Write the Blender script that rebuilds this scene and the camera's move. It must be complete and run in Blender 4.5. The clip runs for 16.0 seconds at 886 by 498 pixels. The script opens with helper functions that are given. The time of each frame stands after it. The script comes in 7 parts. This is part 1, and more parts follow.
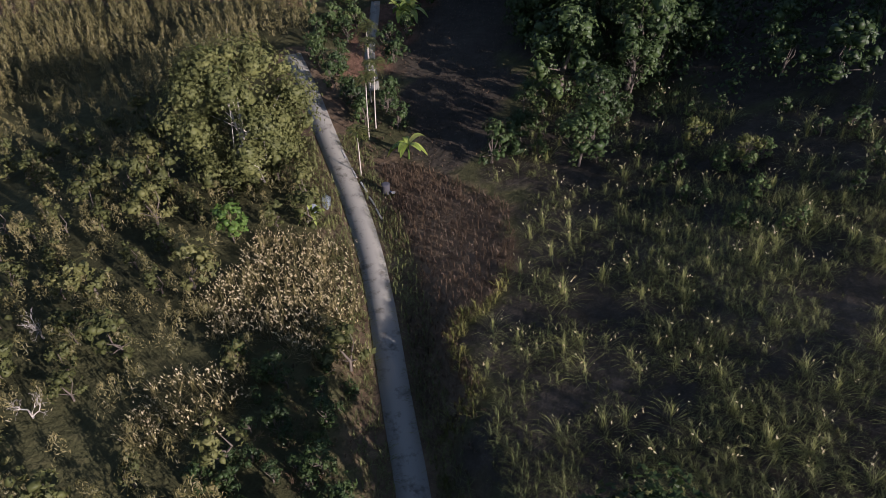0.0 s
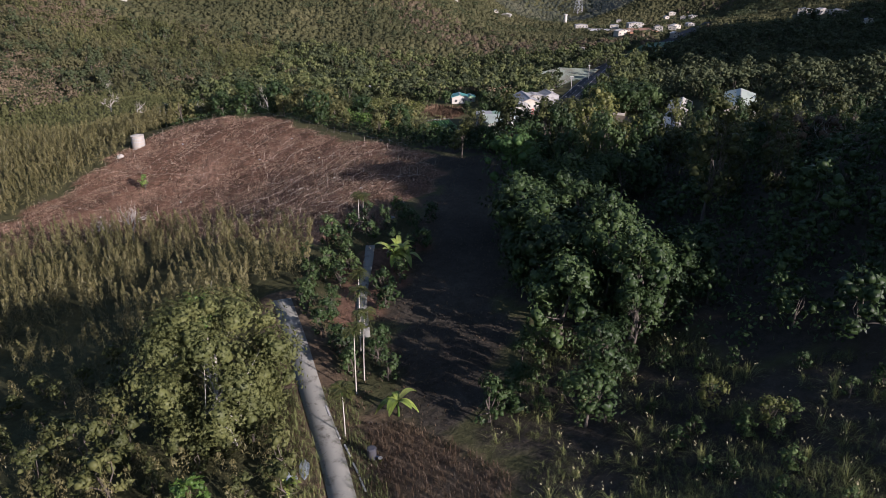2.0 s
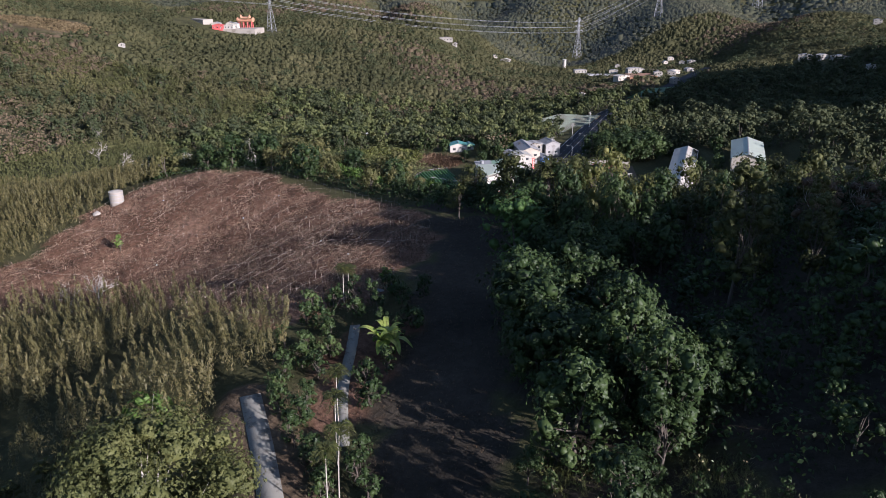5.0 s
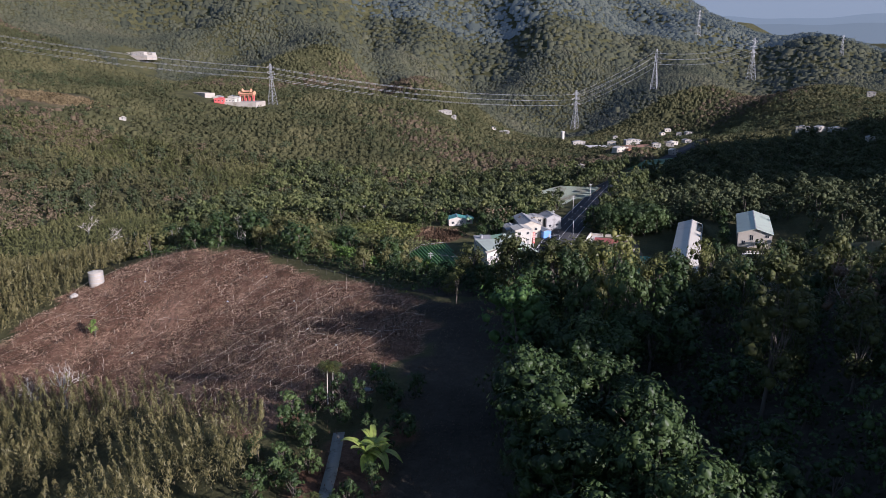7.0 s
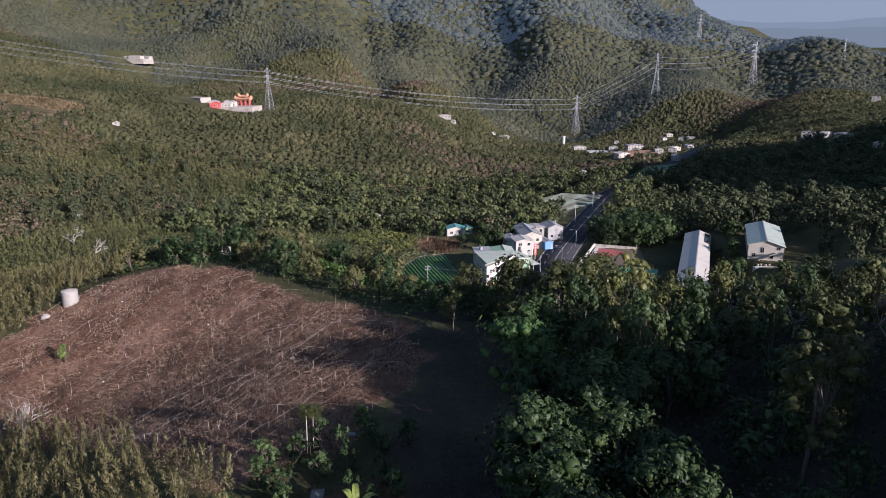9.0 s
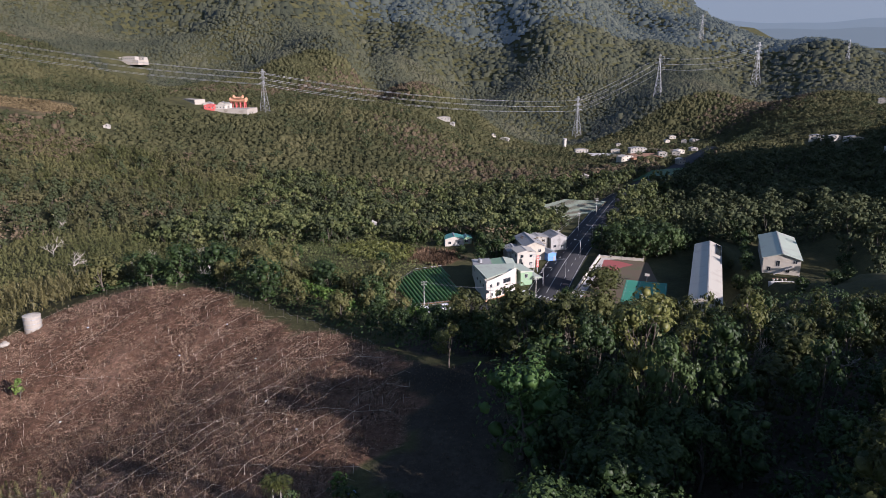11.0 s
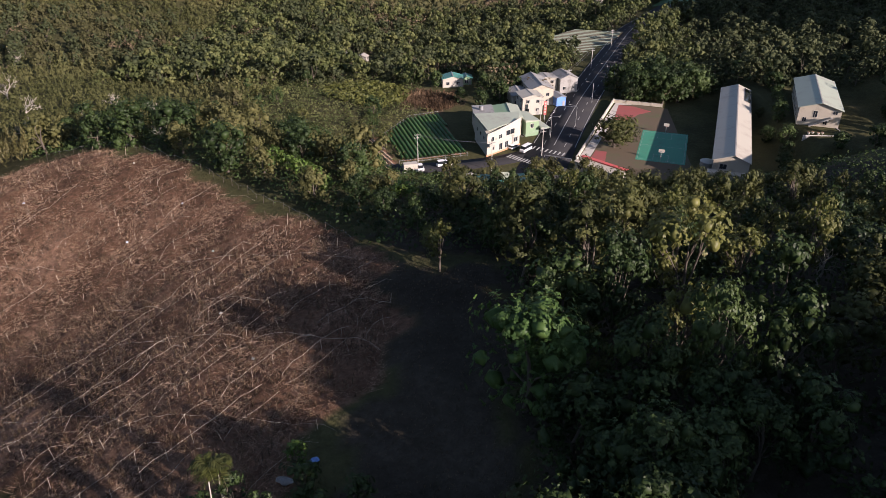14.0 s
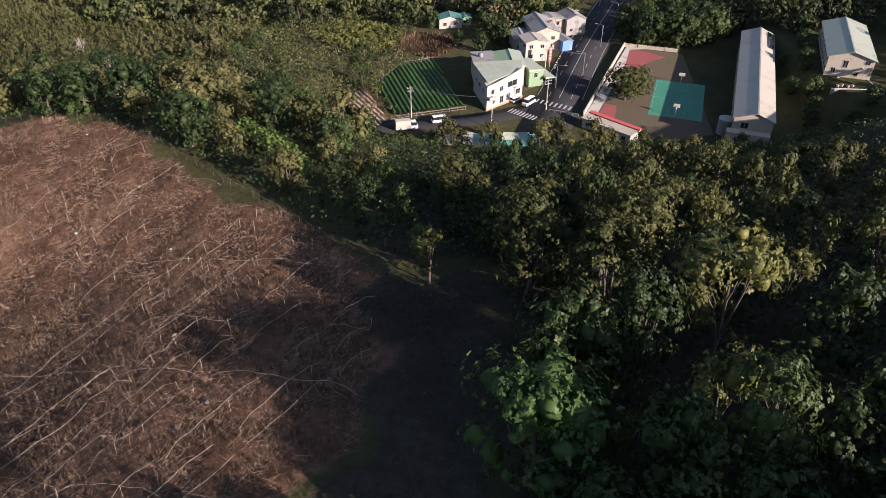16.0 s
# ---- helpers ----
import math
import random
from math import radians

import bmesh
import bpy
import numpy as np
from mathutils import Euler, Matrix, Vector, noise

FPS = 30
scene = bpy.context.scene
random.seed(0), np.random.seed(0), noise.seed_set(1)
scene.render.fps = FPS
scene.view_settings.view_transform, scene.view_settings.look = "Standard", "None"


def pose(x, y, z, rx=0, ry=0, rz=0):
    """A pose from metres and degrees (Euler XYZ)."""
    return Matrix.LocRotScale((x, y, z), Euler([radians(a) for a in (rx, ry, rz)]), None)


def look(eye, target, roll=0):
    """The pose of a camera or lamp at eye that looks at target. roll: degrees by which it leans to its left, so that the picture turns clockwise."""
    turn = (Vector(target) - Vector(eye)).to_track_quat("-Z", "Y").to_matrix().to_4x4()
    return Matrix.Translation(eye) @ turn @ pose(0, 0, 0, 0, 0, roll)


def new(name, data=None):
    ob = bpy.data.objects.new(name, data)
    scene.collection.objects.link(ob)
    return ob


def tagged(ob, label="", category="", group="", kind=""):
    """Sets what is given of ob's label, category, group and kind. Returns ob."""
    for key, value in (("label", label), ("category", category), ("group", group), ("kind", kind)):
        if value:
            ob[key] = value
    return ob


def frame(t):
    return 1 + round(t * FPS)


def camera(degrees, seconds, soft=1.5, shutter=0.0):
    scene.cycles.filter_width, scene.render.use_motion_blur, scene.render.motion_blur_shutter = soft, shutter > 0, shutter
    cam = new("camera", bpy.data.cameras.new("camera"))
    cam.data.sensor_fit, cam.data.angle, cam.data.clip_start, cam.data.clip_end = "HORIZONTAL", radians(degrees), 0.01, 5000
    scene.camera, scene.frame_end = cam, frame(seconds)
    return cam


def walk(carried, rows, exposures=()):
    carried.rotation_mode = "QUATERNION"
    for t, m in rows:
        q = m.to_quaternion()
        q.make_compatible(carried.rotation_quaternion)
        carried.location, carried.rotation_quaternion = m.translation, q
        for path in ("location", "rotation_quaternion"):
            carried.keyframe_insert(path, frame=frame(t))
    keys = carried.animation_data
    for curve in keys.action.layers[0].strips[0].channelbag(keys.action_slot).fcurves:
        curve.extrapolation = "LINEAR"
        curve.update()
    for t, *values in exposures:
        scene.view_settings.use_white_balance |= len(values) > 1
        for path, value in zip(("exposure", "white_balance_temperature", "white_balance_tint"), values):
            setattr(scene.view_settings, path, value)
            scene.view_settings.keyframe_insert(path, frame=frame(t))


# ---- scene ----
cam = camera(64.5, 16.0, soft=0.75)
METRES, EYE, TILT, LEAN, TURN = 110.0, 75.0, -42.0, 0.0, 0.0
ROWS = [
    (0.0, 0.0, 0.0, 0.0, 0.0, 0.0, -0.0),
    (0.5, 0.0014, 0.0113, 0.0101, -0.02, 0.45, 0.03),
    (1.0, 0.004, 0.0252, 0.0261, 0.03, 6.55, 0.17),
    (1.5, 0.0053, 0.0397, 0.0391, -0.02, 13.76, 0.24),
    (2.0, 0.0061, 0.0552, 0.0484, -0.1, 17.79, 0.19),
    (2.5, 0.0076, 0.0706, 0.0629, -0.09, 17.84, 0.2),
    (3.0, 0.0094, 0.0862, 0.0778, -0.07, 17.89, 0.19),
    (3.5, 0.0111, 0.1022, 0.0932, -0.08, 17.93, 0.18),
    (4.0, 0.0127, 0.1191, 0.11, -0.08, 18.63, 0.2),
    (6.5, 0.0227, 0.2135, 0.1988, -0.04, 25.35, 0.28),
    (7.0, 0.0245, 0.2332, 0.2176, -0.03, 26.56, 0.3),
    (7.5, 0.0265, 0.2531, 0.2362, -0.04, 26.87, 0.28),
    (8.0, 0.0284, 0.2734, 0.2556, -0.04, 26.87, 0.28),
    (8.5, 0.0307, 0.2945, 0.2756, -0.04, 26.86, 0.28),
    (9.0, 0.0328, 0.3172, 0.2974, -0.05, 26.85, 0.29),
    (11.5, 0.0451, 0.4508, 0.4282, -0.06, 26.88, 0.29),
    (12.0, 0.0476, 0.4811, 0.4525, -0.05, 25.75, 0.26),
    (12.5, 0.0499, 0.5087, 0.4809, -0.08, 20.27, 0.15),
    (13.0, 0.0528, 0.5369, 0.5141, -0.06, 14.85, 0.1),
    (13.5, 0.0558, 0.5664, 0.5438, -0.06, 14.84, 0.1),
    (14.0, 0.0583, 0.5961, 0.5693, -0.09, 12.74, 0.03),
    (14.5, 0.0607, 0.6254, 0.5988, -0.11, 7.93, -0.09),
    (15.0, 0.0637, 0.656, 0.6318, -0.11, 7.0, -0.04),
    (15.5, 0.0666, 0.6863, 0.6623, -0.13, 7.02, -0.05),
    (16.0, 0.069, 0.7165, 0.6922, -0.17, 7.02, -0.06),
]
walk(cam, [(t, pose(0, 0, EYE, TILT, LEAN, TURN) @ pose(METRES * x, METRES * y, METRES * z, 90 + pitch, roll, yaw)) for t, x, y, z, yaw, pitch, roll in ROWS],
     exposures=[(0, 1.16, 5850, 25), (1.5, 1.14, 5750, 23), (4, 1.24, 5500, 22), (7, 1.15, 5450, 23), (9.5, 1.17, 5520, 24), (11.5, 1.1, 5750, 22), (12.5, 1.08, 6300, 25), (16, 1.32, 6300, 23)])

# ---- world and sun ----
SUN_FROM = Vector((0.76, -0.65, 0.0)).normalized()
SUN_ELEV = radians(19.5)
sun_vec = Vector((SUN_FROM.x * math.cos(SUN_ELEV), SUN_FROM.y * math.cos(SUN_ELEV), math.sin(SUN_ELEV)))
world = bpy.data.worlds.new("sky")
scene.world = world
world.use_nodes = True
_wn = world.node_tree.nodes
_sky = _wn.new("ShaderNodeTexSky")
_sky.sky_type = "NISHITA"
_sky.sun_disc = False
_sky.sun_elevation = SUN_ELEV
_sky.sun_rotation = math.atan2(SUN_FROM.x, SUN_FROM.y)
_sky.air_density, _sky.dust_density, _sky.ozone_density = 1.0, 0.7, 1.0
_wn["Background"].inputs["Strength"].default_value = 0.06
world.node_tree.links.new(_sky.outputs[0], _wn["Background"].inputs["Color"])
sun = new("sun", bpy.data.lights.new("sun", "SUN"))
sun.data.energy, sun.data.angle, sun.data.color = 4.4, radians(0.55), (1.0, 0.87, 0.74)
sun.matrix_world = look(sun_vec * 900, (0, 0, 0))

# ---- lie of the land ----
FAR_HILLS = [(-1500, 2300, 272.7), (-500, 2300, 190.1), (500, 2300, 223.9), (1500, 2400, -75), (2600, 2200, 30), (-900, 1000, 71.0), (900, 900, -23.0),
             (0, 0, 54.6), (-1800, 200, 33.9), (1900, 200, 183.2), (0, 1200, -87.8), (0, 3600, 341.0), (-2600, 3600, 596.7), (2500, 3600, 90), (-2500, 1300, 555.7), (0, -1500, 40.6)]
MID_HILLS = [(-450, 1150, -16.4), (-250, 980, -22.7), (-330, 690, -2.5), (-180, 830, 31.5), (200, 1130, -31.4), (560, 1370, -14.4), (100, 880, -33.8), (0, 650, -39.9),
             (-200, 560, -29.3), (250, 620, 32.7), (380, 760, 6.9), (60, 420, -30.4), (-350, 420, -14.6), (250, 400, -53.9), (-180, 220, -48.1), (220, 200, 38.4),
             (0, 130, -20.4), (30, -60, -21.0), (340, 1260, -10.7), (-480, 600, -6.6), (-60, 1020, 7.5), (-20, 330, 45.9)]
# unseen: (92, 95) is added to cast shade, the last two dips admit sun
NEAR_HILLS = [(-8, 40, -17.7), (-8, 95, 0.2), (25, 35, 8.5), (35, 80, -2.4), (60, 120, 3.2), (92, 95, 12), (62, 122, 1), (40, 118, -5), (20, 150, -1.8), (45, 185, 0.7), (-30, 42, 16.0), (-60, 85, -4.5),
              (-60, 125, -2.8), (-30, 130, 6.6), (-28, 165, -1.2), (-65, 195, -10.6), (-15, 195, 8.7), (-75, 240, 10.6), (-40, 240, 8.9), (-110, 215, 2.6), (15, 225, -6.6),
              (60, 245, -6.5), (100, 220, -9.2), (-10, 290, -12.3), (40, 290, -0.6), (85, 300, -21.0), (130, 345, -12.1), (165, 375, 3.0), (20, 335, -8.8), (75, 345, 0.6), (-50, 300, -3.6), (185, 285, -9), (205, 262, -9)]
# out of view, added to throw shade on the valley's right side
EAST_SHADE_HILLS = [(450, 335, 62), (530, 450, 60), (560, 250, 40), (480, 430, 16)]
SADDLES = [(870, 2080, 85, 130), (850, 1850, 50, 130), (860, 1640, 14, 130)]
GORGE = [(-170, 1620), (-145, 1490), (-112, 1250), (-84, 1060), (-40, 975)]
KEPT_LEVEL = [(-234, 846, 110), (-470, 1165, 110), (-640, 760, 90), (-191, 863, 90), (214, 1150, 130), (340, 1170, 120), (618, 1465, 110), (575, 1662, 110), (782, 1448, 110), (90, 1004, 90), (9, 960, 90), (225, 852, 160), (325, 1020, 110), (550, 945, 90), (160, 945, 90)]
TRACK = [(4, -60), (1.5, 0), (-2.3, 29.6), (-4.5, 39.9), (-6.2, 50), (-8.5, 60.6), (-11.6, 70.8), (-16.1, 83.1), (-20.9, 97.3), (-25, 108)]
FOOTPATH = [(-10.6, 97), (-12.6, 110), (-12.2, 120), (-12.6, 128.5)]
HIGHWAY = [(33, 285), (45.5, 322), (55.5, 352), (66, 382), (80, 420), (97, 465), (122, 531), (161, 601), (215, 690), (262, 780), (330, 900)]
LANE = [(-70, 290), (-30, 299), (3, 303), (20, 306.5), (34, 313), (46, 321)]


def smooth(v):
    v = np.clip(v, 0, 1)
    return v * v * (3 - 2 * v)


def way_off(x, y, line):
    """Distance from the polyline, in plan."""
    best = np.full(np.shape(x), 1e9)
    for (ax, ay), (bx, by) in zip(line, line[1:]):
        ux, uy = bx - ax, by - ay
        k = np.clip(((x - ax) * ux + (y - ay) * uy) / (ux * ux + uy * uy), 0, 1)
        best = np.minimum(best, np.hypot(x - ax - k * ux, y - ay - k * uy))
    return best


def raw_z(x, y):
    z = np.full(np.shape(x), 10.0)
    for hills, r in ((FAR_HILLS, 700), (MID_HILLS, 190), (EAST_SHADE_HILLS, 88), (NEAR_HILLS, 34)):
        for hx, hy, h in hills:
            z = z + h * np.exp(-((x - hx) ** 2 + (y - hy) ** 2) / (2 * r * r))
    # spurs and gullies of the far slopes
    far = smooth((y - 500) / 900)
    warp = 60 * np.sin(y / 210 + 0.6) + 35 * np.sin(y / 97 + x / 300)
    z = z + far * (30 * np.sin((x + warp) / 95 + y / 330) + 13 * np.sin((x - warp) / 44 - y / 150 + 1.3))
    steep = smooth((y - 830) / 350) * (1 - 0.75 * smooth((x - 400) / 250))
    for kx, ky, kr in KEPT_LEVEL:
        steep = steep * (1 - np.exp(-((x - kx) ** 2 + (y - ky) ** 2) / (2 * kr * kr)))
    z = z + steep * (30 * (np.abs(np.sin((x + 1.3 * warp) / 185 + y / 640)) - 0.64) + 13 * (np.abs(np.sin((x - warp) / 83 - y / 300 + 0.7)) - 0.64) + 7 * (np.abs(np.sin(x / 37 + y / 71 + 2 * np.sin(y / 160))) - 0.64))
    for sx, sy, h, r in SADDLES:
        z = z - h * np.exp(-((x - sx) ** 2 + (y - sy) ** 2) / (2 * r * r))
    z = z - 28 * np.exp(-(way_off(x, y, GORGE) / 34) ** 2) * smooth((y - 930) / 110)
    mid = smooth((y - 330) / 200) * (1 - far)
    z = z + mid * 3.0 * np.sin(x / 31 + y / 57) * np.sin(y / 43 - x / 90)
    return z


def ground_z(x, y):
    x, y = np.asarray(x, float), np.asarray(y, float)
    z = raw_z(x, y)
    # the level ground of the school and the crossing
    d2 = np.hypot(np.maximum(np.abs(x - 58) - 70, 0), np.maximum(np.abs(y - 335) - 44, 0))
    z = z + (-11.0 - z) * (1 - smooth(d2 / 22))
    # terrace of the far school building
    d3 = np.hypot(np.maximum(np.abs(x - 147) - 17, 0), np.maximum(np.abs(y - 345) - 40, 0))
    z = z + (-3.8 - z) * (1 - smooth(d3 / 9))
    # roads cut level across
    d = way_off(x, y, HIGHWAY)
    z = z + (-11.0 - 0.026 * np.clip(y - 365, 0, 520) - z) * (1 - smooth((d - 11) / 25)) * smooth((y - 285) / 25)
    d = way_off(x, y, TRACK)
    z = z + (20.5 + 0.012 * (y - 60) - z) * (1 - smooth((d - 2.2) / 5))
    return z

# ---- materials ----
def tree_of(name):
    m = bpy.data.materials.new(name)
    m.use_nodes = True
    return m, m.node_tree.nodes, m.node_tree.links


def ramp_of(n, stops):
    r = n.new("ShaderNodeValToRGB")
    e = r.color_ramp.elements
    while len(e) < len(stops):
        e.new(0.5)
    for k, (at, c) in enumerate(stops):
        e[k].position, e[k].color = at, (*c, 1)
    return r


def mathn(n, l, op, a, b):
    k = n.new("ShaderNodeMath")
    k.operation = op
    for i, v in enumerate((a, b)):
        if isinstance(v, (int, float)):
            k.inputs[i].default_value = v
        else:
            l.new(v, k.inputs[i])
    return k.outputs[0]


def noise_at(n, l, scale, detail=4, rough=0.6, where=None):
    t = n.new("ShaderNodeTexNoise")
    t.inputs["Scale"].default_value, t.inputs["Detail"].default_value, t.inputs["Roughness"].default_value = scale, detail, rough
    if where is not None:
        l.new(where, t.inputs["Vector"])
    return t.outputs["Fac"]


def foliage(name, dark, mid, light, scale=0.15, gloss=0.5, trans=0.25, spread=1.0, single=0.35, tree_tone=0.0, shine=0.3):
    m, n, l = tree_of(name)
    geo, ob = n.new("ShaderNodeNewGeometry"), n.new("ShaderNodeObjectInfo")
    big = noise_at(n, l, scale, 3, 0.6, geo.outputs["Position"])
    v = mathn(n, l, "MULTIPLY_ADD", big, 1.3 * spread)
    v.node.inputs[2].default_value = 0.35 - 0.65 * spread - single / 2
    v = mathn(n, l, "ADD", v, mathn(n, l, "MULTIPLY", geo.outputs["Random Per Island"], single))
    v = mathn(n, l, "ADD", v, mathn(n, l, "MULTIPLY", ob.outputs["Random"], 0.3))
    if tree_tone:
        v = mathn(n, l, "ADD", v, mathn(n, l, "MULTIPLY", mathn(n, l, "SUBTRACT", noise_at(n, l, 0.11, 1, 0.5, geo.outputs["Position"]), 0.5), tree_tone))
    r = ramp_of(n, [(0.1, dark), (0.5, mid), (0.92, light)])
    l.new(v, r.inputs[0])
    p, t, mix = n["Principled BSDF"], n.new("ShaderNodeBsdfTranslucent"), n.new("ShaderNodeMixShader")
    l.new(r.outputs[0], p.inputs["Base Color"])
    l.new(r.outputs[0], t.inputs["Color"])
    p.inputs["Roughness"].default_value = gloss
    p.inputs["Specular IOR Level"].default_value = shine
    mix.inputs[0].default_value = trans
    l.new(p.outputs[0], mix.inputs[1])
    l.new(t.outputs[0], mix.inputs[2])
    l.new(mix.outputs[0], n["Material Output"].inputs["Surface"])
    return m


def surface(name, a, b, scale=1.0, rough=0.8, metal=0.0, fine=8.0, bump=0.15, stain=None, stain_scale=0.3):
    """A worn surface: two tones at one scale, fine grain and relief at another, and stains of a third tone."""
    m, n, l = tree_of(name)
    geo, ob = n.new("ShaderNodeNewGeometry"), n.new("ShaderNodeObjectInfo")
    f1 = noise_at(n, l, scale, 5, 0.65, geo.outputs["Position"])
    f2 = noise_at(n, l, scale * fine, 3, 0.6, geo.outputs["Position"])
    v = mathn(n, l, "ADD", mathn(n, l, "MULTIPLY", f1, 0.7), mathn(n, l, "MULTIPLY", f2, 0.3))
    v = mathn(n, l, "ADD", v, mathn(n, l, "MULTIPLY_ADD", ob.outputs["Random"], 0.15))
    r = ramp_of(n, [(0.36, a), (0.68, b)])
    l.new(v, r.inputs[0])
    p = n["Principled BSDF"]
    out = r.outputs[0]
    if stain:
        s = ramp_of(n, [(0.52, (0, 0, 0)), (0.68, (1, 1, 1))])
        l.new(noise_at(n, l, stain_scale, 6, 0.7, geo.outputs["Position"]), s.inputs[0])
        mx = n.new("ShaderNodeMix")
        mx.data_type = "RGBA"
        l.new(s.outputs[0], mx.inputs[0])
        l.new(out, mx.inputs[6])
        mx.inputs[7].default_value = (*stain, 1)
        out = mx.outputs[2]
    l.new(out, p.inputs["Base Color"])
    p.inputs["Roughness"].default_value, p.inputs["Metallic"].default_value = rough, metal
    if bump:
        bm_ = n.new("ShaderNodeBump")
        bm_.inputs["Strength"].default_value = bump
        bm_.inputs["Distance"].default_value = 0.05
        l.new(f2, bm_.inputs["Height"])
        l.new(bm_.outputs[0], p.inputs["Normal"])
    return m


M_LEAF_FRESH = foliage("broad_leaf_fresh", (0.02, 0.042, 0.012), (0.055, 0.105, 0.028), (0.115, 0.18, 0.05), 0.1, 0.5, 0.2, 1.0, 0.18, 0.5, shine=0.22)
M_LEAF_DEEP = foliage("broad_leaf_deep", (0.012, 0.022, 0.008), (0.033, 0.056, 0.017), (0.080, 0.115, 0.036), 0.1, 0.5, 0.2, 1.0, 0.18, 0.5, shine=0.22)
M_LEAF_OLIVE = foliage("leaf_olive", (0.029, 0.035, 0.012), (0.070, 0.079, 0.026), (0.14, 0.14, 0.049), 0.14, 0.55, 0.25, 1.0, 0.15, 0.7, shine=0.18)
M_LEAF_HEDGE = foliage("leaf_hedge", (0.040, 0.044, 0.017), (0.096, 0.098, 0.037), (0.18, 0.17, 0.068), 0.14, 0.55, 0.3, 1.0, 0.18, 0.6, shine=0.15)
M_LEAF_BRIGHT = foliage("leaf_bright", (0.04, 0.075, 0.014), (0.08, 0.14, 0.027), (0.155, 0.215, 0.05), 0.3)
M_LEAF_YELLOW = foliage("leaf_yellowing", (0.05, 0.06, 0.014), (0.110, 0.122, 0.032), (0.19, 0.185, 0.056), 0.3, 0.5, 0.3, 1.0, 0.15)
M_LEAF_ROUND = foliage("leaf_round_tree", (0.036, 0.043, 0.015), (0.084, 0.094, 0.031), (0.158, 0.163, 0.056), 0.16, 0.55, 0.25, 1.0, 0.2, shine=0.18)
M_TAN = foliage("tan_hill_grass", (0.085, 0.066, 0.034), (0.165, 0.128, 0.068), (0.25, 0.195, 0.11), 0.06, 0.8, 0.3, shine=0.05)
M_FAR_WALL = surface("weathered_wall", (0.20, 0.185, 0.155), (0.31, 0.29, 0.25), 0.4, 0.85, 0, 10, 0.1, (0.18, 0.165, 0.14), 0.3)
M_BAMBOO = foliage("bamboo_leaf", (0.032, 0.033, 0.012), (0.090, 0.084, 0.030), (0.18, 0.155, 0.065), 0.11)
M_GRASS = foliage("grass_blade", (0.036, 0.046, 0.018), (0.105, 0.120, 0.044), (0.25, 0.26, 0.09), 0.12, shine=0.2)
M_SILVER = foliage("silver_grass", (0.045, 0.044, 0.016), (0.12, 0.108, 0.042), (0.26, 0.22, 0.10), 0.25)
M_YELLOW_GRASS = foliage("yellow_green_grass", (0.08, 0.09, 0.025), (0.20, 0.195, 0.055), (0.36, 0.33, 0.10), 0.3)
M_DRY = foliage("dry_grass", (0.035, 0.024, 0.015), (0.10, 0.068, 0.040), (0.22, 0.155, 0.09), 0.2)
M_VINE = foliage("dead_vine", (0.036, 0.024, 0.016), (0.132, 0.086, 0.053), (0.34, 0.236, 0.15), 0.09, 0.8, 0.15, 1.6, shine=0.1)
M_PLUME = foliage("grass_plume", (0.26, 0.21, 0.10), (0.44, 0.38, 0.22), (0.64, 0.57, 0.38), 0.5, 0.8, 0.35)
M_WOODS = foliage("far_woods", (0.064, 0.068, 0.033), (0.100, 0.100, 0.047), (0.148, 0.138, 0.068), 0.011, 0.8, 0.4, 1.5, 0.08, 0.4, shine=0.08)
M_HILL_BAMBOO = foliage("hill_bamboo", (0.058, 0.065, 0.026), (0.102, 0.108, 0.043), (0.165, 0.158, 0.068), 0.014, 0.7, 0.4, 1.3, 0.12, 0.4, shine=0.08)
M_WOODS_DRY = foliage("far_dry_woods", (0.066, 0.053, 0.034), (0.112, 0.086, 0.054), (0.17, 0.135, 0.085), 0.03, 0.8, 0.15, shine=0.1)
M_BANANA = foliage("banana_leaf", (0.10, 0.15, 0.03), (0.20, 0.27, 0.05), (0.36, 0.38, 0.11), 0.6, 0.4, 0.35)
M_BARK = surface("bark", (0.028, 0.022, 0.016), (0.085, 0.070, 0.054), 2.0, 0.9)
M_PALE_BARK = surface("pale_bark", (0.20, 0.18, 0.145), (0.36, 0.33, 0.28), 2.0, 0.85)
M_DEAD = surface("dead_twig", (0.10, 0.06, 0.04), (0.36, 0.25, 0.17), 0.4, 0.9)
M_POLE_DRY = surface("dry_bamboo_pole", (0.26, 0.205, 0.15), (0.50, 0.42, 0.33), 0.5, 0.7)
M_CONCRETE_TRACK = surface("worn_concrete", (0.085, 0.085, 0.070), (0.215, 0.21, 0.175), 0.9, 0.9, 0, 11, 0.5, (0.085, 0.078, 0.06), 0.7)
M_CONCRETE = surface("concrete", (0.30, 0.29, 0.27), (0.45, 0.43, 0.40), 0.6, 0.9, 0, 9, 0.2, (0.22, 0.21, 0.19), 0.3)
M_ASPHALT = surface("asphalt", (0.009, 0.010, 0.012), (0.018, 0.018, 0.021), 0.25, 0.97, 0, 20, 0.2, (0.026, 0.025, 0.025), 0.12)
M_PAVE = surface("worn_paving", (0.20, 0.18, 0.145), (0.31, 0.28, 0.235), 0.1, 0.9, 0, 9, 0.2, (0.16, 0.14, 0.105), 0.08)
M_PAINT = surface("road_paint", (0.20, 0.20, 0.19), (0.36, 0.36, 0.34), 1.5, 0.7)
M_WHITE = surface("white_render", (0.30, 0.275, 0.23), (0.42, 0.395, 0.34), 0.4, 0.8, 0, 10, 0.1, (0.36, 0.33, 0.28), 0.3)
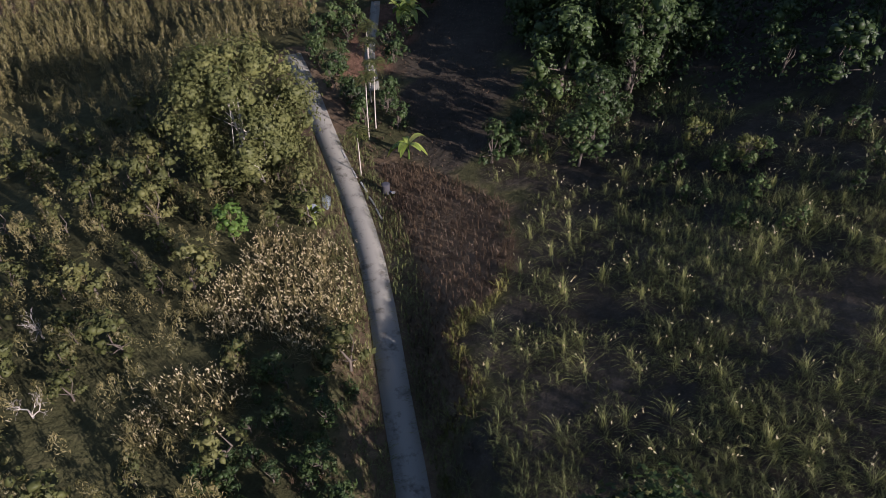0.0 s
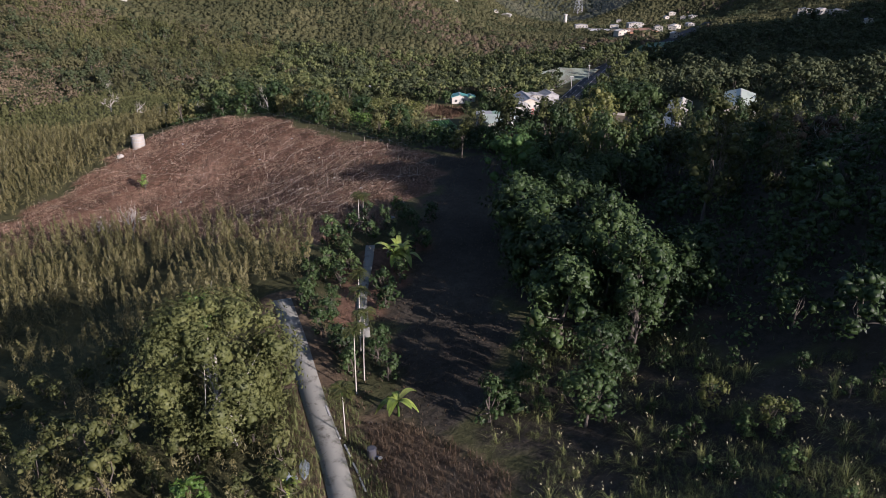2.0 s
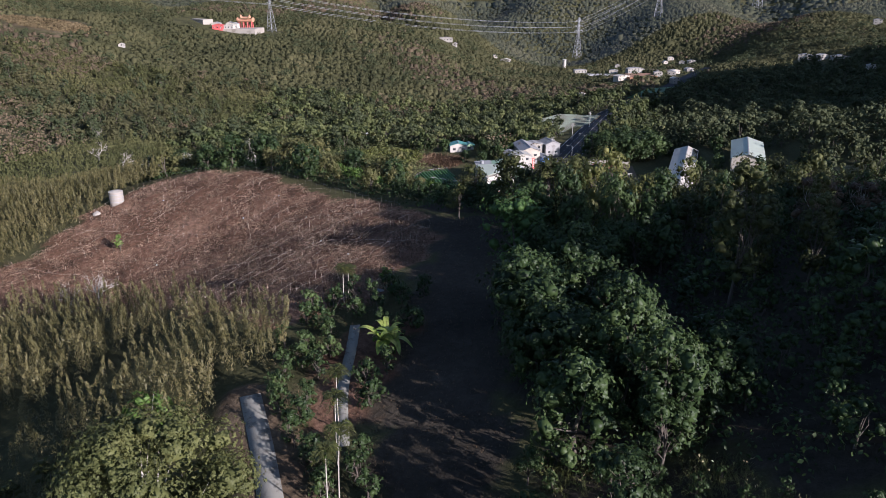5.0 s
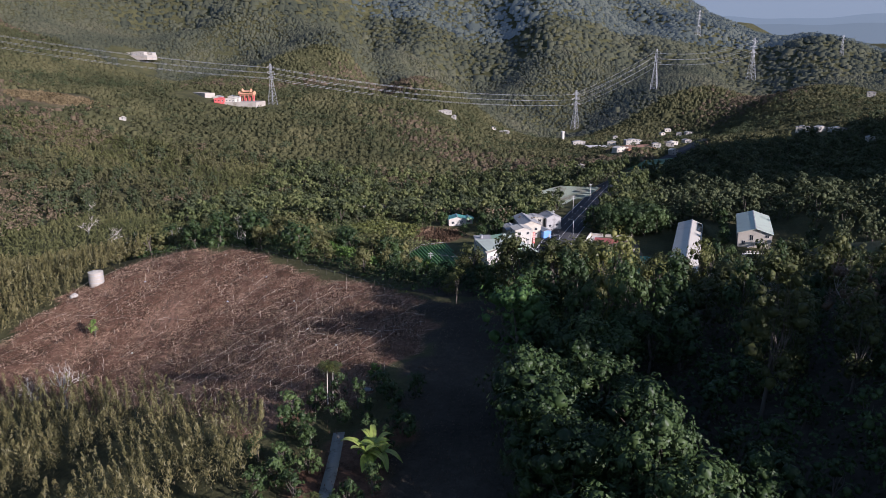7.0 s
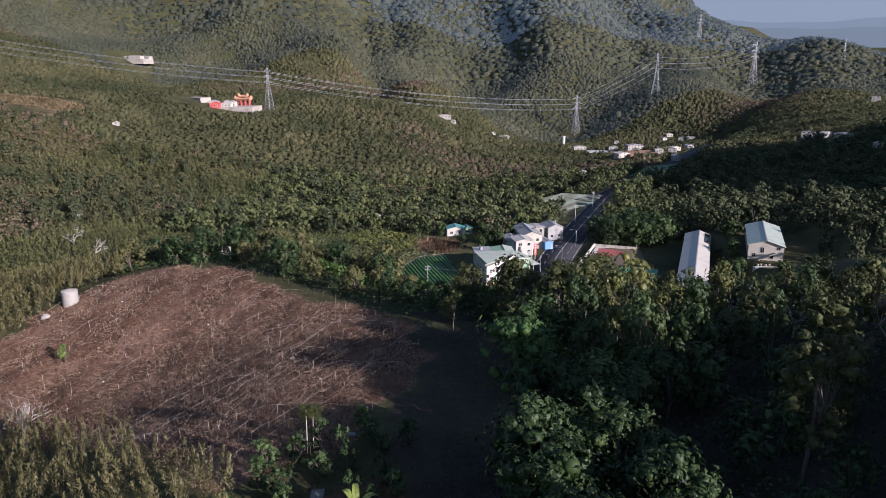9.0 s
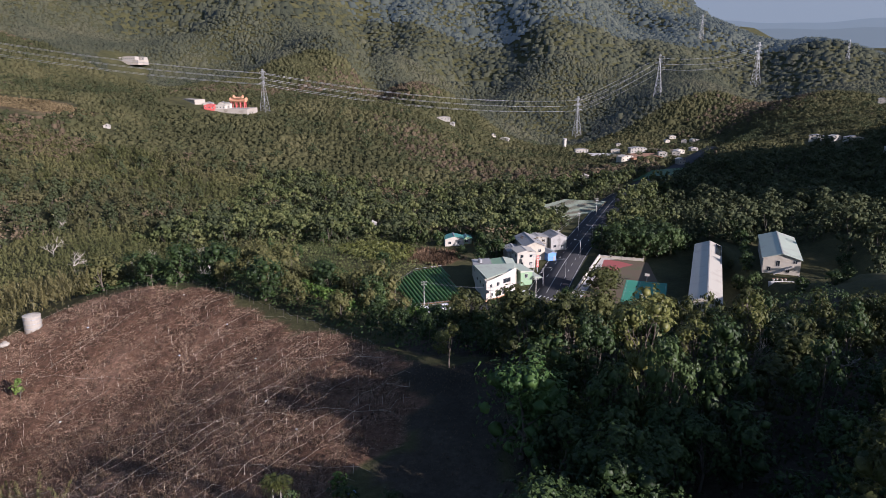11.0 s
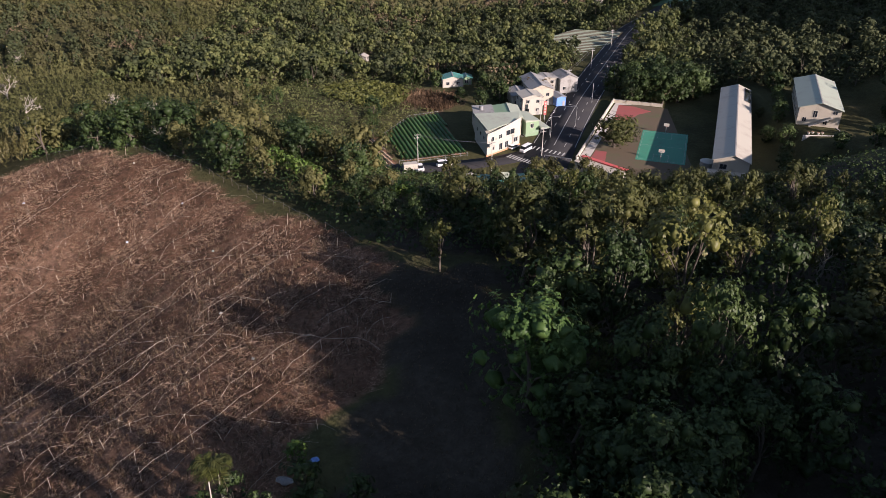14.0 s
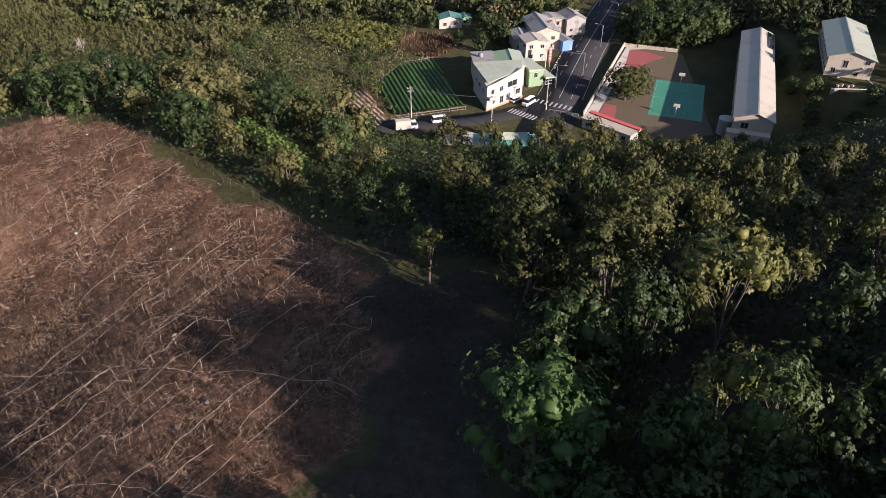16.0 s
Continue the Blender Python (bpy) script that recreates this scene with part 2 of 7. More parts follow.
M_CREAM = surface("cream_render", (0.32, 0.285, 0.225), (0.43, 0.39, 0.315), 0.4, 0.8, 0, 10, 0.1, (0.34, 0.30, 0.24), 0.3)
M_ROOF_PALE = surface("pale_green_metal_roof", (0.24, 0.275, 0.215), (0.34, 0.38, 0.30), 0.25, 0.5, 0.0, 10, 0.1, (0.28, 0.28, 0.235), 0.18)
M_ROOF_CREAM = surface("cream_metal_roof", (0.29, 0.27, 0.22), (0.41, 0.385, 0.32), 0.2, 0.55, 0.0, 10, 0.1, (0.33, 0.29, 0.24), 0.15)
M_ROOF_GREY = surface("grey_roof", (0.16, 0.158, 0.15), (0.28, 0.275, 0.26), 0.3, 0.7, 0, 8, 0.15, (0.14, 0.13, 0.12), 0.3)
M_ROOF_GREEN = surface("green_metal", (0.10, 0.18, 0.10), (0.20, 0.30, 0.18), 0.3, 0.5)
M_ROOF_TEAL = surface("teal_metal_roof", (0.03, 0.15, 0.13), (0.07, 0.24, 0.20), 0.3, 0.45, 0, 8, 0.1, (0.10, 0.16, 0.13), 0.3)
M_RED = surface("red_paint", (0.38, 0.05, 0.05), (0.55, 0.10, 0.09), 0.5, 0.6, 0, 8, 0.1, (0.40, 0.14, 0.12), 0.3)
M_ORANGE = surface("orange_glazed_tile", (0.33, 0.15, 0.085), (0.46, 0.24, 0.14), 0.4, 0.5)
M_BLUE = surface("blue_sheet", (0.05, 0.14, 0.40), (0.12, 0.26, 0.60), 0.7, 0.5)
M_COURT = surface("court_green", (0.02, 0.15, 0.095), (0.04, 0.22, 0.14), 0.3, 0.7, 0, 12, 0.1, (0.05, 0.16, 0.11), 0.2)
M_COURT_RED = surface("faded_red_court", (0.19, 0.035, 0.038), (0.29, 0.075, 0.07), 0.3, 0.8, 0, 12, 0.1, (0.22, 0.09, 0.07), 0.25)
M_EARTH = surface("trodden_earth", (0.045, 0.034, 0.020), (0.100, 0.074, 0.044), 0.2, 0.95, 0, 8, 0.3, (0.075, 0.085, 0.036), 0.12)
M_SOIL = surface("tilled_soil", (0.13, 0.062, 0.034), (0.24, 0.125, 0.07), 0.5, 0.95, 0, 8, 0.4)
M_BED = surface("pale_plastic_mulch", (0.27, 0.185, 0.115), (0.42, 0.31, 0.205), 0.6, 0.7, 0, 8, 0.2)
M_CROP = foliage("crop_leaf", (0.025, 0.075, 0.02), (0.05, 0.13, 0.035), (0.11, 0.21, 0.06), 0.3)
M_NET = surface("pale_crop_cover", (0.15, 0.20, 0.145), (0.25, 0.30, 0.225), 0.3, 0.7)
M_STEEL = surface("galvanised_steel", (0.20, 0.21, 0.215), (0.32, 0.33, 0.335), 1.0, 0.5, 0.6)
M_DARK = surface("dark_plastic", (0.02, 0.022, 0.024), (0.05, 0.05, 0.055), 1.0, 0.5)
M_CAR = surface("white_car_paint", (0.70, 0.70, 0.70), (0.80, 0.80, 0.80), 1.0, 0.25, 0, 8, 0.0)
M_TYRE = surface("tyre_rubber", (0.015, 0.015, 0.015), (0.03, 0.03, 0.03), 3.0, 0.9)
M_ROCK = surface("pale_rock", (0.17, 0.155, 0.13), (0.30, 0.275, 0.235), 0.6, 0.9, 0, 8, 0.5, (0.28, 0.26, 0.22), 0.5)
M_TARP = surface("faded_tarpaulin", (0.16, 0.20, 0.24), (0.36, 0.40, 0.44), 1.5, 0.6, 0, 6, 0.3)
M_GLASS, _n, _l = tree_of("window_glass")
_n["Principled BSDF"].inputs["Base Color"].default_value = (0.02, 0.025, 0.03, 1)
_n["Principled BSDF"].inputs["Roughness"].default_value = 0.08


def ground_material():
    m, n, l = tree_of("ground_cover")
    geo, att = n.new("ShaderNodeNewGeometry"), n.new("ShaderNodeVertexColor")
    att.layer_name = "cover"
    sep = n.new("ShaderNodeSeparateColor")
    l.new(att.outputs[0], sep.inputs[0])
    where = geo.outputs["Position"]
    f1, f2, f3 = noise_at(n, l, 0.06, 6, 0.65, where), noise_at(n, l, 0.9, 5, 0.7, where), noise_at(n, l, 5.0, 3, 0.6, where)
    v = mathn(n, l, "ADD", mathn(n, l, "MULTIPLY", f1, 0.5), mathn(n, l, "ADD", mathn(n, l, "MULTIPLY", f2, 0.35), mathn(n, l, "MULTIPLY", f3, 0.15)))
    floor_ = ramp_of(n, [(0.35, (0.026, 0.027, 0.013)), (0.52, (0.060, 0.060, 0.026)), (0.68, (0.105, 0.094, 0.045))])
    soil = ramp_of(n, [(0.36, (0.042, 0.024, 0.015)), (0.5, (0.122, 0.069, 0.043)), (0.66, (0.28, 0.172, 0.112))])
    dry = ramp_of(n, [(0.36, (0.035, 0.026, 0.018)), (0.5, (0.095, 0.068, 0.042)), (0.68, (0.19, 0.145, 0.09))])
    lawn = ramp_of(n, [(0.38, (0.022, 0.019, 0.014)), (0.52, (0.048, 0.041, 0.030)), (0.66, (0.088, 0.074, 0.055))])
    out = floor_.outputs[0]
    for r in (floor_, soil, dry, lawn):
        l.new(v, r.inputs[0])
    wob = mathn(n, l, "MULTIPLY", mathn(n, l, "SUBTRACT", f2, 0.5), 0.9)
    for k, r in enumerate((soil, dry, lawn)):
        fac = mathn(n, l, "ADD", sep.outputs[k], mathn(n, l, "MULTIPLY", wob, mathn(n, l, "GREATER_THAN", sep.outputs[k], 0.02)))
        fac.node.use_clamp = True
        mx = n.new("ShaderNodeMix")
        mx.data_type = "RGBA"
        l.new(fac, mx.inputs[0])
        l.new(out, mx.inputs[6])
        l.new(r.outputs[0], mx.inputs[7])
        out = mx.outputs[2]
    p = n["Principled BSDF"]
    l.new(out, p.inputs["Base Color"])
    p.inputs["Roughness"].default_value = 0.95
    p.inputs["Specular IOR Level"].default_value = 0.1
    b = n.new("ShaderNodeBump")
    b.inputs["Strength"].default_value, b.inputs["Distance"].default_value = 0.7, 0.5
    l.new(f2, b.inputs["Height"])
    l.new(b.outputs[0], p.inputs["Normal"])
    return m


M_GROUND = ground_material()


# ---- mesh helpers ----
def np_mesh(name, verts, quads, smooth_faces=False):
    """A mesh from arrays: verts (n, 3), faces (m, 3 or 4)."""
    me = bpy.data.meshes.new(name)
    verts, quads = np.asarray(verts, np.float32), np.asarray(quads, np.int32)
    k = quads.shape[1]
    me.vertices.add(len(verts))
    me.vertices.foreach_set("co", verts.ravel())
    me.loops.add(quads.size)
    me.loops.foreach_set("vertex_index", quads.ravel())
    me.polygons.add(len(quads))
    me.polygons.foreach_set("loop_start", np.arange(0, quads.size, k, dtype=np.int32))
    me.update(calc_edges=True)
    if smooth_faces:
        me.polygons.foreach_set("use_smooth", np.ones(len(quads), bool))
    return me


def put_mesh(name, me, material, parent=None, label="", m=None):
    ob = new(name, me)
    if not me.materials:
        me.materials.append(material)
    if parent is not None:
        ob.parent = parent
    if m is not None:
        ob.matrix_basis = m
    return tagged(ob, label)


def part(name, bm, material, parent, label="", m=None):
    me = bpy.data.meshes.new(name)
    bmesh.ops.recalc_face_normals(bm, faces=bm.faces)
    bm.to_mesh(me)
    bm.free()
    return put_mesh(name, me, material, parent, label, m)


def thing(name, m, label, category, group="", kind=""):
    ob = new(name)
    ob.matrix_basis = m
    return tagged(ob, label, category, group, kind)


def box(bm, x0, x1, y0, y1, z0, z1, bevel=0.0, m=None):
    made = bmesh.ops.create_cube(bm, size=1)["verts"]
    for v in made:
        v.co = Vector(((x0 + x1) / 2 + v.co.x * (x1 - x0), (y0 + y1) / 2 + v.co.y * (y1 - y0), (z0 + z1) / 2 + v.co.z * (z1 - z0)))
    if bevel:
        edges = {e for v in made for e in v.link_edges}
        made = [v for v in bmesh.ops.bevel(bm, geom=list(edges), offset=bevel, segments=1, affect="EDGES")["verts"]]
    if m is not None:
        bmesh.ops.transform(bm, matrix=m, verts=made)
    return bm


def boxes(*rows, bevel=0.0):
    bm = bmesh.new()
    for r in rows:
        box(bm, *r, bevel=bevel)
    return bm


def prism(bm, outline, z0, z1):
    """An upright block on a plan outline; z1 may be a list, one height a corner."""
    tops = z1 if isinstance(z1, (list, tuple)) else [z1] * len(outline)
    lo = [bm.verts.new((x, y, z0)) for x, y in outline]
    hi = [bm.verts.new((x, y, z)) for (x, y), z in zip(outline, tops)]
    k = len(outline)
    bm.faces.new(lo[::-1])
    bm.faces.new(hi)
    for i in range(k):
        bm.faces.new((lo[i], lo[(i + 1) % k], hi[(i + 1) % k], hi[i]))
    return bm


def tube(path, radii, sides=6):
    """Verts and quads of a bent, tapering tube."""
    path = np.asarray(path, float)
    out, faces = [], []
    for i, (p, r) in enumerate(zip(path, radii)):
        t = path[min(i + 1, len(path) - 1)] - path[max(i - 1, 0)]
        t = t / (np.linalg.norm(t) + 1e-9)
        a = np.cross(t, (0.3, 0.9, 0.1) if abs(t[2]) > 0.7 else (0, 0, 1))
        a = a / (np.linalg.norm(a) + 1e-9)
        b = np.cross(t, a)
        for k in range(sides):
            w = 2 * math.pi * k / sides
            out.append(p + r * (math.cos(w) * a + math.sin(w) * b))
    for i in range(len(path) - 1):
        for k in range(sides):
            faces.append((i * sides + k, i * sides + (k + 1) % sides, (i + 1) * sides + (k + 1) % sides, (i + 1) * sides + k))
    return np.array(out), np.array(faces, int)


def joined(pieces):
    vs, fs, base = [], [], 0
    for v, f in pieces:
        vs.append(v)
        fs.append(np.asarray(f) + base)
        base += len(v)
    return np.concatenate(vs), np.concatenate(fs)


def unit(v):
    return v / (np.linalg.norm(v, axis=-1, keepdims=True) + 1e-9)


def leaf_cards(rng, at, out, size, slim=0.5, turn=0.5, droop=0.0, along=None):
    """One four-cornered leaf at each point: it faces 'out', turned by chance, and runs along 'along' or any way."""
    k = len(at)
    nrm = unit(unit(out) + turn * rng.normal(size=(k, 3)))
    run = rng.normal(size=(k, 3)) if along is None else along + 0.25 * rng.normal(size=(k, 3))
    run = run - nrm * np.sum(run * nrm, axis=1, keepdims=True)
    run = unit(run)
    run[:, 2] -= droop
    run = unit(run)
    side = unit(np.cross(nrm, run))
    s = (size * rng.uniform(0.65, 1.35, k))[:, None]
    w = s * slim * 0.5
    v = np.stack([at - run * s * 0.5, at + side * w + run * s * 0.05, at + run * s * 0.5, at - side * w + run * s * 0.05], axis=1)
    return v.reshape(-1, 3), np.arange(4 * k).reshape(-1, 4)


def in_outline(x, y, outline):
    x, y = np.asarray(x, float), np.asarray(y, float)
    inside = np.zeros(x.shape, bool)
    k = len(outline)
    for i in range(k):
        (ax, ay), (bx, by) = outline[i], outline[(i + 1) % k]
        cross = (ay > y) != (by > y)
        at = (bx - ax) * (y - ay) / ((by - ay) if by != ay else 1e-9) + ax
        inside ^= cross & (x < at)
    return inside


def ragged(x, y, by=1.6):
    """Shifts points so that outlines get uneven edges."""
    return x + by * (np.sin(y / 2.3 + np.sin(x / 3.1)) + 0.7 * np.sin(y / 5.7 + 1)), y + by * (np.sin(x / 2.7 + np.sin(y / 3.7)) + 0.7 * np.sin(x / 6.3))


def scattered(rng, x0, x1, y0, y1, gap):
    """Points on a shaken grid, about 'gap' apart."""
    gx, gy = np.meshgrid(np.arange(x0, x1, gap), np.arange(y0, y1, gap))
    x = gx.ravel() + rng.uniform(-0.48, 0.48, gx.size) * gap
    y = gy.ravel() + rng.uniform(-0.48, 0.48, gx.size) * gap
    return x, y


# ---- ground, tracks and roads ----
FELLED = [(-122, 160), (-114, 178), (-108, 202), (-100, 225), (-89, 240), (-71, 243), (-46, 227), (-23, 206), (-8, 191), (-1, 184), (0, 165), (-4, 148), (-12, 137), (-21, 131), (-31, 135), (-49, 150), (-67, 162), (-86, 168), (-104, 156)]
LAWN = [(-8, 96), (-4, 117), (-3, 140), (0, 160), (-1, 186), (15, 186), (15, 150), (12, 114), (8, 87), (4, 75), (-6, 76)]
DRY_STRIP = [(-8, 77), (4, 75), (9, 62), (4, 52), (3, 41), (0, 28), (2, 0), (2, -50), (-1, 20), (-3, 40), (-6, 60)]
BAMBOO_GROVE = [(-120, 150), (-104, 155), (-86, 166), (-67, 160), (-49, 148), (-31, 133), (-22, 128), (-22, 108), (-32, 99), (-55, 98), (-80, 84), (-120, 100)]
BAMBOO_WEST = [(-121, 162), (-112, 179), (-106, 202), (-97, 227), (-87, 241), (-110, 275), (-175, 290), (-175, 170)]
SCRUB = [(-8, 33), (-9, 60), (-13, 70), (-19, 84), (-26, 100), (-54, 95), (-80, 84), (-90, 30), (-60, -30), (0, -30)]
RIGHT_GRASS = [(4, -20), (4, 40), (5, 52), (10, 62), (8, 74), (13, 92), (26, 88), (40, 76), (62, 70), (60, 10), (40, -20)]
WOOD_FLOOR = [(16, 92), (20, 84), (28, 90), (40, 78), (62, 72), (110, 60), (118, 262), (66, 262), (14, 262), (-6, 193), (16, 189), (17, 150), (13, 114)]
ORCHARD = [(-23, 136), (-24, 110), (-19, 100), (-15, 88), (-11, 76), (-4, 76), (-8, 96), (-3, 118), (-1, 140), (-12, 140)]
SCHOOL_YARD = [(52, 308), (78, 372), (97, 364), (87, 296), (64, 290)]
GREEN_FIELD = [(-6, 308.5), (14.5, 315.5), (5, 357), (-6, 352), (-15, 331)]
BROWN_FIELD = [(-17.2, 330.5), (-31.5, 317.5), (-26.5, 300.5), (-13.5, 297.5), (-8.4, 305)]
COVER_FIELD = [(63.8, 500.6), (86.2, 526.2), (115.2, 521.4), (102.1, 492.4), (85.9, 457.0), (68.1, 471.9)]
POND_FIELD = [(150, 606), (190, 676), (222, 690), (205, 640), (180, 600)]


def axis(lo, hi, a, b, step, grow):
    """Coordinates that are 'step' apart from a to b and spread out beyond."""
    c = list(np.arange(a, b + step, step))
    s, v = step, c[-1]
    while v < hi:
        s *= grow
        v += s
        c.append(min(v, hi))
    s, v = step, a
    while v > lo:
        s *= grow
        v -= s
        c.insert(0, max(v, lo))
    return np.array(c)


def build_ground():
    xs, ys = axis(-4700, 4700, -110, 110, 1.9, 1.05), axis(-4700, 4700, 10, 246, 1.9, 1.035)
    gx, gy = np.meshgrid(xs, ys)
    z = ground_z(gx, gy)
    near = np.clip(1 - np.hypot(gx, gy - 130) / 400, 0, 1)
    z = z + near * 0.25 * (np.sin(gx * 1.3 + 2 * np.sin(gy * 0.7)) * np.sin(gy * 1.1 + gx * 0.3)) * smooth((way_off(gx, gy, TRACK) - 3) / 3) * (1 - smooth((gy - 250) / 20))
    z = z + 0.4 * np.sin(gx / 1.9 + 1.7 * np.sin(gy / 3.1)) * np.sin(gy / 2.3 + 1.2 * np.sin(gx / 4.7)) * in_outline(gx, gy, FELLED)
    v = np.stack([gx.ravel(), gy.ravel(), z.ravel()], axis=1)
    w = len(xs)
    i = np.arange(len(ys) - 1)[:, None] * w + np.arange(w - 1)[None, :]
    q = np.stack([i, i + 1, i + w + 1, i + w], axis=-1).reshape(-1, 4)
    me = np_mesh("ground", v, q, True)
    col = me.color_attributes.new("cover", "FLOAT_COLOR", "POINT")
    c = np.zeros((len(v), 4), np.float32)
    c[:, 3] = 1
    fx, fy = gx.ravel(), gy.ravel()
    rx, ry = ragged(fx, fy, 2.0)
    c[:, 0] = in_outline(rx, ry, FELLED) | in_outline(fx, fy, BROWN_FIELD) | in_outline(rx, ry, [(-17, 128), (-4, 128), (-4, 100), (-15, 100)])
    c[:, 1] = in_outline(rx, ry, DRY_STRIP) | (np.hypot((rx + 370) / 2.2, ry - 733) < 22) | (np.hypot(rx - 2, ry - 373) < 13) | (way_off(fx, fy, TRACK) < 4.5)
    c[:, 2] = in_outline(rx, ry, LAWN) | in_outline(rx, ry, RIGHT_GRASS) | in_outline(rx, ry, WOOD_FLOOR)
    col.data.foreach_set("color", c.ravel())
    ob = put_mesh("ground", me, M_GROUND)
    return tagged(ob, "hilly ground of soil, dry grass and woodland floor", "ground", kind="structure")


def ribbon(line, width, lift=0.05, step=1.5, thick=0.25, bank=False):
    """A road slab that follows the ground along a polyline."""
    pts = []
    line = [Vector(p) for p in line]
    for a, b in zip(line, line[1:]):
        k = max(1, int((b - a).length / step))
        pts += [a.lerp(b, i / k) for i in range(k)]
    pts.append(line[-1])
    pts = np.array([tuple(p) for p in pts])
    for _ in range(12):
        pts[1:-1] = 0.25 * pts[:-2] + 0.5 * pts[1:-1] + 0.25 * pts[2:]
    t = unit(np.gradient(pts, axis=0))
    nrm = np.stack([-t[:, 1], t[:, 0]], axis=1)
    rows = []
    mid = ground_z(pts[:, 0], pts[:, 1])
    for s in (-1, 1):
        e = pts + s * nrm * width / 2
        z = np.maximum(mid, ground_z(e[:, 0], e[:, 1])) if bank else mid
        rows.append(np.column_stack([e, z + lift]))
    lo = [r - np.array([0, 0, thick]) for r in rows]
    v = np.concatenate([rows[0], rows[1], lo[0], lo[1]])
    k = len(pts)
    i = np.arange(k - 1)
    q = np.concatenate([np.stack([a + i, b + i, b + i + 1, a + i + 1], axis=1) for a, b in ((k, 0), (0, 2 * k), (3 * k, k))])
    return v, q, pts, nrm, rows


build_ground()
v, q, *_ = ribbon(TRACK, 2.9, 0.10)
tagged(put_mesh("track", np_mesh("track", v, q), M_CONCRETE_TRACK), "narrow worn concrete farm track between the grass verges", "road", kind="structure")
v, q, *_ = ribbon(FOOTPATH, 1.7, 0.12, bank=True)
tagged(put_mesh("footpath", np_mesh("footpath", v, q), M_CONCRETE_TRACK), "narrow concrete path between the fruit trees", "path", kind="structure")
v, q, road_pts, road_nrm, road_rows = ribbon(HIGHWAY, 15.5, 0.08, 3)
tagged(put_mesh("road", np_mesh("road", v, q), M_ASPHALT), "dark asphalt main road down the valley", "road", kind="structure")
v, q, *_ = ribbon(LANE, 8.0, 0.04, 3)
tagged(put_mesh("road_side", np_mesh("road_side", v, q), M_ASPHALT), "dark asphalt side road past the field", "road", kind="structure")


# ---- plants ----
PLUME_A = [(-25, 56), (-18, 61), (-10, 60), (-7.6, 50), (-7.2, 43), (-12, 42), (-22, 43)]
PLUME_B = [(-23, 40), (-18, 40), (-16, 32), (-24, 30), (-26, 36)]
# strips left unplanted to imitate the round tree's long dark shadow
SHADOW_GAP = [(-47, 129), (-52, 119), (-58, 111), (-66, 104), (-76, 94)]
SHADOW_GAP_WEST = [(-60, 75), (-54, 69)]


def in_shadow_gap(x, y):
    return (way_off(x, y, SHADOW_GAP) < 5.5) | (way_off(x, y, SHADOW_GAP_WEST) < 4.5)


def lumps_of(rng, k, r, h, lump):
    """Centres and radii of the foliage masses of a crown r wide and h deep above its middle."""
    a = rng.uniform(0, 2 * math.pi, k)
    u = rng.uniform(-0.75, 1, k)
    s = np.sqrt(np.clip(1 - u * u, 0, 1)) * rng.uniform(0.55, 1.0, k)
    c = np.stack([np.cos(a) * s * (r - lump * 0.6), np.sin(a) * s * (r - lump * 0.6), u * np.where(u < 0, 1.25, 1.0) * (h - lump * 0.5)], axis=1)
    return c, lump * rng.uniform(0.65, 1.25, k)


def clump_cores(rng, c, rad, by=0.46):
    """Uneven dense masses of inner leaves, one in each foliage mass."""
    ring = np.array([(math.cos(a), math.sin(a)) for a in np.arange(5) * math.tau / 5])
    low = np.column_stack([ring * 0.85, np.full(5, -0.45)])
    high = np.column_stack([(ring @ np.array([[0.81, 0.59], [-0.59, 0.81]])) * 0.85, np.full(5, 0.45)])
    base = np.concatenate([[(0, 0, -0.9)], low, high, [(0, 0, 0.95)]])
    f = []
    for q in range(5):
        w = (q + 1) % 5
        f += [(0, 1 + w, 1 + q, 1 + q), (1 + q, 1 + w, 6 + q, 6 + q), (1 + w, 6 + w, 6 + q, 6 + q), (6 + q, 6 + w, 11, 11)]
    f = np.array([(a, b, d) for a, b, d, _ in f])
    v = c[:, None, :] + base[None] * rad[:, None, None] * by * rng.uniform(0.6, 1.3, (len(c), 12, 1))
    return v.reshape(-1, 3), (np.arange(len(c))[:, None, None] * 12 + f[None]).reshape(-1, 3)


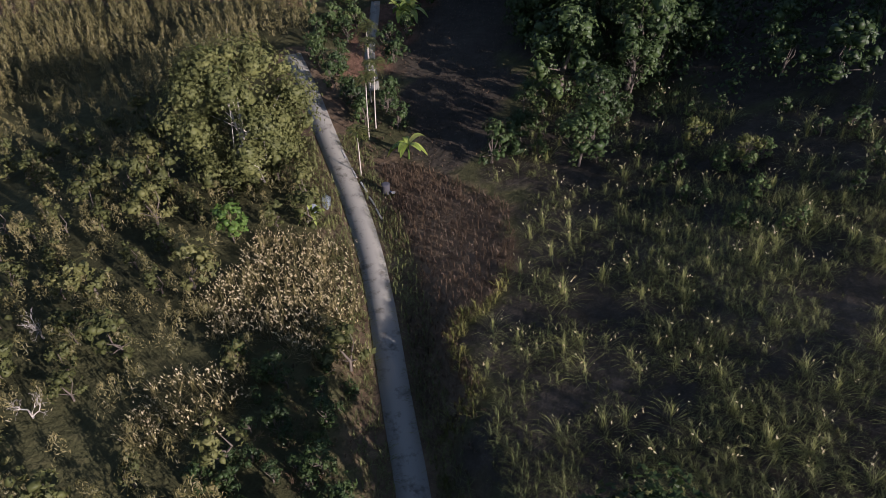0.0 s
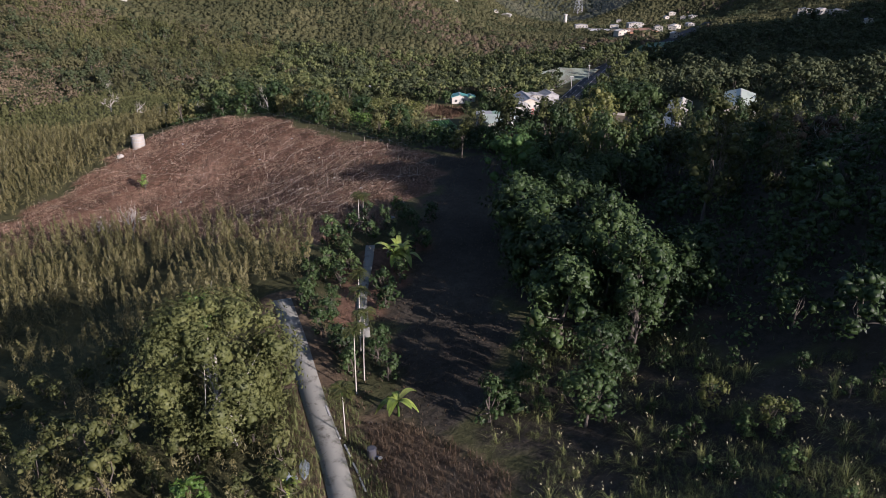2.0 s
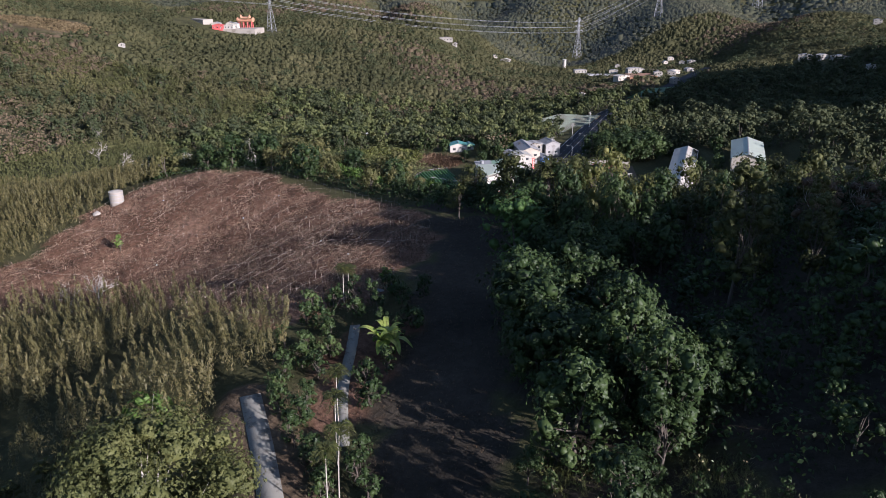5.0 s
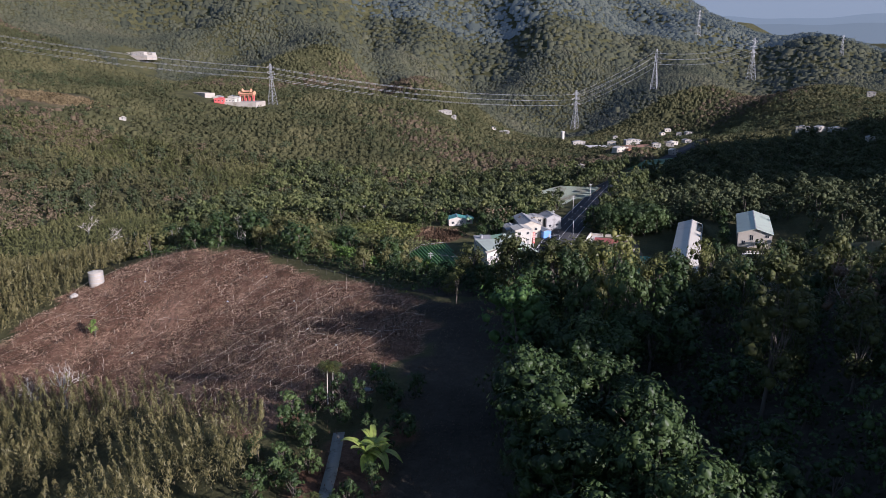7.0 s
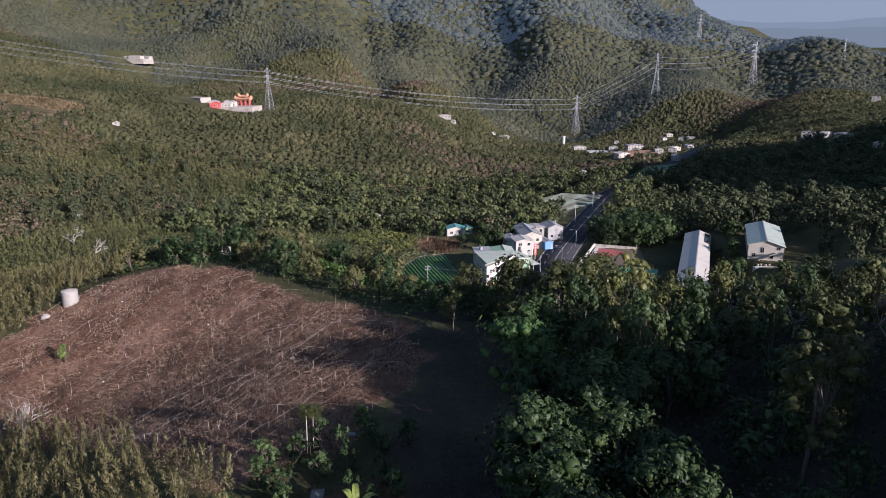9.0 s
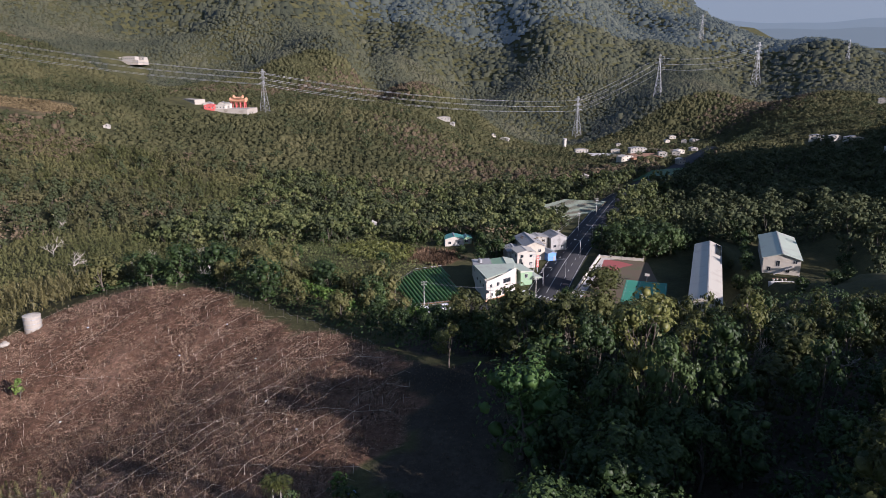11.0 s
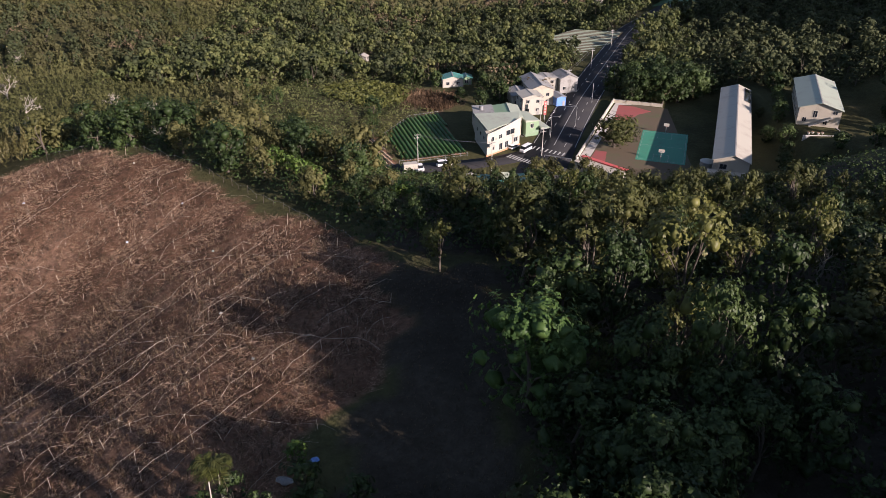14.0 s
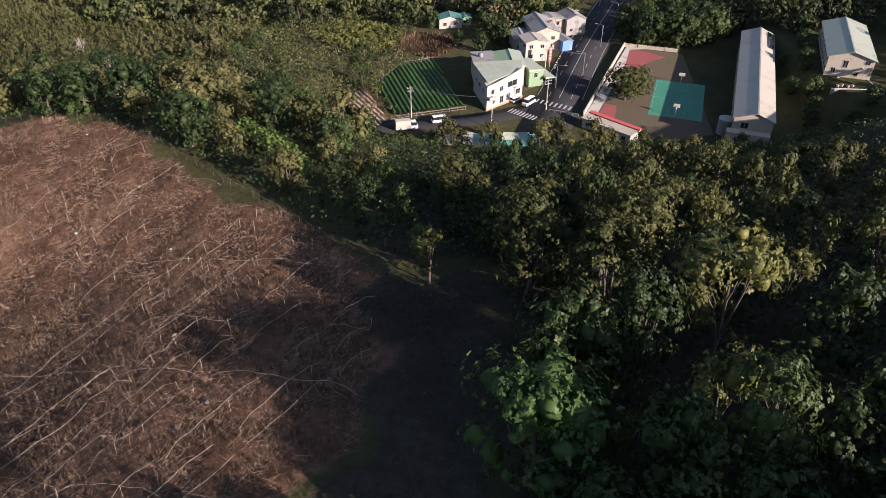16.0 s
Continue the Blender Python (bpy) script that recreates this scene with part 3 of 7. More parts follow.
def crown_arrays(rng, r, h, z, leaves, size, k=16, lump=None, slim=0.5, turn=0.5, droop=0.0):
    """Leaves in rosettes at the ends of the twigs, over separate foliage masses."""
    k = int(k * 1.4)
    lump = lump or r * 0.38
    c, rad = lumps_of(rng, k, r, h, lump)
    n_ = max(6, leaves // 7)
    pick = rng.choice(k, n_, p=rad ** 2 / np.sum(rad ** 2))
    d = unit(rng.normal(size=(n_, 3)) + np.array([0, 0, 0.5]))
    at = c[pick] + d * (rad[pick] * rng.uniform(0.62, 1.16, n_))[:, None] * np.array([1, 1, 0.9])
    at[:, 2] += z
    out = unit(d + 0.3 * unit(at - np.array([0, 0, z - h * 0.4])) + 0.25 * rng.normal(size=(n_, 3)))
    j = np.repeat(np.arange(n_), 7)
    spin = unit(np.cross(out[j], rng.normal(size=(len(j), 3))))
    run = unit(spin + out[j] * rng.uniform(0.05, 0.7, len(j))[:, None])
    v, f = leaf_cards(rng, at[j] + run * (size * 0.5), out[j] + 0.15 * spin, size, slim * 0.85, turn * 0.4, droop, run * 3)
    c = c + np.array([0, 0, z])
    cv, cf = clump_cores(rng, c, rad)
    # the cores' triangles as narrow quads' halves, so that all faces have four corners
    cf = np.column_stack([cf, cf[:, 2]])
    mid = (cv[cf[:, 2]] + cv[cf[:, 0]]) / 2
    cf[:, 3] = len(cv) + np.arange(len(cf))
    v, f = joined([(v, f), (np.concatenate([cv, mid]), cf)])
    return v, f, c, rad


def tree_parts(seed, r, h, z, leaves, size, leaf, bark, k=16, trunk=0.22, slim=0.5, turn=0.5, lump=None, droop=0.0, plain=False):
    """Trunk-and-limb mesh and crown mesh of one tree; z is the height of the crown's middle."""
    rng = np.random.default_rng(seed)
    v, f, c, rad = crown_arrays(rng, r, h, z, leaves, size, k, lump, slim, turn, droop)
    crown = np_mesh("crown", v, f)
    crown.materials.append(leaf)
    base = np.array([0, 0, -0.5])
    fork = np.array([rng.uniform(-0.3, 0.3), rng.uniform(-0.3, 0.3), z * 0.45])
    top = np.array([rng.uniform(-0.4, 0.4), rng.uniform(-0.4, 0.4), z + h * 0.3])
    tubes = [tube([base, base * 0.2 + fork * 0.5, fork, (fork + top) / 2 + rng.normal(size=3) * 0.2, top], [trunk * 1.3, trunk, trunk * 0.85, trunk * 0.5, trunk * 0.15], 7)]
    for p in c[:(3 if plain else 8)]:
        mid = (fork + p) / 2 + np.array([0, 0, -0.1 * r]) + rng.normal(size=3) * 0.15 * r
        tubes.append(tube([fork, mid, p], [trunk * 0.5, trunk * 0.32, trunk * 0.1], 5))
        for _ in range(0 if plain else 2):
            e = p + unit(rng.normal(size=3) + np.array([0, 0, 0.3])) * r * 0.32
            tubes.append(tube([mid, (mid + e) / 2 + rng.normal(size=3) * 0.05 * r, e], [trunk * 0.22, trunk * 0.14, trunk * 0.05], 4))
    tv, tf = joined(tubes)
    wood = np_mesh("trunk", tv, tf, True)
    wood.materials.append(bark)
    return wood, crown


def make_tree(name, meshes, at, turn, scale, label, category="tree", group=""):
    x, y = at
    ob = thing(name, Matrix.LocRotScale((x, y, float(ground_z(x, y))), Euler((0, 0, turn)), (scale[0], scale[0], scale[1])), label, category, group)
    put_mesh("trunk", meshes[0], None, ob)
    put_mesh("crown", meshes[1], None, ob)
    return ob


# broad-leaved trees of the wood, in a few builds
WOOD_TREES = [tree_parts(s, r, h, z, n, size, M_LEAF_DEEP, M_BARK, k, 0.2, slim, 0.55, droop=dr)
              for s, r, h, z, n, size, k, slim, dr in ((1, 3.6, 3.6, 6.4, 4800, 0.27, 18, 0.62, 0.1), (2, 4.2, 3.3, 6.2, 5400, 0.27, 21, 0.62, 0.1), (3, 3.1, 4.2, 6.4, 4400, 0.27, 16, 0.62, 0.1), (4, 3.5, 3.4, 5.6, 4400, 0.27, 15, 0.62, 0.1))]
OLIVE_TREES = [tree_parts(s, r, h, z, n, size, M_LEAF_OLIVE, M_BARK, k, 0.18, 0.62, 0.6)
               for s, r, h, z, n, size, k in ((11, 3.2, 3.2, 4.6, 4400, 0.24, 16), (12, 2.6, 3.5, 4.4, 3800, 0.24, 13), (13, 3.8, 3.0, 4.4, 5000, 0.24, 20))]
BRIGHT_TREES = [tree_parts(s, r, h, z, n, size, M_LEAF_BRIGHT, M_BARK, k, 0.1, 0.5, 0.5)
                for s, r, h, z, n, size, k in ((21, 1.7, 1.8, 2.6, 520, 0.42, 9), (22, 2.1, 1.7, 2.8, 620, 0.42, 11))]
YELLOW_TREES = [tree_parts(s, r, h, z, n, size, M_LEAF_YELLOW, M_BARK, k, 0.14, 0.62, 0.5)
                for s, r, h, z, n, size, k in ((31, 2.2, 3.2, 4.6, 3200, 0.19, 12), (32, 2.5, 2.6, 3.6, 3200, 0.19, 13))]
FRUIT_TREES = [tree_parts(s, r, h, z, n, size, M_LEAF_DEEP, M_BARK, k, 0.09, 0.42, 0.55)
               for s, r, h, z, n, size, k in ((41, 1.5, 1.6, 1.6, 620, 0.30, 11), (42, 1.3, 1.9, 1.9, 560, 0.29, 10), (43, 1.9, 1.5, 1.6, 720, 0.31, 13))]

SCRUB_TREES = [tree_parts(s, r, h, z, n, size, M_LEAF_OLIVE, M_BARK, k, 0.1, 0.45, 0.6, plain=True)
               for s, r, h, z, n, size, k in ((61, 1.7, 1.6, 1.9, 520, 0.27, 10), (62, 1.4, 1.9, 2.2, 460, 0.26, 9), (63, 2.0, 1.4, 1.9, 600, 0.28, 12))]
BROAD_DARK = [tree_parts(s, r, h, z, n, size, M_LEAF_DEEP, M_BARK, k, 0.24, 0.62, 0.55, plain=True)
              for s, r, h, z, n, size, k in ((71, 4.4, 4.4, 4.5, 5600, 0.28, 24), (72, 3.8, 4.0, 4.0, 4800, 0.28, 21))]
FRESH_TREES = [tree_parts(s, r, h, z, n, size, M_LEAF_FRESH, M_BARK, k, 0.24, 0.62, 0.55, plain=True)
              for s, r, h, z, n, size, k in ((71, 4.4, 4.4, 4.5, 5600, 0.28, 24), (72, 3.8, 4.0, 4.0, 4800, 0.28, 21))]
BROAD_LOW = [tree_parts(s, r, h, z, n, size, M_LEAF_DEEP, M_BARK, k, 0.2, 0.45, 0.55, plain=True)
             for s, r, h, z, n, size, k in ((75, 4.0, 3.6, 4.2, 700, 0.55, 18), (76, 3.4, 3.4, 3.8, 600, 0.52, 15))]
BROAD_OLIVE = [tree_parts(s, r, h, z, n, size, M_LEAF_HEDGE, M_BARK, k, 0.24, 0.62, 0.55, plain=True)
               for s, r, h, z, n, size, k in ((73, 3.8, 3.8, 3.7, 3000, 0.32, 20), (74, 3.2, 3.4, 3.2, 2600, 0.32, 17))]
LIGHT_WOOD = [tree_parts(s, r, h, z, n, size, M_LEAF_DEEP, M_BARK, k, 0.2, 0.72, 0.5, droop=0.1, plain=True)
              for s, r, h, z, n, size, k in ((5, 3.8, 3.8, 4.8, 2600, 0.31, 13), (6, 4.3, 3.6, 4.6, 2900, 0.31, 15), (7, 3.2, 4.2, 5.0, 2400, 0.31, 12))]
LIGHT_OLIVE = [tree_parts(s, r, h, z, n, size, M_LEAF_OLIVE, M_BARK, k, 0.18, 0.72, 0.5, plain=True)
               for s, r, h, z, n, size, k in ((15, 3.4, 3.4, 4.0, 2600, 0.29, 13), (16, 2.8, 3.6, 4.0, 2200, 0.29, 11), (17, 4.0, 3.3, 4.0, 2900, 0.29, 15))]

TALL_TREES = [tree_parts(s, r, h, z, n, size, M_LEAF_OLIVE, M_BARK, k, 0.26, 0.5, 0.6, lump)
              for s, r, h, z, n, size, k, lump in ((81, 5.0, 9.0, 14.5, 8000, 0.32, 30, 1.9), (82, 4.4, 9.5, 13.5, 7500, 0.32, 28, 1.8))]
DRY_TREES = [tree_parts(85, 4.0, 4.2, 5.0, 2200, 0.36, M_DRY, M_PALE_BARK, 16, 0.18, 0.4, 0.7)]

# the great round tree over the track
_wood, _crown = tree_parts(51, 10.4, 8.8, 8.6, 84000, 0.25, M_LEAF_ROUND, M_PALE_BARK, 62, 0.34, 0.62, 0.6, 2.5)
make_tree("tree", (_wood, _crown), (-25.8, 77.0), 0.4, (1, 1), "large round olive-green broad-leaved tree beside the track")

RNG = np.random.default_rng(7)
placed = [(-27.0, 76.5, 6.0)]


def free_of(x, y, r):
    return all((x - a) ** 2 + (y - b) ** 2 > (0.75 * (r + c)) ** 2 for a, b, c in placed)


def wood_stuff(name, rows, label):
    """Many trees in one mesh: rows of (slenderness if any, variants, at, size)."""
    crowns = {}
    for *slender, kind, (x, y), size in rows:
        meshes = kind[int(RNG.integers(0, len(kind)))]
        a, s = float(RNG.uniform(0, 6.28)), size * RNG.uniform(0.9, 1.1)
        w = s * (slender[0] if slender else 1.0)
        rot = np.array([[math.cos(a) * w, -math.sin(a) * w, 0], [math.sin(a) * w, math.cos(a) * w, 0], [0, 0, s]])
        z = float(ground_z(x, y))
        for me in meshes:
            n_ = len(me.vertices)
            co = np.empty(n_ * 3, np.float32)
            me.vertices.foreach_get("co", co)
            ix = np.empty(len(me.loops), np.int32)
            me.loops.foreach_get("vertex_index", ix)
            crowns.setdefault(me.materials[0].name, []).append((co.reshape(-1, 3) @ rot.T + np.array([x, y, z]), ix.reshape(-1, 4)))
    for mat, pieces in crowns.items():
        v, f = joined(pieces)
        tagged(put_mesh(name, np_mesh(name, v, f), bpy.data.materials[mat]), label, "woodland", kind="stuff")


def plant(kind, name, at, size, label, group="", category="tree", slender=1.0):
    meshes = kind[int(RNG.integers(0, len(kind)))]
    s = size * RNG.uniform(0.92, 1.08)
    placed.append((*at, 2.5 * s * slender))
    return make_tree(name, meshes, at, float(RNG.uniform(0, 6.28)), (s * slender, s * RNG.uniform(0.95, 1.08)), label, category, group)


# single trees that stand out
for x, y, s in ((19.5, 77.5, 1.15), (25.5, 86, 1.05), (17, 72.5, 0.85), (11.5, 88, 0.55), (10.5, 80.5, 0.5)):
    plant(WOOD_TREES, "tree", (x, y), s, "dark green broad-leaved tree with sunlit top on the grassy slope", "trees on the slope")
for x, y, s in ((30, 71.5, 0.72), (34, 66, 0.66)):
    plant(YELLOW_TREES, "tree", (x, y), s, "small yellowing tree on the shaded slope", "yellowing trees")
plant(FRUIT_TREES, "shrub", (6.4, 76.2), 1.7, "leafy green shrub at the foot of the slope", category="shrub")
plant(FRUIT_TREES, "shrub", (8.9, 77.6), 1.5, "leafy green shrub at the foot of the slope", category="shrub")
plant(BRIGHT_TREES, "shrub", (-23.8, 60.5), 1.25, "bright green shrub among the dry grass", category="shrub")
plant(BRIGHT_TREES, "shrub", (-36, 101), 1.7, "bright green young tree at the edge of the bamboo", category="shrub")
plant(BRIGHT_TREES, "shrub", (-8.5, 143), 0.9, "bright green shrub beside the path's end", category="shrub")
plant(BRIGHT_TREES, "shrub", (-84, 199), 0.9, "single green bush on the felled ground", category="shrub")
for x, y, s in ((6, 182.5, 1.2), (35.5, 163.5, 2.35), (46, 171, 1.6), (36.5, 256, 1.0), (24, 152, 0.9)):
    plant(YELLOW_TREES[:1], "tree", (x, y), s, "yellow-green tree lit at the top among darker trees", "yellowing trees")

for x, y, s in ((31.5, 180, 2.0), (18.3, 179, 2.3), (26, 171, 1.9), (23, 195, 1.35), (10.5, 205, 1.3), (43, 206, 1.2), (77, 219, 1.5), (21, 163, 1.2)):
    plant(OLIVE_TREES, "tree", (x, y), s, "large olive-green tree with a lit crown in the wood", "large trees of the wood")

for x, y, s in ((21.3, 161, 1.75), (20, 143, 1.35), (22, 136, 1.35), (26, 143, 1.3), (30, 136, 1.2), (24, 130, 1.35), (28, 125, 1.25), (19, 124, 1.3), (24, 97, 1.3), (29, 103, 1.25), (22, 105, 1.3), (31, 92, 1.1), (36, 98, 1.1), (26, 112, 1.3)):
    plant(BROAD_DARK, "tree", (x, y), s, "dark leafy tree at the edge of the wood", "trees of the wood")

for x, y, s in ((-29, 230, 1.0), (-25.5, 226.5, 0.95), (-22, 222.5, 1.05), (-18.5, 218.5, 1.0), (-16, 215.5, 0.85), (-1, 214, 1.3)):
    plant(BRIGHT_TREES, "shrub", (x, y), s, "yellow-green bush along the edge of the felled ground", "bushes by the felled ground", category="shrub")
for x, y, s in ((-12.5, 222, 0.85), (-6, 217, 0.75), (-4, 225, 0.7), (9, 217, 0.95), (14, 213, 0.8), (14.5, 196, 0.7)):
    plant(BROAD_OLIVE, "tree", (x, y), s, "olive-green leafy tree beside the felled ground", "trees by the felled ground")
for x, y, s in ((-9.5, 211, 0.7), (-4, 206.5, 0.65), (1.5, 204, 0.7), (4, 211, 0.7), (9, 206, 0.75), (13, 202, 0.7)):
    plant(BROAD_DARK, "tree", (x, y), s, "dark leafy tree beside the felled ground", "trees by the felled ground")
plant(FRESH_TREES, "tree", (15.8, 151), 1.65, "broad fresh-green tree at the edge of the wood", "trees of the wood")
for x, y, s in ((44.4, 117.6, 1.04), (49.5, 121.5, 0.66), (54, 115, 0.68), (59, 125, 0.6)):
    plant(TALL_TREES, "tree", (x, y), s, "tall slender tree with pale limbs above the wood", "tall trees of the wood")
# out of view, added for the shadow across the track and the bushes
for x, y, s in ((12, 17, 1.35),):
    plant(BROAD_DARK, "tree", (x, y), s, "unseen dark leafy tree that shades the start of the track", "trees by the track")
for x, y, s in ((65, 136, 1.15), (70.5, 133, 0.95)):
    plant(DRY_TREES, "tree", (x, y), s, "rusty brown withered tree among the green wood", "withered trees")

# fruit trees along the footpath
for x, y in zip(*scattered(np.random.default_rng(17), -24, 0, 76, 140, 3.3)):
    if in_outline(x, y, ORCHARD) and way_off(x, y, FOOTPATH) > 1.9 and way_off(x, y, TRACK) > 3.2 and min(math.hypot(x + 4.6, y - 78.4), math.hypot(x + 6.6, y - 118)) > 4.5 and RNG.random() < 0.8:
        if free_of(x, y, 1.0):
            plant(FRUIT_TREES, "fruit_tree", (float(x), float(y)), 1.25, "small dark green fruit tree on bare soil", "orchard")

# the wood on the slope down to the village
WOOD = [(16, 92), (20, 84), (28, 90), (40, 78), (62, 74), (105, 60), (112, 190), (118, 262), (100, 285), (66, 286), (48, 282), (14, 280), (-14, 285), (-55, 300), (-120, 300), (-108, 274), (-88, 244), (-72, 245), (-44, 229), (-21, 208), (-6, 193), (0, 189), (16, 189), (17, 150), (13, 114)]
TEAL_HOUSE = (25, 284)


def tallest(kind):
    return max(v_.co.z for meshes in kind for v_ in meshes[1].vertices)


TALLEST = {}


def roof_of_wood(x, y):
    """Height of the canopy over the slope, which falls away towards the crossing."""
    top = float(np.interp(y, (90, 150, 165, 180, 200, 215, 230, 245, 260, 275, 285), (42, 44, 43, 38.5, 31, 26, 20, 13, 5.5, -2, -6.5)))
    return top - (4 if x < 18 else 0)


rest = []
for x, y in zip(*scattered(np.random.default_rng(18), -124, 120, 60, 302, 5.9)):
    if not in_outline(x, y, WOOD) or math.hypot(x - TEAL_HOUSE[0], y - TEAL_HOUSE[1] + 4) < 11 or way_off(x, y, HIGHWAY) < 11 or not free_of(x, y, 1.6):
        continue
    room = (roof_of_wood(x, y) - float(ground_z(x, y))) * (RNG.uniform(0.93, 1.0) if (lofty := RNG.random() < 0.4) else RNG.uniform(0.5, 0.75)) if x > -12 and y > 135 else 40
    if room < 2.5:
        continue
    pick = RNG.random()
    at = (float(x), float(y))
    near = 12 < x < 36 and 85 < y < 200
    dell = 0.7 if 29 < x < 50 and 80 < y < 138 else 1.0
    if x < -8 and y > 205:
        kind, size, label, group = (BROAD_OLIVE if pick < 0.6 else BROAD_DARK), 0.95, "olive-green broad-leaved tree at the edge of the felled ground", "trees behind the felled ground"
        near = False
    elif y > 150 and x > 28 and pick < 0.6:
        kind, size, label, group = OLIVE_TREES, (1.6 if y < 192 else 1.15), "olive-green broad-leaved tree in the wood", "trees of the wood"
    elif pick < (0.68 if y > 150 and x > 28 else 0.06):
        kind, size, label, group = YELLOW_TREES, 1.0, "yellow-green tree lit at the top among darker trees", "yellowing trees"
    else:
        kind, size, label, group = WOOD_TREES, (1.45 if x < 48 and y < 192 else 0.95) * dell, "dark green broad-leaved tree of the dense wood", "trees of the wood"
    if y < 132 and x > 30:
        kind, near = BROAD_LOW, False
        size *= 0.75
    elif near and x < 21:
        kind, size = BROAD_DARK, 1.55
    if not near and dell == 1.0:
        size *= RNG.uniform(0.9, 1.6)
    stock = LIGHT_WOOD if kind is WOOD_TREES and not near else LIGHT_OLIVE if kind is OLIVE_TREES and not near else kind
    if id(stock) not in TALLEST:
        TALLEST[id(stock)] = tallest(stock)
    slender = 0.74 if x > -12 and y > 135 and lofty else 1.0
    size = min(max(size, 2.3) if slender < 1 else size, room / TALLEST[id(stock)])
    if not near and not free_of(x, y, 2.5 * size * slender + (2.0 if y > 150 else 0.8)):
        continue
    if near:
        plant(kind, "tree", at, size, label, group, slender=slender)
    else:
        placed.append((*at, 2.5 * size * slender))
        rest.append((slender, LIGHT_WOOD if kind is WOOD_TREES else LIGHT_OLIVE if kind is OLIVE_TREES else kind, at, size))
wood_stuff("woodland", rest, "dense broad-leaved wood on the shaded slope")


# bamboo: many leaning plumes, one object a grove
def bamboo(name, outline, gap, seed, label, height=9.0, leaves=64, keep=1.0, wide=1.0, leaf=1.05):
    rng = np.random.default_rng(seed)
    xs, ys = zip(*outline)
    x, y = scattered(rng, min(xs), max(xs), min(ys), max(ys), gap)
    ok = in_outline(x, y, outline) & ~in_shadow_gap(x, y) & (way_off(x, y, TRACK) > 5) & (np.hypot(x + 27, y - 76.5) > 8) & ~in_outline(x, y, PLUME_A) & ~in_outline(x, y, PLUME_B) & ~((x > -17) & (y < 42)) & (rng.random(len(x)) < keep)
    x, y = x[ok], y[ok]
    k = len(x)
    z = ground_z(x, y)
    h = height * rng.uniform(0.65, 1.15, k)
    lean = np.stack([rng.normal(0, 0.10, k), rng.normal(0, 0.10, k), np.ones(k)], axis=1)
    j = np.repeat(np.arange(k), leaves)
    u = 0.25 + 0.75 * rng.random(len(j)) ** 0.8
    a = rng.uniform(0, 2 * math.pi, len(j))
    r = (0.14 + 1.05 * (1 - u) ** 0.8) * rng.uniform(0.3, 1.0, len(j)) * wide
    at = np.stack([x[j] + lean[j, 0] * u * h[j] * (0.5 + u) + r * np.cos(a), y[j] + lean[j, 1] * u * h[j] * (0.5 + u) + r * np.sin(a), z[j] + u * h[j]], axis=1)
    out = np.stack([np.cos(a), np.sin(a), np.full(len(j), 0.7)], axis=1)
    v, f = leaf_cards(rng, at, out, leaf, 0.24, 0.35, 0.0, np.stack([0.5 * np.cos(a), 0.5 * np.sin(a), np.full(len(j), 0.9)], axis=1))
    return tagged(put_mesh(name, np_mesh(name, v, f), M_BAMBOO), label, "bamboo", kind="stuff")


bamboo("bamboo_grove", BAMBOO_GROVE, 2.2, 71, "dense grove of tall olive-brown bamboo plumes", 9.0, 150, leaf=0.5)
bamboo("bamboo_grove", BAMBOO_WEST, 1.9, 72, "dense grove of tall green bamboo beyond the felled ground", 8.0, 44, leaf=0.85)
bamboo("bamboo_thicket", [p if p[1] > 0 else (p[0], 24) for p in SCRUB], 2.0, 73, "loose thicket of feathery olive bamboo and saplings", 4.2, 150, 0.45, 1.35, 0.38)


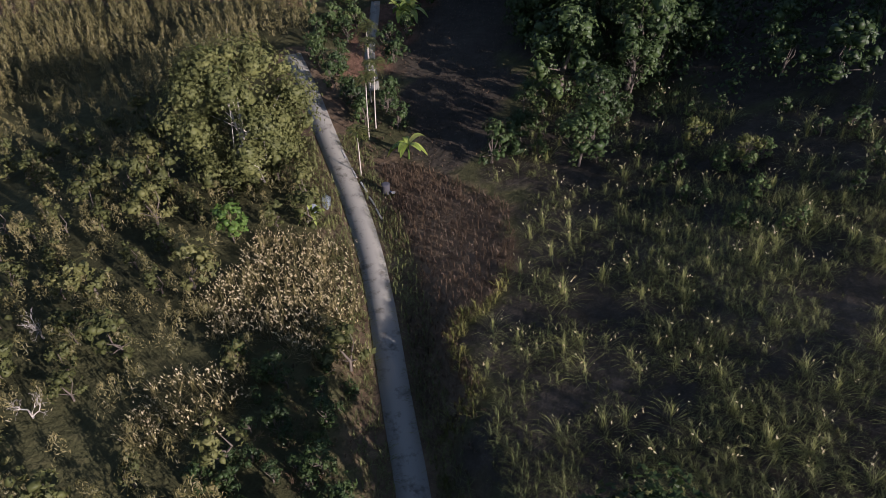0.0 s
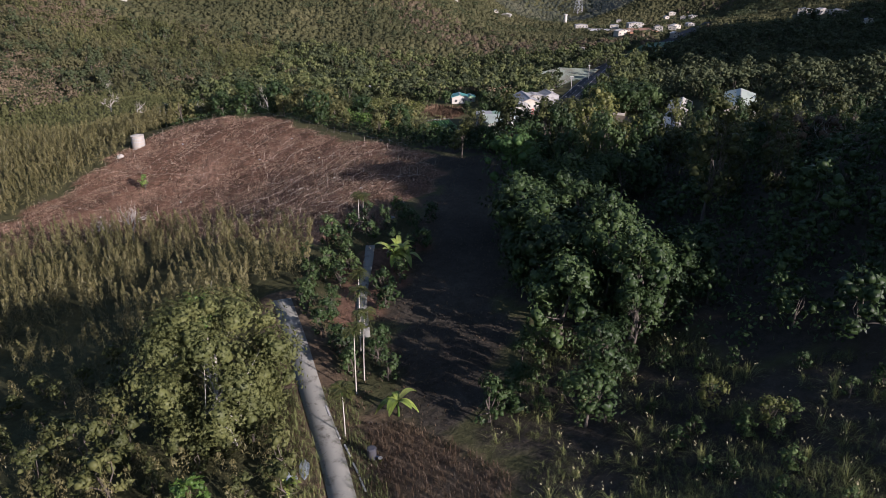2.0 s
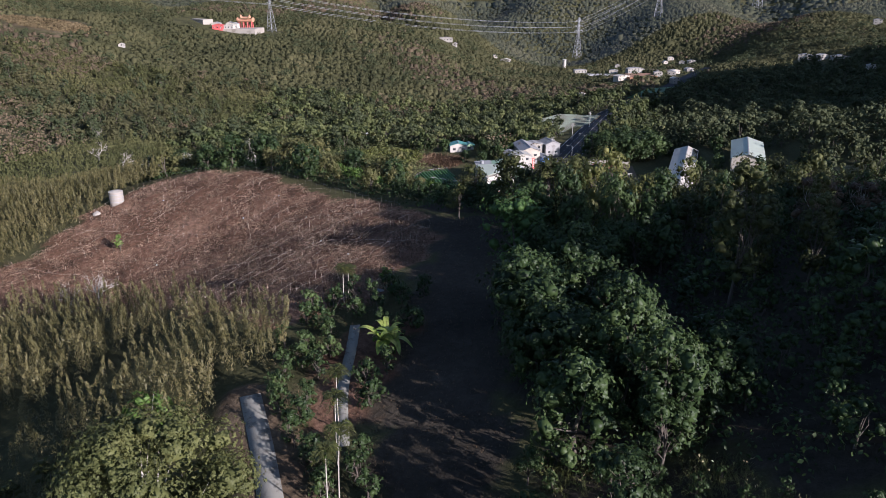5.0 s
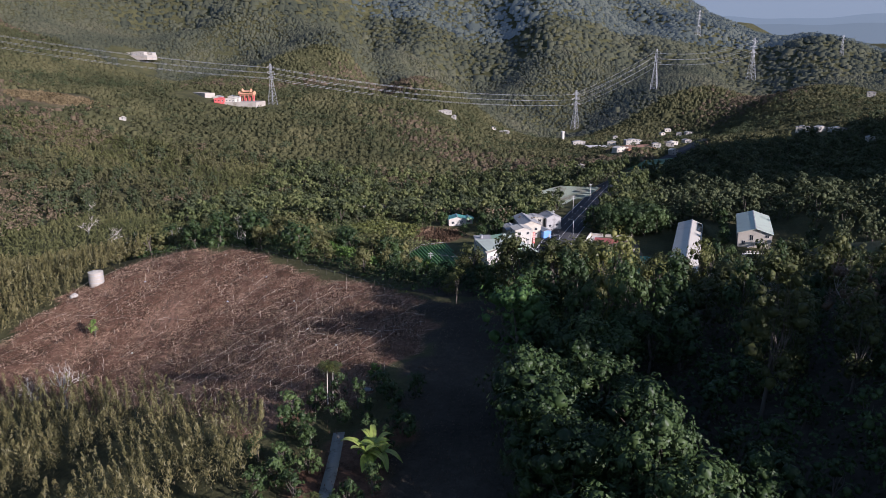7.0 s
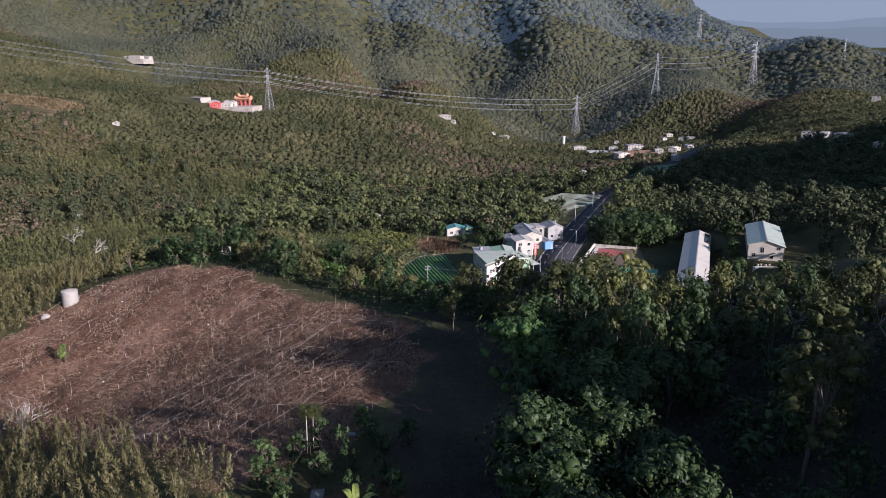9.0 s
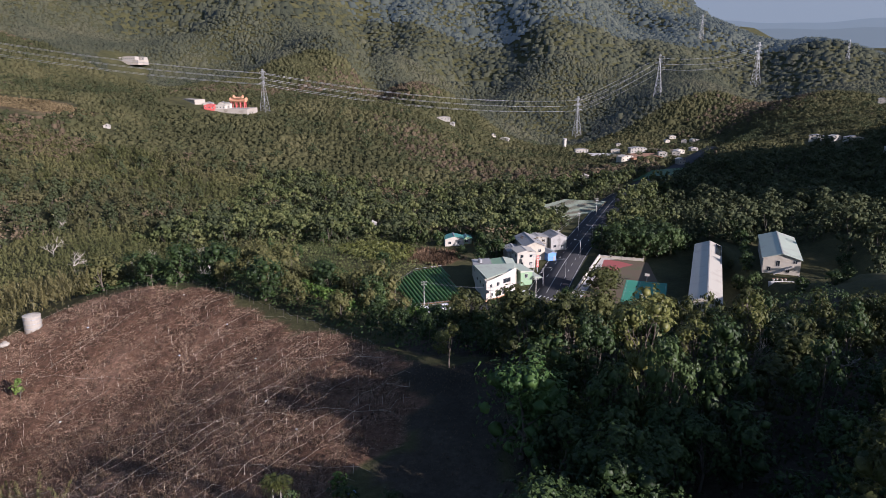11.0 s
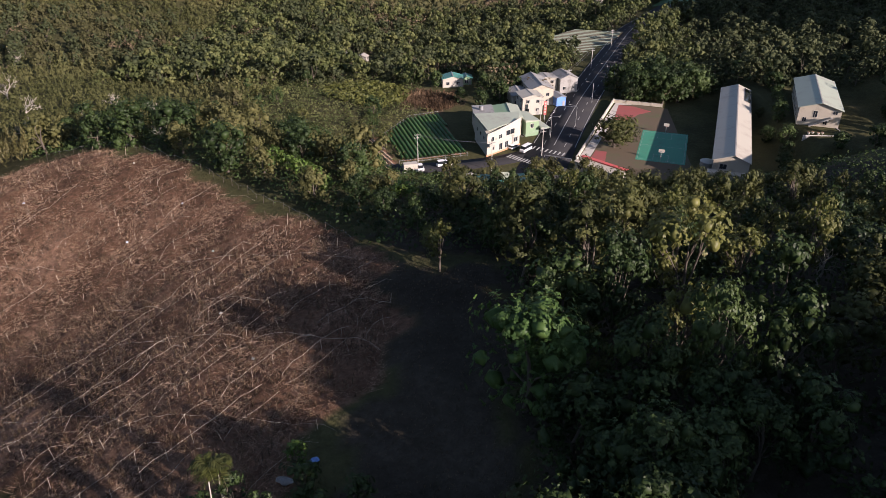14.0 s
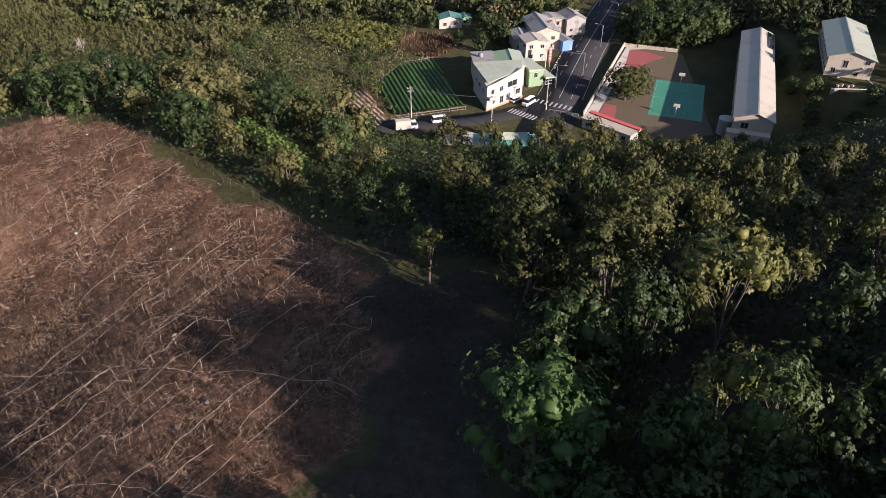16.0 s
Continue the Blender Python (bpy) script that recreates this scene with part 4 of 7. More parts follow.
# tussocks of tall grass with plumes
def tussocks(name, x, y, seed, label, material, blades=26, high=1.5, plumes=4, wide=0.05, plume_size=0.5, splay=0.8):
    rng = np.random.default_rng(seed)
    k = len(x)
    z = ground_z(x, y)
    big = rng.uniform(0.6, 1.3, k)
    j = np.repeat(np.arange(k), blades)
    a = rng.uniform(0, 2 * math.pi, len(j))
    u = rng.uniform(0.05, splay, len(j))
    run = np.stack([np.cos(a) * u, np.sin(a) * u, 1.25 - 0.5 * u], axis=1)
    size = high * big[j] * rng.uniform(0.7, 1.2, len(j))
    base = np.stack([x[j] + 0.3 * high * u * np.cos(a * 3), y[j] + 0.3 * high * u * np.sin(a * 3), z[j] - 0.05], axis=1)
    run = unit(run)
    side = np.stack([-np.sin(a), np.cos(a), np.zeros(len(j))], axis=1) * (wide * size)[:, None]
    mid = base + run * (size * 0.6)[:, None]
    tip = base + unit(run + np.array([0, 0, -0.35]) * u[:, None]) * size[:, None]
    v = np.stack([base, mid + side, tip, mid - side], axis=1).reshape(-1, 3)
    ob = tagged(put_mesh(name, np_mesh(name, v, np.arange(len(v)).reshape(-1, 4)), material), label, "grass", kind="stuff")
    if plumes:
        j = np.repeat(np.arange(k), plumes)
        j = j[rng.random(len(j)) < 0.8]
        a = rng.uniform(0, 2 * math.pi, len(j))
        d = unit(np.stack([0.35 * np.cos(a), 0.35 * np.sin(a), np.ones(len(j))], axis=1))
        at = np.stack([x[j], y[j], z[j]], axis=1) + d * (high * big[j] * rng.uniform(0.95, 1.35, len(j)))[:, None]
        cards = []
        for w in (0.0, 1.6):
            out = np.stack([np.cos(a + w), np.sin(a + w), np.full(len(j), 0.5)], axis=1)
            cards.append(leaf_cards(rng, at, out, plume_size, 0.34, 0.1, 0.0, d + np.stack([0.5 * np.cos(a), 0.5 * np.sin(a), 0 * a], axis=1)))
        pv, pf = joined(cards)
        put_mesh("plumes", np_mesh("plumes", pv, pf), M_PLUME, ob, "cream feathery seed plumes")
    return ob


def patch(seed, outline, gap, keep=1.0, off_track=2.2):
    rng = np.random.default_rng(seed)
    xs, ys = zip(*outline)
    x, y = scattered(rng, min(xs), max(xs), min(ys), max(ys), gap)
    ok = in_outline(*ragged(x, y), outline) & (way_off(x, y, TRACK) > off_track) & (rng.random(len(x)) < keep)
    return x[ok], y[ok]


tussocks("plume_grass", *patch(81, PLUME_A, 0.95, 0.9), 82, "dense stand of tall dry silver grass with cream plumes", M_SILVER, 30, 1.6, 13, 0.016, 0.28, 1.0)
tussocks("plume_grass", *patch(83, PLUME_B, 1.0, 0.75), 84, "stand of tall dry silver grass with cream plumes", M_SILVER, 30, 1.6, 13, 0.016, 0.28, 1.0)
gx_, gy_ = patch(85, RIGHT_GRASS, 0.66, 0.95)
_ok = gy_ > 18
gx_, gy_ = gx_[_ok], gy_[_ok]
_rng = np.random.default_rng(5)
_lush = np.sin(gx_ / 2.6 + 1.9 * np.sin(gy_ / 3.7) + gy_ / 9) * np.sin(gy_ / 2.2 + 1.6 * np.sin(gx_ / 4.1)) + 0.7 * np.sin(gx_ / 7.3 + gy_ / 11 + 2) * np.sin(gy_ / 8.1 - gx_ / 13) + 0.45 * _rng.normal(size=len(gx_))
_lush = np.where(gy_ > 60, _lush - 0.5, _lush)
tussocks("tall_grass", gx_[_lush > 0.2], gy_[_lush > 0.2], 86, "rough green tussock grass on the slope", M_GRASS, 40, 1.1, 0, 0.0075, splay=1.35)
_low = (_lush <= 0.2) & (_lush > -0.5) & (_rng.random(len(gx_)) < 0.65)
tussocks("low_weeds", gx_[_low], gy_[_low], 97, "low dull weeds between the tussocks", M_LEAF_OLIVE, 20, 0.6, 0, 0.025, splay=1.5)
tussocks("tall_grass", *patch(87, RIGHT_GRASS, 2.6, 0.5), 88, "tall silver grass clumps with pale plumes", M_GRASS, 80, 2.0, 6, 0.006, 0.3, 1.3)
tussocks("tall_grass", *patch(112, [(7, 56), (5, 57), (3, 51), (1.2, 39), (0.4, 30), (-0.6, 20), (1.4, 20), (2.2, 30), (3.2, 39), (5, 50)], 0.55, 0.85), 113, "fine yellow-green grass along the foot of the slope", M_YELLOW_GRASS, 30, 0.9, 0, 0.018)
tussocks("dry_grass", *patch(89, DRY_STRIP, 0.6, 0.95), 90, "low brown dry grass beside the track", M_DRY, 20, 0.8, 0, 0.02)
tussocks("dry_grass", *patch(91, [(-14, 26), (-16, 60), (-22, 84), (-10, 84), (2, 62), (5, 26)], 0.7, 0.5, 1.75), 92, "ragged verge grass along the track", M_DRY, 14, 0.5, 0, 0.04)
gx_, gy_ = patch(98, [(-14, -10), (-14, 26), (-18, 60), (-22, 84), (-8, 84), (2, 62), (7, 26), (8, -10)], 0.55, 0.8, 1.6)
_near = way_off(gx_, gy_, TRACK) < 4.6
tussocks("verge_grass", gx_[_near], gy_[_near], 99, "green and yellow verge grass along the track", M_GRASS, 20, 0.95, 0, 0.016, splay=1.2)
tussocks("lawn_grass", *patch(93, LAWN, 0.9, 0.9), 94, "short shaded grass strip between orchard and wood", M_DRY, 10, 0.35, 0, 0.04)
tussocks("weeds", *patch(95, ORCHARD, 0.9, 0.5), 96, "dry weeds between the fruit trees", M_DRY, 12, 0.5, 0, 0.04)


# scrub beside the track
for x, y in zip(*scattered(np.random.default_rng(19), -80, 0, -25, 95, 4.6)):
    inside = in_outline(x, y, SCRUB) and not in_shadow_gap(x, y) and not in_outline(x, y, PLUME_A) and not in_outline(x, y, PLUME_B) and way_off(x, y, TRACK) > 3.6
    if inside and free_of(x, y, 1.2):
        at = (float(x), float(y))
        if x > -17 and y < 42:
            plant(FRUIT_TREES, "shrub", at, 1.1, "dark green shrub below the track", "shrubs by the track", "shrub")
        else:
            plant(SCRUB_TREES, "shrub", at, 1.7 if RNG.random() < 0.3 else 1.05, "olive-green scrub tree on the slope", "scrub trees", "shrub")


# felled ground: a dead vine trellis of posts and wires, over dry brush
def felled(seed):
    rng = np.random.default_rng(seed)
    x, y = patch(seed + 1, FELLED, 0.55, 0.95)
    k = len(x)
    z = ground_z(x, y)
    lean = rng.normal(0, 0.9, (k, 2)) + np.array([0.25, 0.35])
    size = rng.uniform(0.7, 2.6, k)
    a = np.stack([x, y, z - 0.05], axis=1)
    d = unit(np.stack([lean[:, 0], lean[:, 1], rng.uniform(0.03, 0.55, k)], axis=1))
    v = []
    for s in range(4):
        dd = unit(d + 0.7 * rng.normal(size=(k, 3)) * np.array([1, 1, 0.5]))
        dd[:, 2] = np.abs(dd[:, 2]) * 0.6
        side = unit(np.cross(dd, rng.normal(size=(k, 3)))) * rng.uniform(0.006, 0.018, k)[:, None]
        tip = a + dd * (size * rng.uniform(0.5, 1.0, k))[:, None]
        v.append(np.stack([a - side, a + side, tip + side * 0.3, tip - side * 0.3], axis=1).reshape(-1, 3))
    v = np.concatenate(v)
    tagged(put_mesh("dead_brush", np_mesh("dead_brush", v, np.arange(len(v)).reshape(-1, 4)), M_DEAD), "dry brown vines and brush tangled over the slope", "brush", kind="stuff")
    rows, posts = [], []
    for way, gap, miss in ((57, 3.0, 0.08), (-13.5, 13.0, 0.1)):
        c, s = math.cos(radians(way)), math.sin(radians(way))
        for off in np.arange(-260, 260, gap):
            if rng.random() < miss:
                continue
            o = off + rng.normal() * 0.25 * gap
            u = np.arange(-300, 300, 1.6)
            bend = 5.0 * np.sin(u / 46 + 0.4) if way > 0 else 0.6 * np.sin(u / 30)
            px, py = u * c - (o + bend) * s, u * s + (o + bend) * c
            ok = in_outline(px, py, FELLED)
            px, py = px[ok], py[ok]
            if len(px) < 5:
                continue
            # wires are broken here and there
            cut = np.sort(rng.integers(0, len(px), 2 + len(px) // 14))
            last = 0
            for e in (*cut, len(px)):
                if e - last > 3 and rng.random() < (0.85 if px[last] > -52 and py[last] < 203 else 0.3):
                    qx, qy = px[last:e], py[last:e]
                    h = 1.55 + 0.25 * np.sin(np.arange(len(qx)) * 0.9 + rng.uniform(0, 6)) + rng.normal(0, 0.12, len(qx))
                    h[0] *= rng.uniform(0.1, 1.0)
                    h[-1] *= rng.uniform(0.1, 1.0)
                    p = np.stack([qx + rng.normal(0, 0.09, len(qx)), qy + rng.normal(0, 0.09, len(qx)), ground_z(qx, qy) + h], axis=1)
                    rows.append(tube(p, [rng.uniform(0.010, 0.019)] * len(p), 3))
                last = e
            if way > 0:
                for qx, qy in zip(px[::2], py[::2]):
                    if rng.random() < 0.4:
                        qz = float(ground_z(qx, qy))
                        t = rng.normal(0, 0.18, 2)
                        posts.append(tube([(qx, qy, qz - 0.2), (qx + t[0], qy + t[1], qz + rng.uniform(1.2, 2.1))], [0.024, 0.018], 4))
    v, f = joined(rows)
    tagged(put_mesh("trellis_wires", np_mesh("trellis_wires", v, f), M_POLE_DRY), "long pale trellis wires and canes in rows over the dead vines", "trellis", kind="stuff")
    v, f = joined(posts)
    tagged(put_mesh("trellis_posts", np_mesh("trellis_posts", v, f), M_POLE_DRY), "short pale trellis posts among the dead vines", "post", kind="stuff")


felled(100)
tussocks("dead_shrubs", *patch(116, FELLED, 2.1, 0.7), 117, "bare brown bushes of dead twigs standing on the felled slope", M_DRY, 26, 1.25, 0, 0.013, splay=1.3)
tussocks("dead_stubble", *patch(110, FELLED, 0.88, 0.85), 111, "dry reddish-brown dead vines and stubble over the slope", M_VINE, 12, 0.55, 0, 0.035)

# darker stubble, partly standing in for shade over the lower slope
tussocks("dead_stubble", *patch(114, [(-92, 178), (-52, 192), (-12, 190), (-2, 178), (-1, 160), (-12, 140), (-22, 139), (-46, 158), (-67, 171)], 0.85, 0.75), 115, "dark grey-brown withered vines on the lower slope", M_DRY, 12, 0.7, 0, 0.022)


edge = thing("boundary_fence", pose(0, 0, 0), "row of short weathered posts along the felled ground", "fence")
EDGE = [(-84, 241.5), (-71, 244.5), (-46, 228.5), (-23, 207.5), (-8, 192.5)]
for (ax, ay), (bx, by) in zip(EDGE, EDGE[1:]):
    n_ = int(math.hypot(bx - ax, by - ay) / 2.6)
    row = []
    for i in range(n_ + 1):
        x, y = ax + (bx - ax) * i / n_ + 0.25 * math.sin(i * 2.1 + ax), ay + (by - ay) * i / n_ + 0.25 * math.sin(i * 1.3)
        z = float(ground_z(x, y))
        tip = (x + 0.15 * math.sin(i * 3.7), y + 0.1, z + 1.5 + 0.35 * math.sin(i * 2.9))
        row.append((tip[0], tip[1], tip[2] - 0.2))
        if i < n_:
            v, f = tube([(x, y, z - 0.3), tip], [0.035, 0.03], 5)
            put_mesh("post", np_mesh("post", v, f), M_BARK, edge)
    v, f = tube(row, [0.012] * len(row), 3)
    put_mesh("wire", np_mesh("wire", v, f), M_STEEL, edge)


# woods on the far slopes: clumped crowns, one object a belt
def in_any_clearing(x, y):
    bad = way_off(x, y, HIGHWAY) < np.where(y < 430, 13, 9)
    bad |= (way_off(x, y, LANE) < 7) & (x > -75)
    for outline in (FELLED, BAMBOO_WEST, BAMBOO_GROVE, GREEN_FIELD, BROWN_FIELD, COVER_FIELD, POND_FIELD, WOOD):
        bad |= in_outline(x, y, outline)
    bad |= (x > 14) & (x < 130) & (y > 288) & (y < 376)
    bad |= (x > 2) & (x < 20) & (y > 306) & (y < 364)
    bad |= (x > -46) & (x < -4) & (y > 282) & (y < 304)
    bad |= (x > 122) & (x < 168) & (y > 306) & (y < 366)
    for cx, cy, r in GLADES:
        bad |= np.hypot(x - cx, (y - cy) * 0.8) < r
    return bad


GLADES = []


def far_woods(name, x, y, seed, label, cards, size, r0, h0, material, keep_clear=True, relief=1.0, lobes=1, core=0):
    """A belt of trees, crown to crown: each an uneven dome or several of leaf masses with loose sprays on it."""
    rng = np.random.default_rng(seed)
    if keep_clear:
        ok = ~in_any_clearing(x, y)
        x, y = x[ok], y[ok]
    k = len(x)
    tall = 0.45 * np.sin(x / 23 + 2 * np.sin(y / 31)) * np.sin(y / 19) + 0.25 * np.sin(x / 9.7 + y / 13)
    r = r0 * np.exp(rng.normal(0, 0.38, k))
    lift = np.zeros(k)
    if lobes > 1:
        # several masses of unlike height make up one crown
        i = np.repeat(np.arange(k), lobes)
        a, out = rng.uniform(0, 2 * math.pi, len(i)), r[i] * np.sqrt(rng.random(len(i))) * 0.85
        x, y, tall = x[i] + out * np.cos(a), y[i] + out * np.sin(a), tall[i]
        lift = (0.75 * r[i] - 0.9 * out) * relief + rng.normal(0, 0.35, k)[i]
        r = r[i] * rng.uniform(0.36, 0.62, len(i))
        k = len(i)
    dome = r * rng.uniform(0.7, 1.25, k) * relief
    z = lift + ground_z(x, y) + np.maximum(0, h0 * (0.8 + tall * relief + rng.normal(0, 0.22 * relief, k)) - dome * 0.5)
    j = np.repeat(np.arange(k), cards)
    d = unit(rng.normal(size=(len(j), 3)) + np.array([0, 0, 0.55]))
    d[:, 2] = np.abs(d[:, 2])
    lump = rng.uniform(0.9, 1.16, len(j))
    at = np.stack([x[j] + d[:, 0] * r[j] * lump, y[j] + d[:, 1] * r[j] * lump, z[j] + d[:, 2] * dome[j] * lump], axis=1)
    v, f = leaf_cards(rng, at, d, size, 0.62, 0.4)
    if not core:
        return tagged(put_mesh(name, np_mesh(name, v, f), material), label, "woodland", kind="stuff")
    ring = np.arange(4) * math.pi / 2
    rows = []
    spin = rng.uniform(0, 2 * math.pi, (k, 1))
    for u, w in ((-1.0 if lobes == 1 else -0.3, core), (0.55, core * 0.6)):
        a = ring[None, :] + rng.uniform(-0.4, 0.4, (k, 4)) + spin
        rr = r[:, None] * w * rng.uniform(0.7, 1.2, (k, 4))
        zz = z[:, None] + dome[:, None] * (u + rng.uniform(-0.15, 0.15, (k, 4)))
        rows.append(np.stack([x[:, None] + rr * np.cos(a), y[:, None] + rr * np.sin(a), zz], axis=2))
    cv = np.concatenate(rows, axis=1).reshape(-1, 3)
    b = np.arange(k)[:, None] * 8
    s_ = np.arange(4)
    side = np.stack([b + s_, b + (s_ + 1) % 4, b + 4 + (s_ + 1) % 4, b + 4 + s_], axis=2).reshape(-1, 4)
    cap = b + 4 + s_[None, :]
    v, f = joined([(v, f), (cv, np.concatenate([side, cap]))])
    return tagged(put_mesh(name, np_mesh(name, v, f, True), material), label, "woodland", kind="stuff")


def hill_bamboo(name, x, y, seed, label, leaves, size, height, wide, material):
    """Feathery upright plumes in a belt on the hillside."""
    rng = np.random.default_rng(seed)
    ok = ~in_any_clearing(x, y)
    x, y = x[ok], y[ok]
    k = len(x)
    z = ground_z(x, y)
    h = height * rng.uniform(0.6, 1.3, k) * (1 + 0.3 * np.sin(x / 17 + y / 23))
    j = np.repeat(np.arange(k), leaves)
    u = 0.1 + 0.9 * rng.random(len(j)) ** 0.8
    a = rng.uniform(0, 2 * math.pi, len(j))
    r = wide * (1.05 - 0.75 * u) * rng.uniform(0.5, 1.1, len(j))
    at = np.stack([x[j] + r * np.cos(a), y[j] + r * np.sin(a), z[j] + u * h[j]], axis=1)
    out = np.stack([np.cos(a), np.sin(a), np.full(len(j), 0.8)], axis=1)
    v, f = leaf_cards(rng, at, out, size, 0.5, 0.3, 0.0, np.stack([0.4 * np.cos(a), 0.4 * np.sin(a), np.full(len(j), 1.0)], axis=1))
    return tagged(put_mesh(name, np_mesh(name, v, f), material), label, "bamboo", kind="stuff")


# low growth under the trees of the wood
ux, uy = scattered(np.random.default_rng(121), -124, 120, 60, 300, 2.9)
_in = in_outline(ux, uy, WOOD) & (np.hypot(ux - 25, uy - 283) > 9) & (way_off(ux, uy, HIGHWAY) > 10) & ~((ux > -34) & (ux < 45) & (uy > 286))
_foot = _in & (ux > -40) & (ux < 46) & (uy > 258)
_in &= ~_foot
far_woods("undergrowth", ux[_foot], uy[_foot], 124, "low bushes at the foot of the wooded slope", 16, 0.4, 1.0, 0.7, M_LEAF_OLIVE, False)
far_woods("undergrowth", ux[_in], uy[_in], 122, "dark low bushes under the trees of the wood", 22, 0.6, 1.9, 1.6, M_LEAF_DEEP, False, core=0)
rng1 = np.random.default_rng(123)
ux, uy = scattered(rng1, 12, 62, 54, 92, 3.4)
_in = in_outline(ux, uy, RIGHT_GRASS) & ~((ux < 22) & (uy < 72)) & (rng1.random(len(ux)) < 0.62)
wood_stuff("bushes", [(FRUIT_TREES, (float(a), float(b)), float(rng1.uniform(0.5, 0.85))) for a, b in zip(ux[_in], uy[_in])], "dark bushes and creepers on the shaded slope")
ux, uy = scattered(rng1, -18, 2, 15, 46, 2.2)
_in = (way_off(ux, uy, TRACK) > 2.9) & (ux < -1) & ~in_outline(ux, uy, PLUME_B) & ~in_outline(ux, uy, PLUME_A) & in_outline(ux, uy, SCRUB) & (rng1.random(len(ux)) < 0.8)
wood_stuff("bushes", [(FRUIT_TREES, (float(a), float(b)), float(rng1.uniform(0.4, 0.75))) for a, b in zip(ux[_in], uy[_in])], "dark green bushes beside the track")


# ---- village, school and crossing ----
def window_on(parent, x, y, z, rot, w=1.3, h=1.2, name="window"):
    """A framed pane that stands a little proud of a wall; rot turns its face from -y."""
    m = Matrix.Translation((x, y, z)) @ Matrix.Rotation(rot, 4, "Z")
    t = 0.09
    ob = part(name, boxes((-w / 2 - t, w / 2 + t, -0.07, 0.02, h / 2, h / 2 + t), (-w / 2 - t, w / 2 + t, -0.10, 0.02, -h / 2 - t, -h / 2), (-w / 2 - t, -w / 2, -0.07, 0.02, -h / 2, h / 2), (w / 2, w / 2 + t, -0.07, 0.02, -h / 2, h / 2), (-0.03, 0.03, -0.06, 0.02, -h / 2, h / 2)), M_CONCRETE, parent, m=m)
    part("pane", boxes((-w / 2, w / 2, -0.04, 0.0, -h / 2, h / 2)), M_GLASS, ob)
    return ob


def row_of(parent, w, d, side, count, z, ww=1.3, wh=1.2):
    """Evenly spaced windows on one side of a w by d block."""
    for i in range(count):
        u = (i + 0.5) / count - 0.5
        x, y, r = {"front": (u * w, -d / 2, 0), "back": (u * w, d / 2, math.pi), "right": (w / 2, u * d, math.pi / 2), "left": (-w / 2, u * d, -math.pi / 2)}[side]
        window_on(parent, x, y, z, r, ww, wh)


def gable(parent, w, d, h, rise, material, over=0.5, thick=0.14, label="", ridge=0.0):
    """Two sloping sheets with a ridge cap along y; ridge moves it off the middle."""
    bm = bmesh.new()
    for s in (-1, 1):
        x1 = s * (w / 2 + over)
        drop = rise * over / (w / 2)
        a = [(ridge, h + rise), (x1, h - drop), (x1, h - drop + thick), (ridge, h + rise + thick)]
        lo = [bm.verts.new((x, -d / 2 - over, z)) for x, z in a]
        hi = [bm.verts.new((x, d / 2 + over, z)) for x, z in a]
        for i in range(4):
            bm.faces.new((lo[i], lo[(i + 1) % 4], hi[(i + 1) % 4], hi[i]))
        bm.faces.new(lo[::-1])
        bm.faces.new(hi)
    roof = part("roof", bm, material, parent, label)
    part("ridge_cap", boxes((ridge - 0.2, ridge + 0.2, -d / 2 - over, d / 2 + over, h + rise + thick - 0.03, h + rise + thick + 0.07)), M_ROOF_GREY, roof)
    return roof


def gable_walls(w, d, h, rise, ridge=0.0):
    bm = bmesh.new()
    prof = [(-w / 2, -1.5), (w / 2, -1.5), (w / 2, h), (ridge, h + rise), (-w / 2, h)]
    lo = [bm.verts.new((x, -d / 2, z)) for x, z in prof]
    hi = [bm.verts.new((x, d / 2, z)) for x, z in prof]
    for i in range(5):
        bm.faces.new((lo[i], lo[(i + 1) % 5], hi[(i + 1) % 5], hi[i]))
    bm.faces.new(lo[::-1])
    bm.faces.new(hi)
    return bm


def base_at(x, y, turn, z=None):
    return pose(x, y, float(ground_z(x, y)) if z is None else z, 0, 0, turn)


def plain_house(at, turn, w, d, h, rise, wall, roof, label, rows=((1.5,),), sides=("front", "right"), name="house", category="house", group="", z=None, per=3.2, over=0.4):
    ob = thing(name, base_at(*at, turn, z), label, category, group)
    part("wall", gable_walls(w, d, h, rise), wall, ob)
    gable(ob, w, d, h, rise, roof, over)
    for zz in rows[0]:
        for s in sides:
            row_of(ob, w, d, s, max(1, int((w if s in ("front", "back") else d) / per)), zz)
    part("door", boxes((-0.5, 0.5, -d / 2 - 0.06, -d / 2 + 0.02, 0, 2.05), bevel=0.02), M_ROOF_GREY, ob, m=Matrix.Translation((w * 0.28, 0, 0)))
    return ob


# long school hall
hall = thing("school_hall", base_at(109.1, 327.6, -20.9, -11.0), "long cream school hall with a pale gabled metal roof", "building")
part("wall", gable_walls(10.4, 81, 7.6, 1.9, 0.6), M_CREAM, hall)
gable(hall, 10.4, 81, 7.6, 1.9, M_ROOF_CREAM, 0.45, ridge=0.6)
for zz in (1.7, 5.2):
    row_of(hall, 10.4, 81, "left", 18, zz, 1.8, 1.3)
    row_of(hall, 10.4, 81, "right", 18, zz, 1.8, 1.3)
window_on(hall, -2.2, -40.5, 5.6, 0, 2.0, 1.6)
part("porch", boxes((-6.6, 4.9, -43.6, -40.6, -1.5, 4.4), bevel=0.05), M_CREAM, hall, "lower flat-roofed end room")
window_on(hall, -1.5, -43.6, 2.4, 0, 1.9, 1.1)
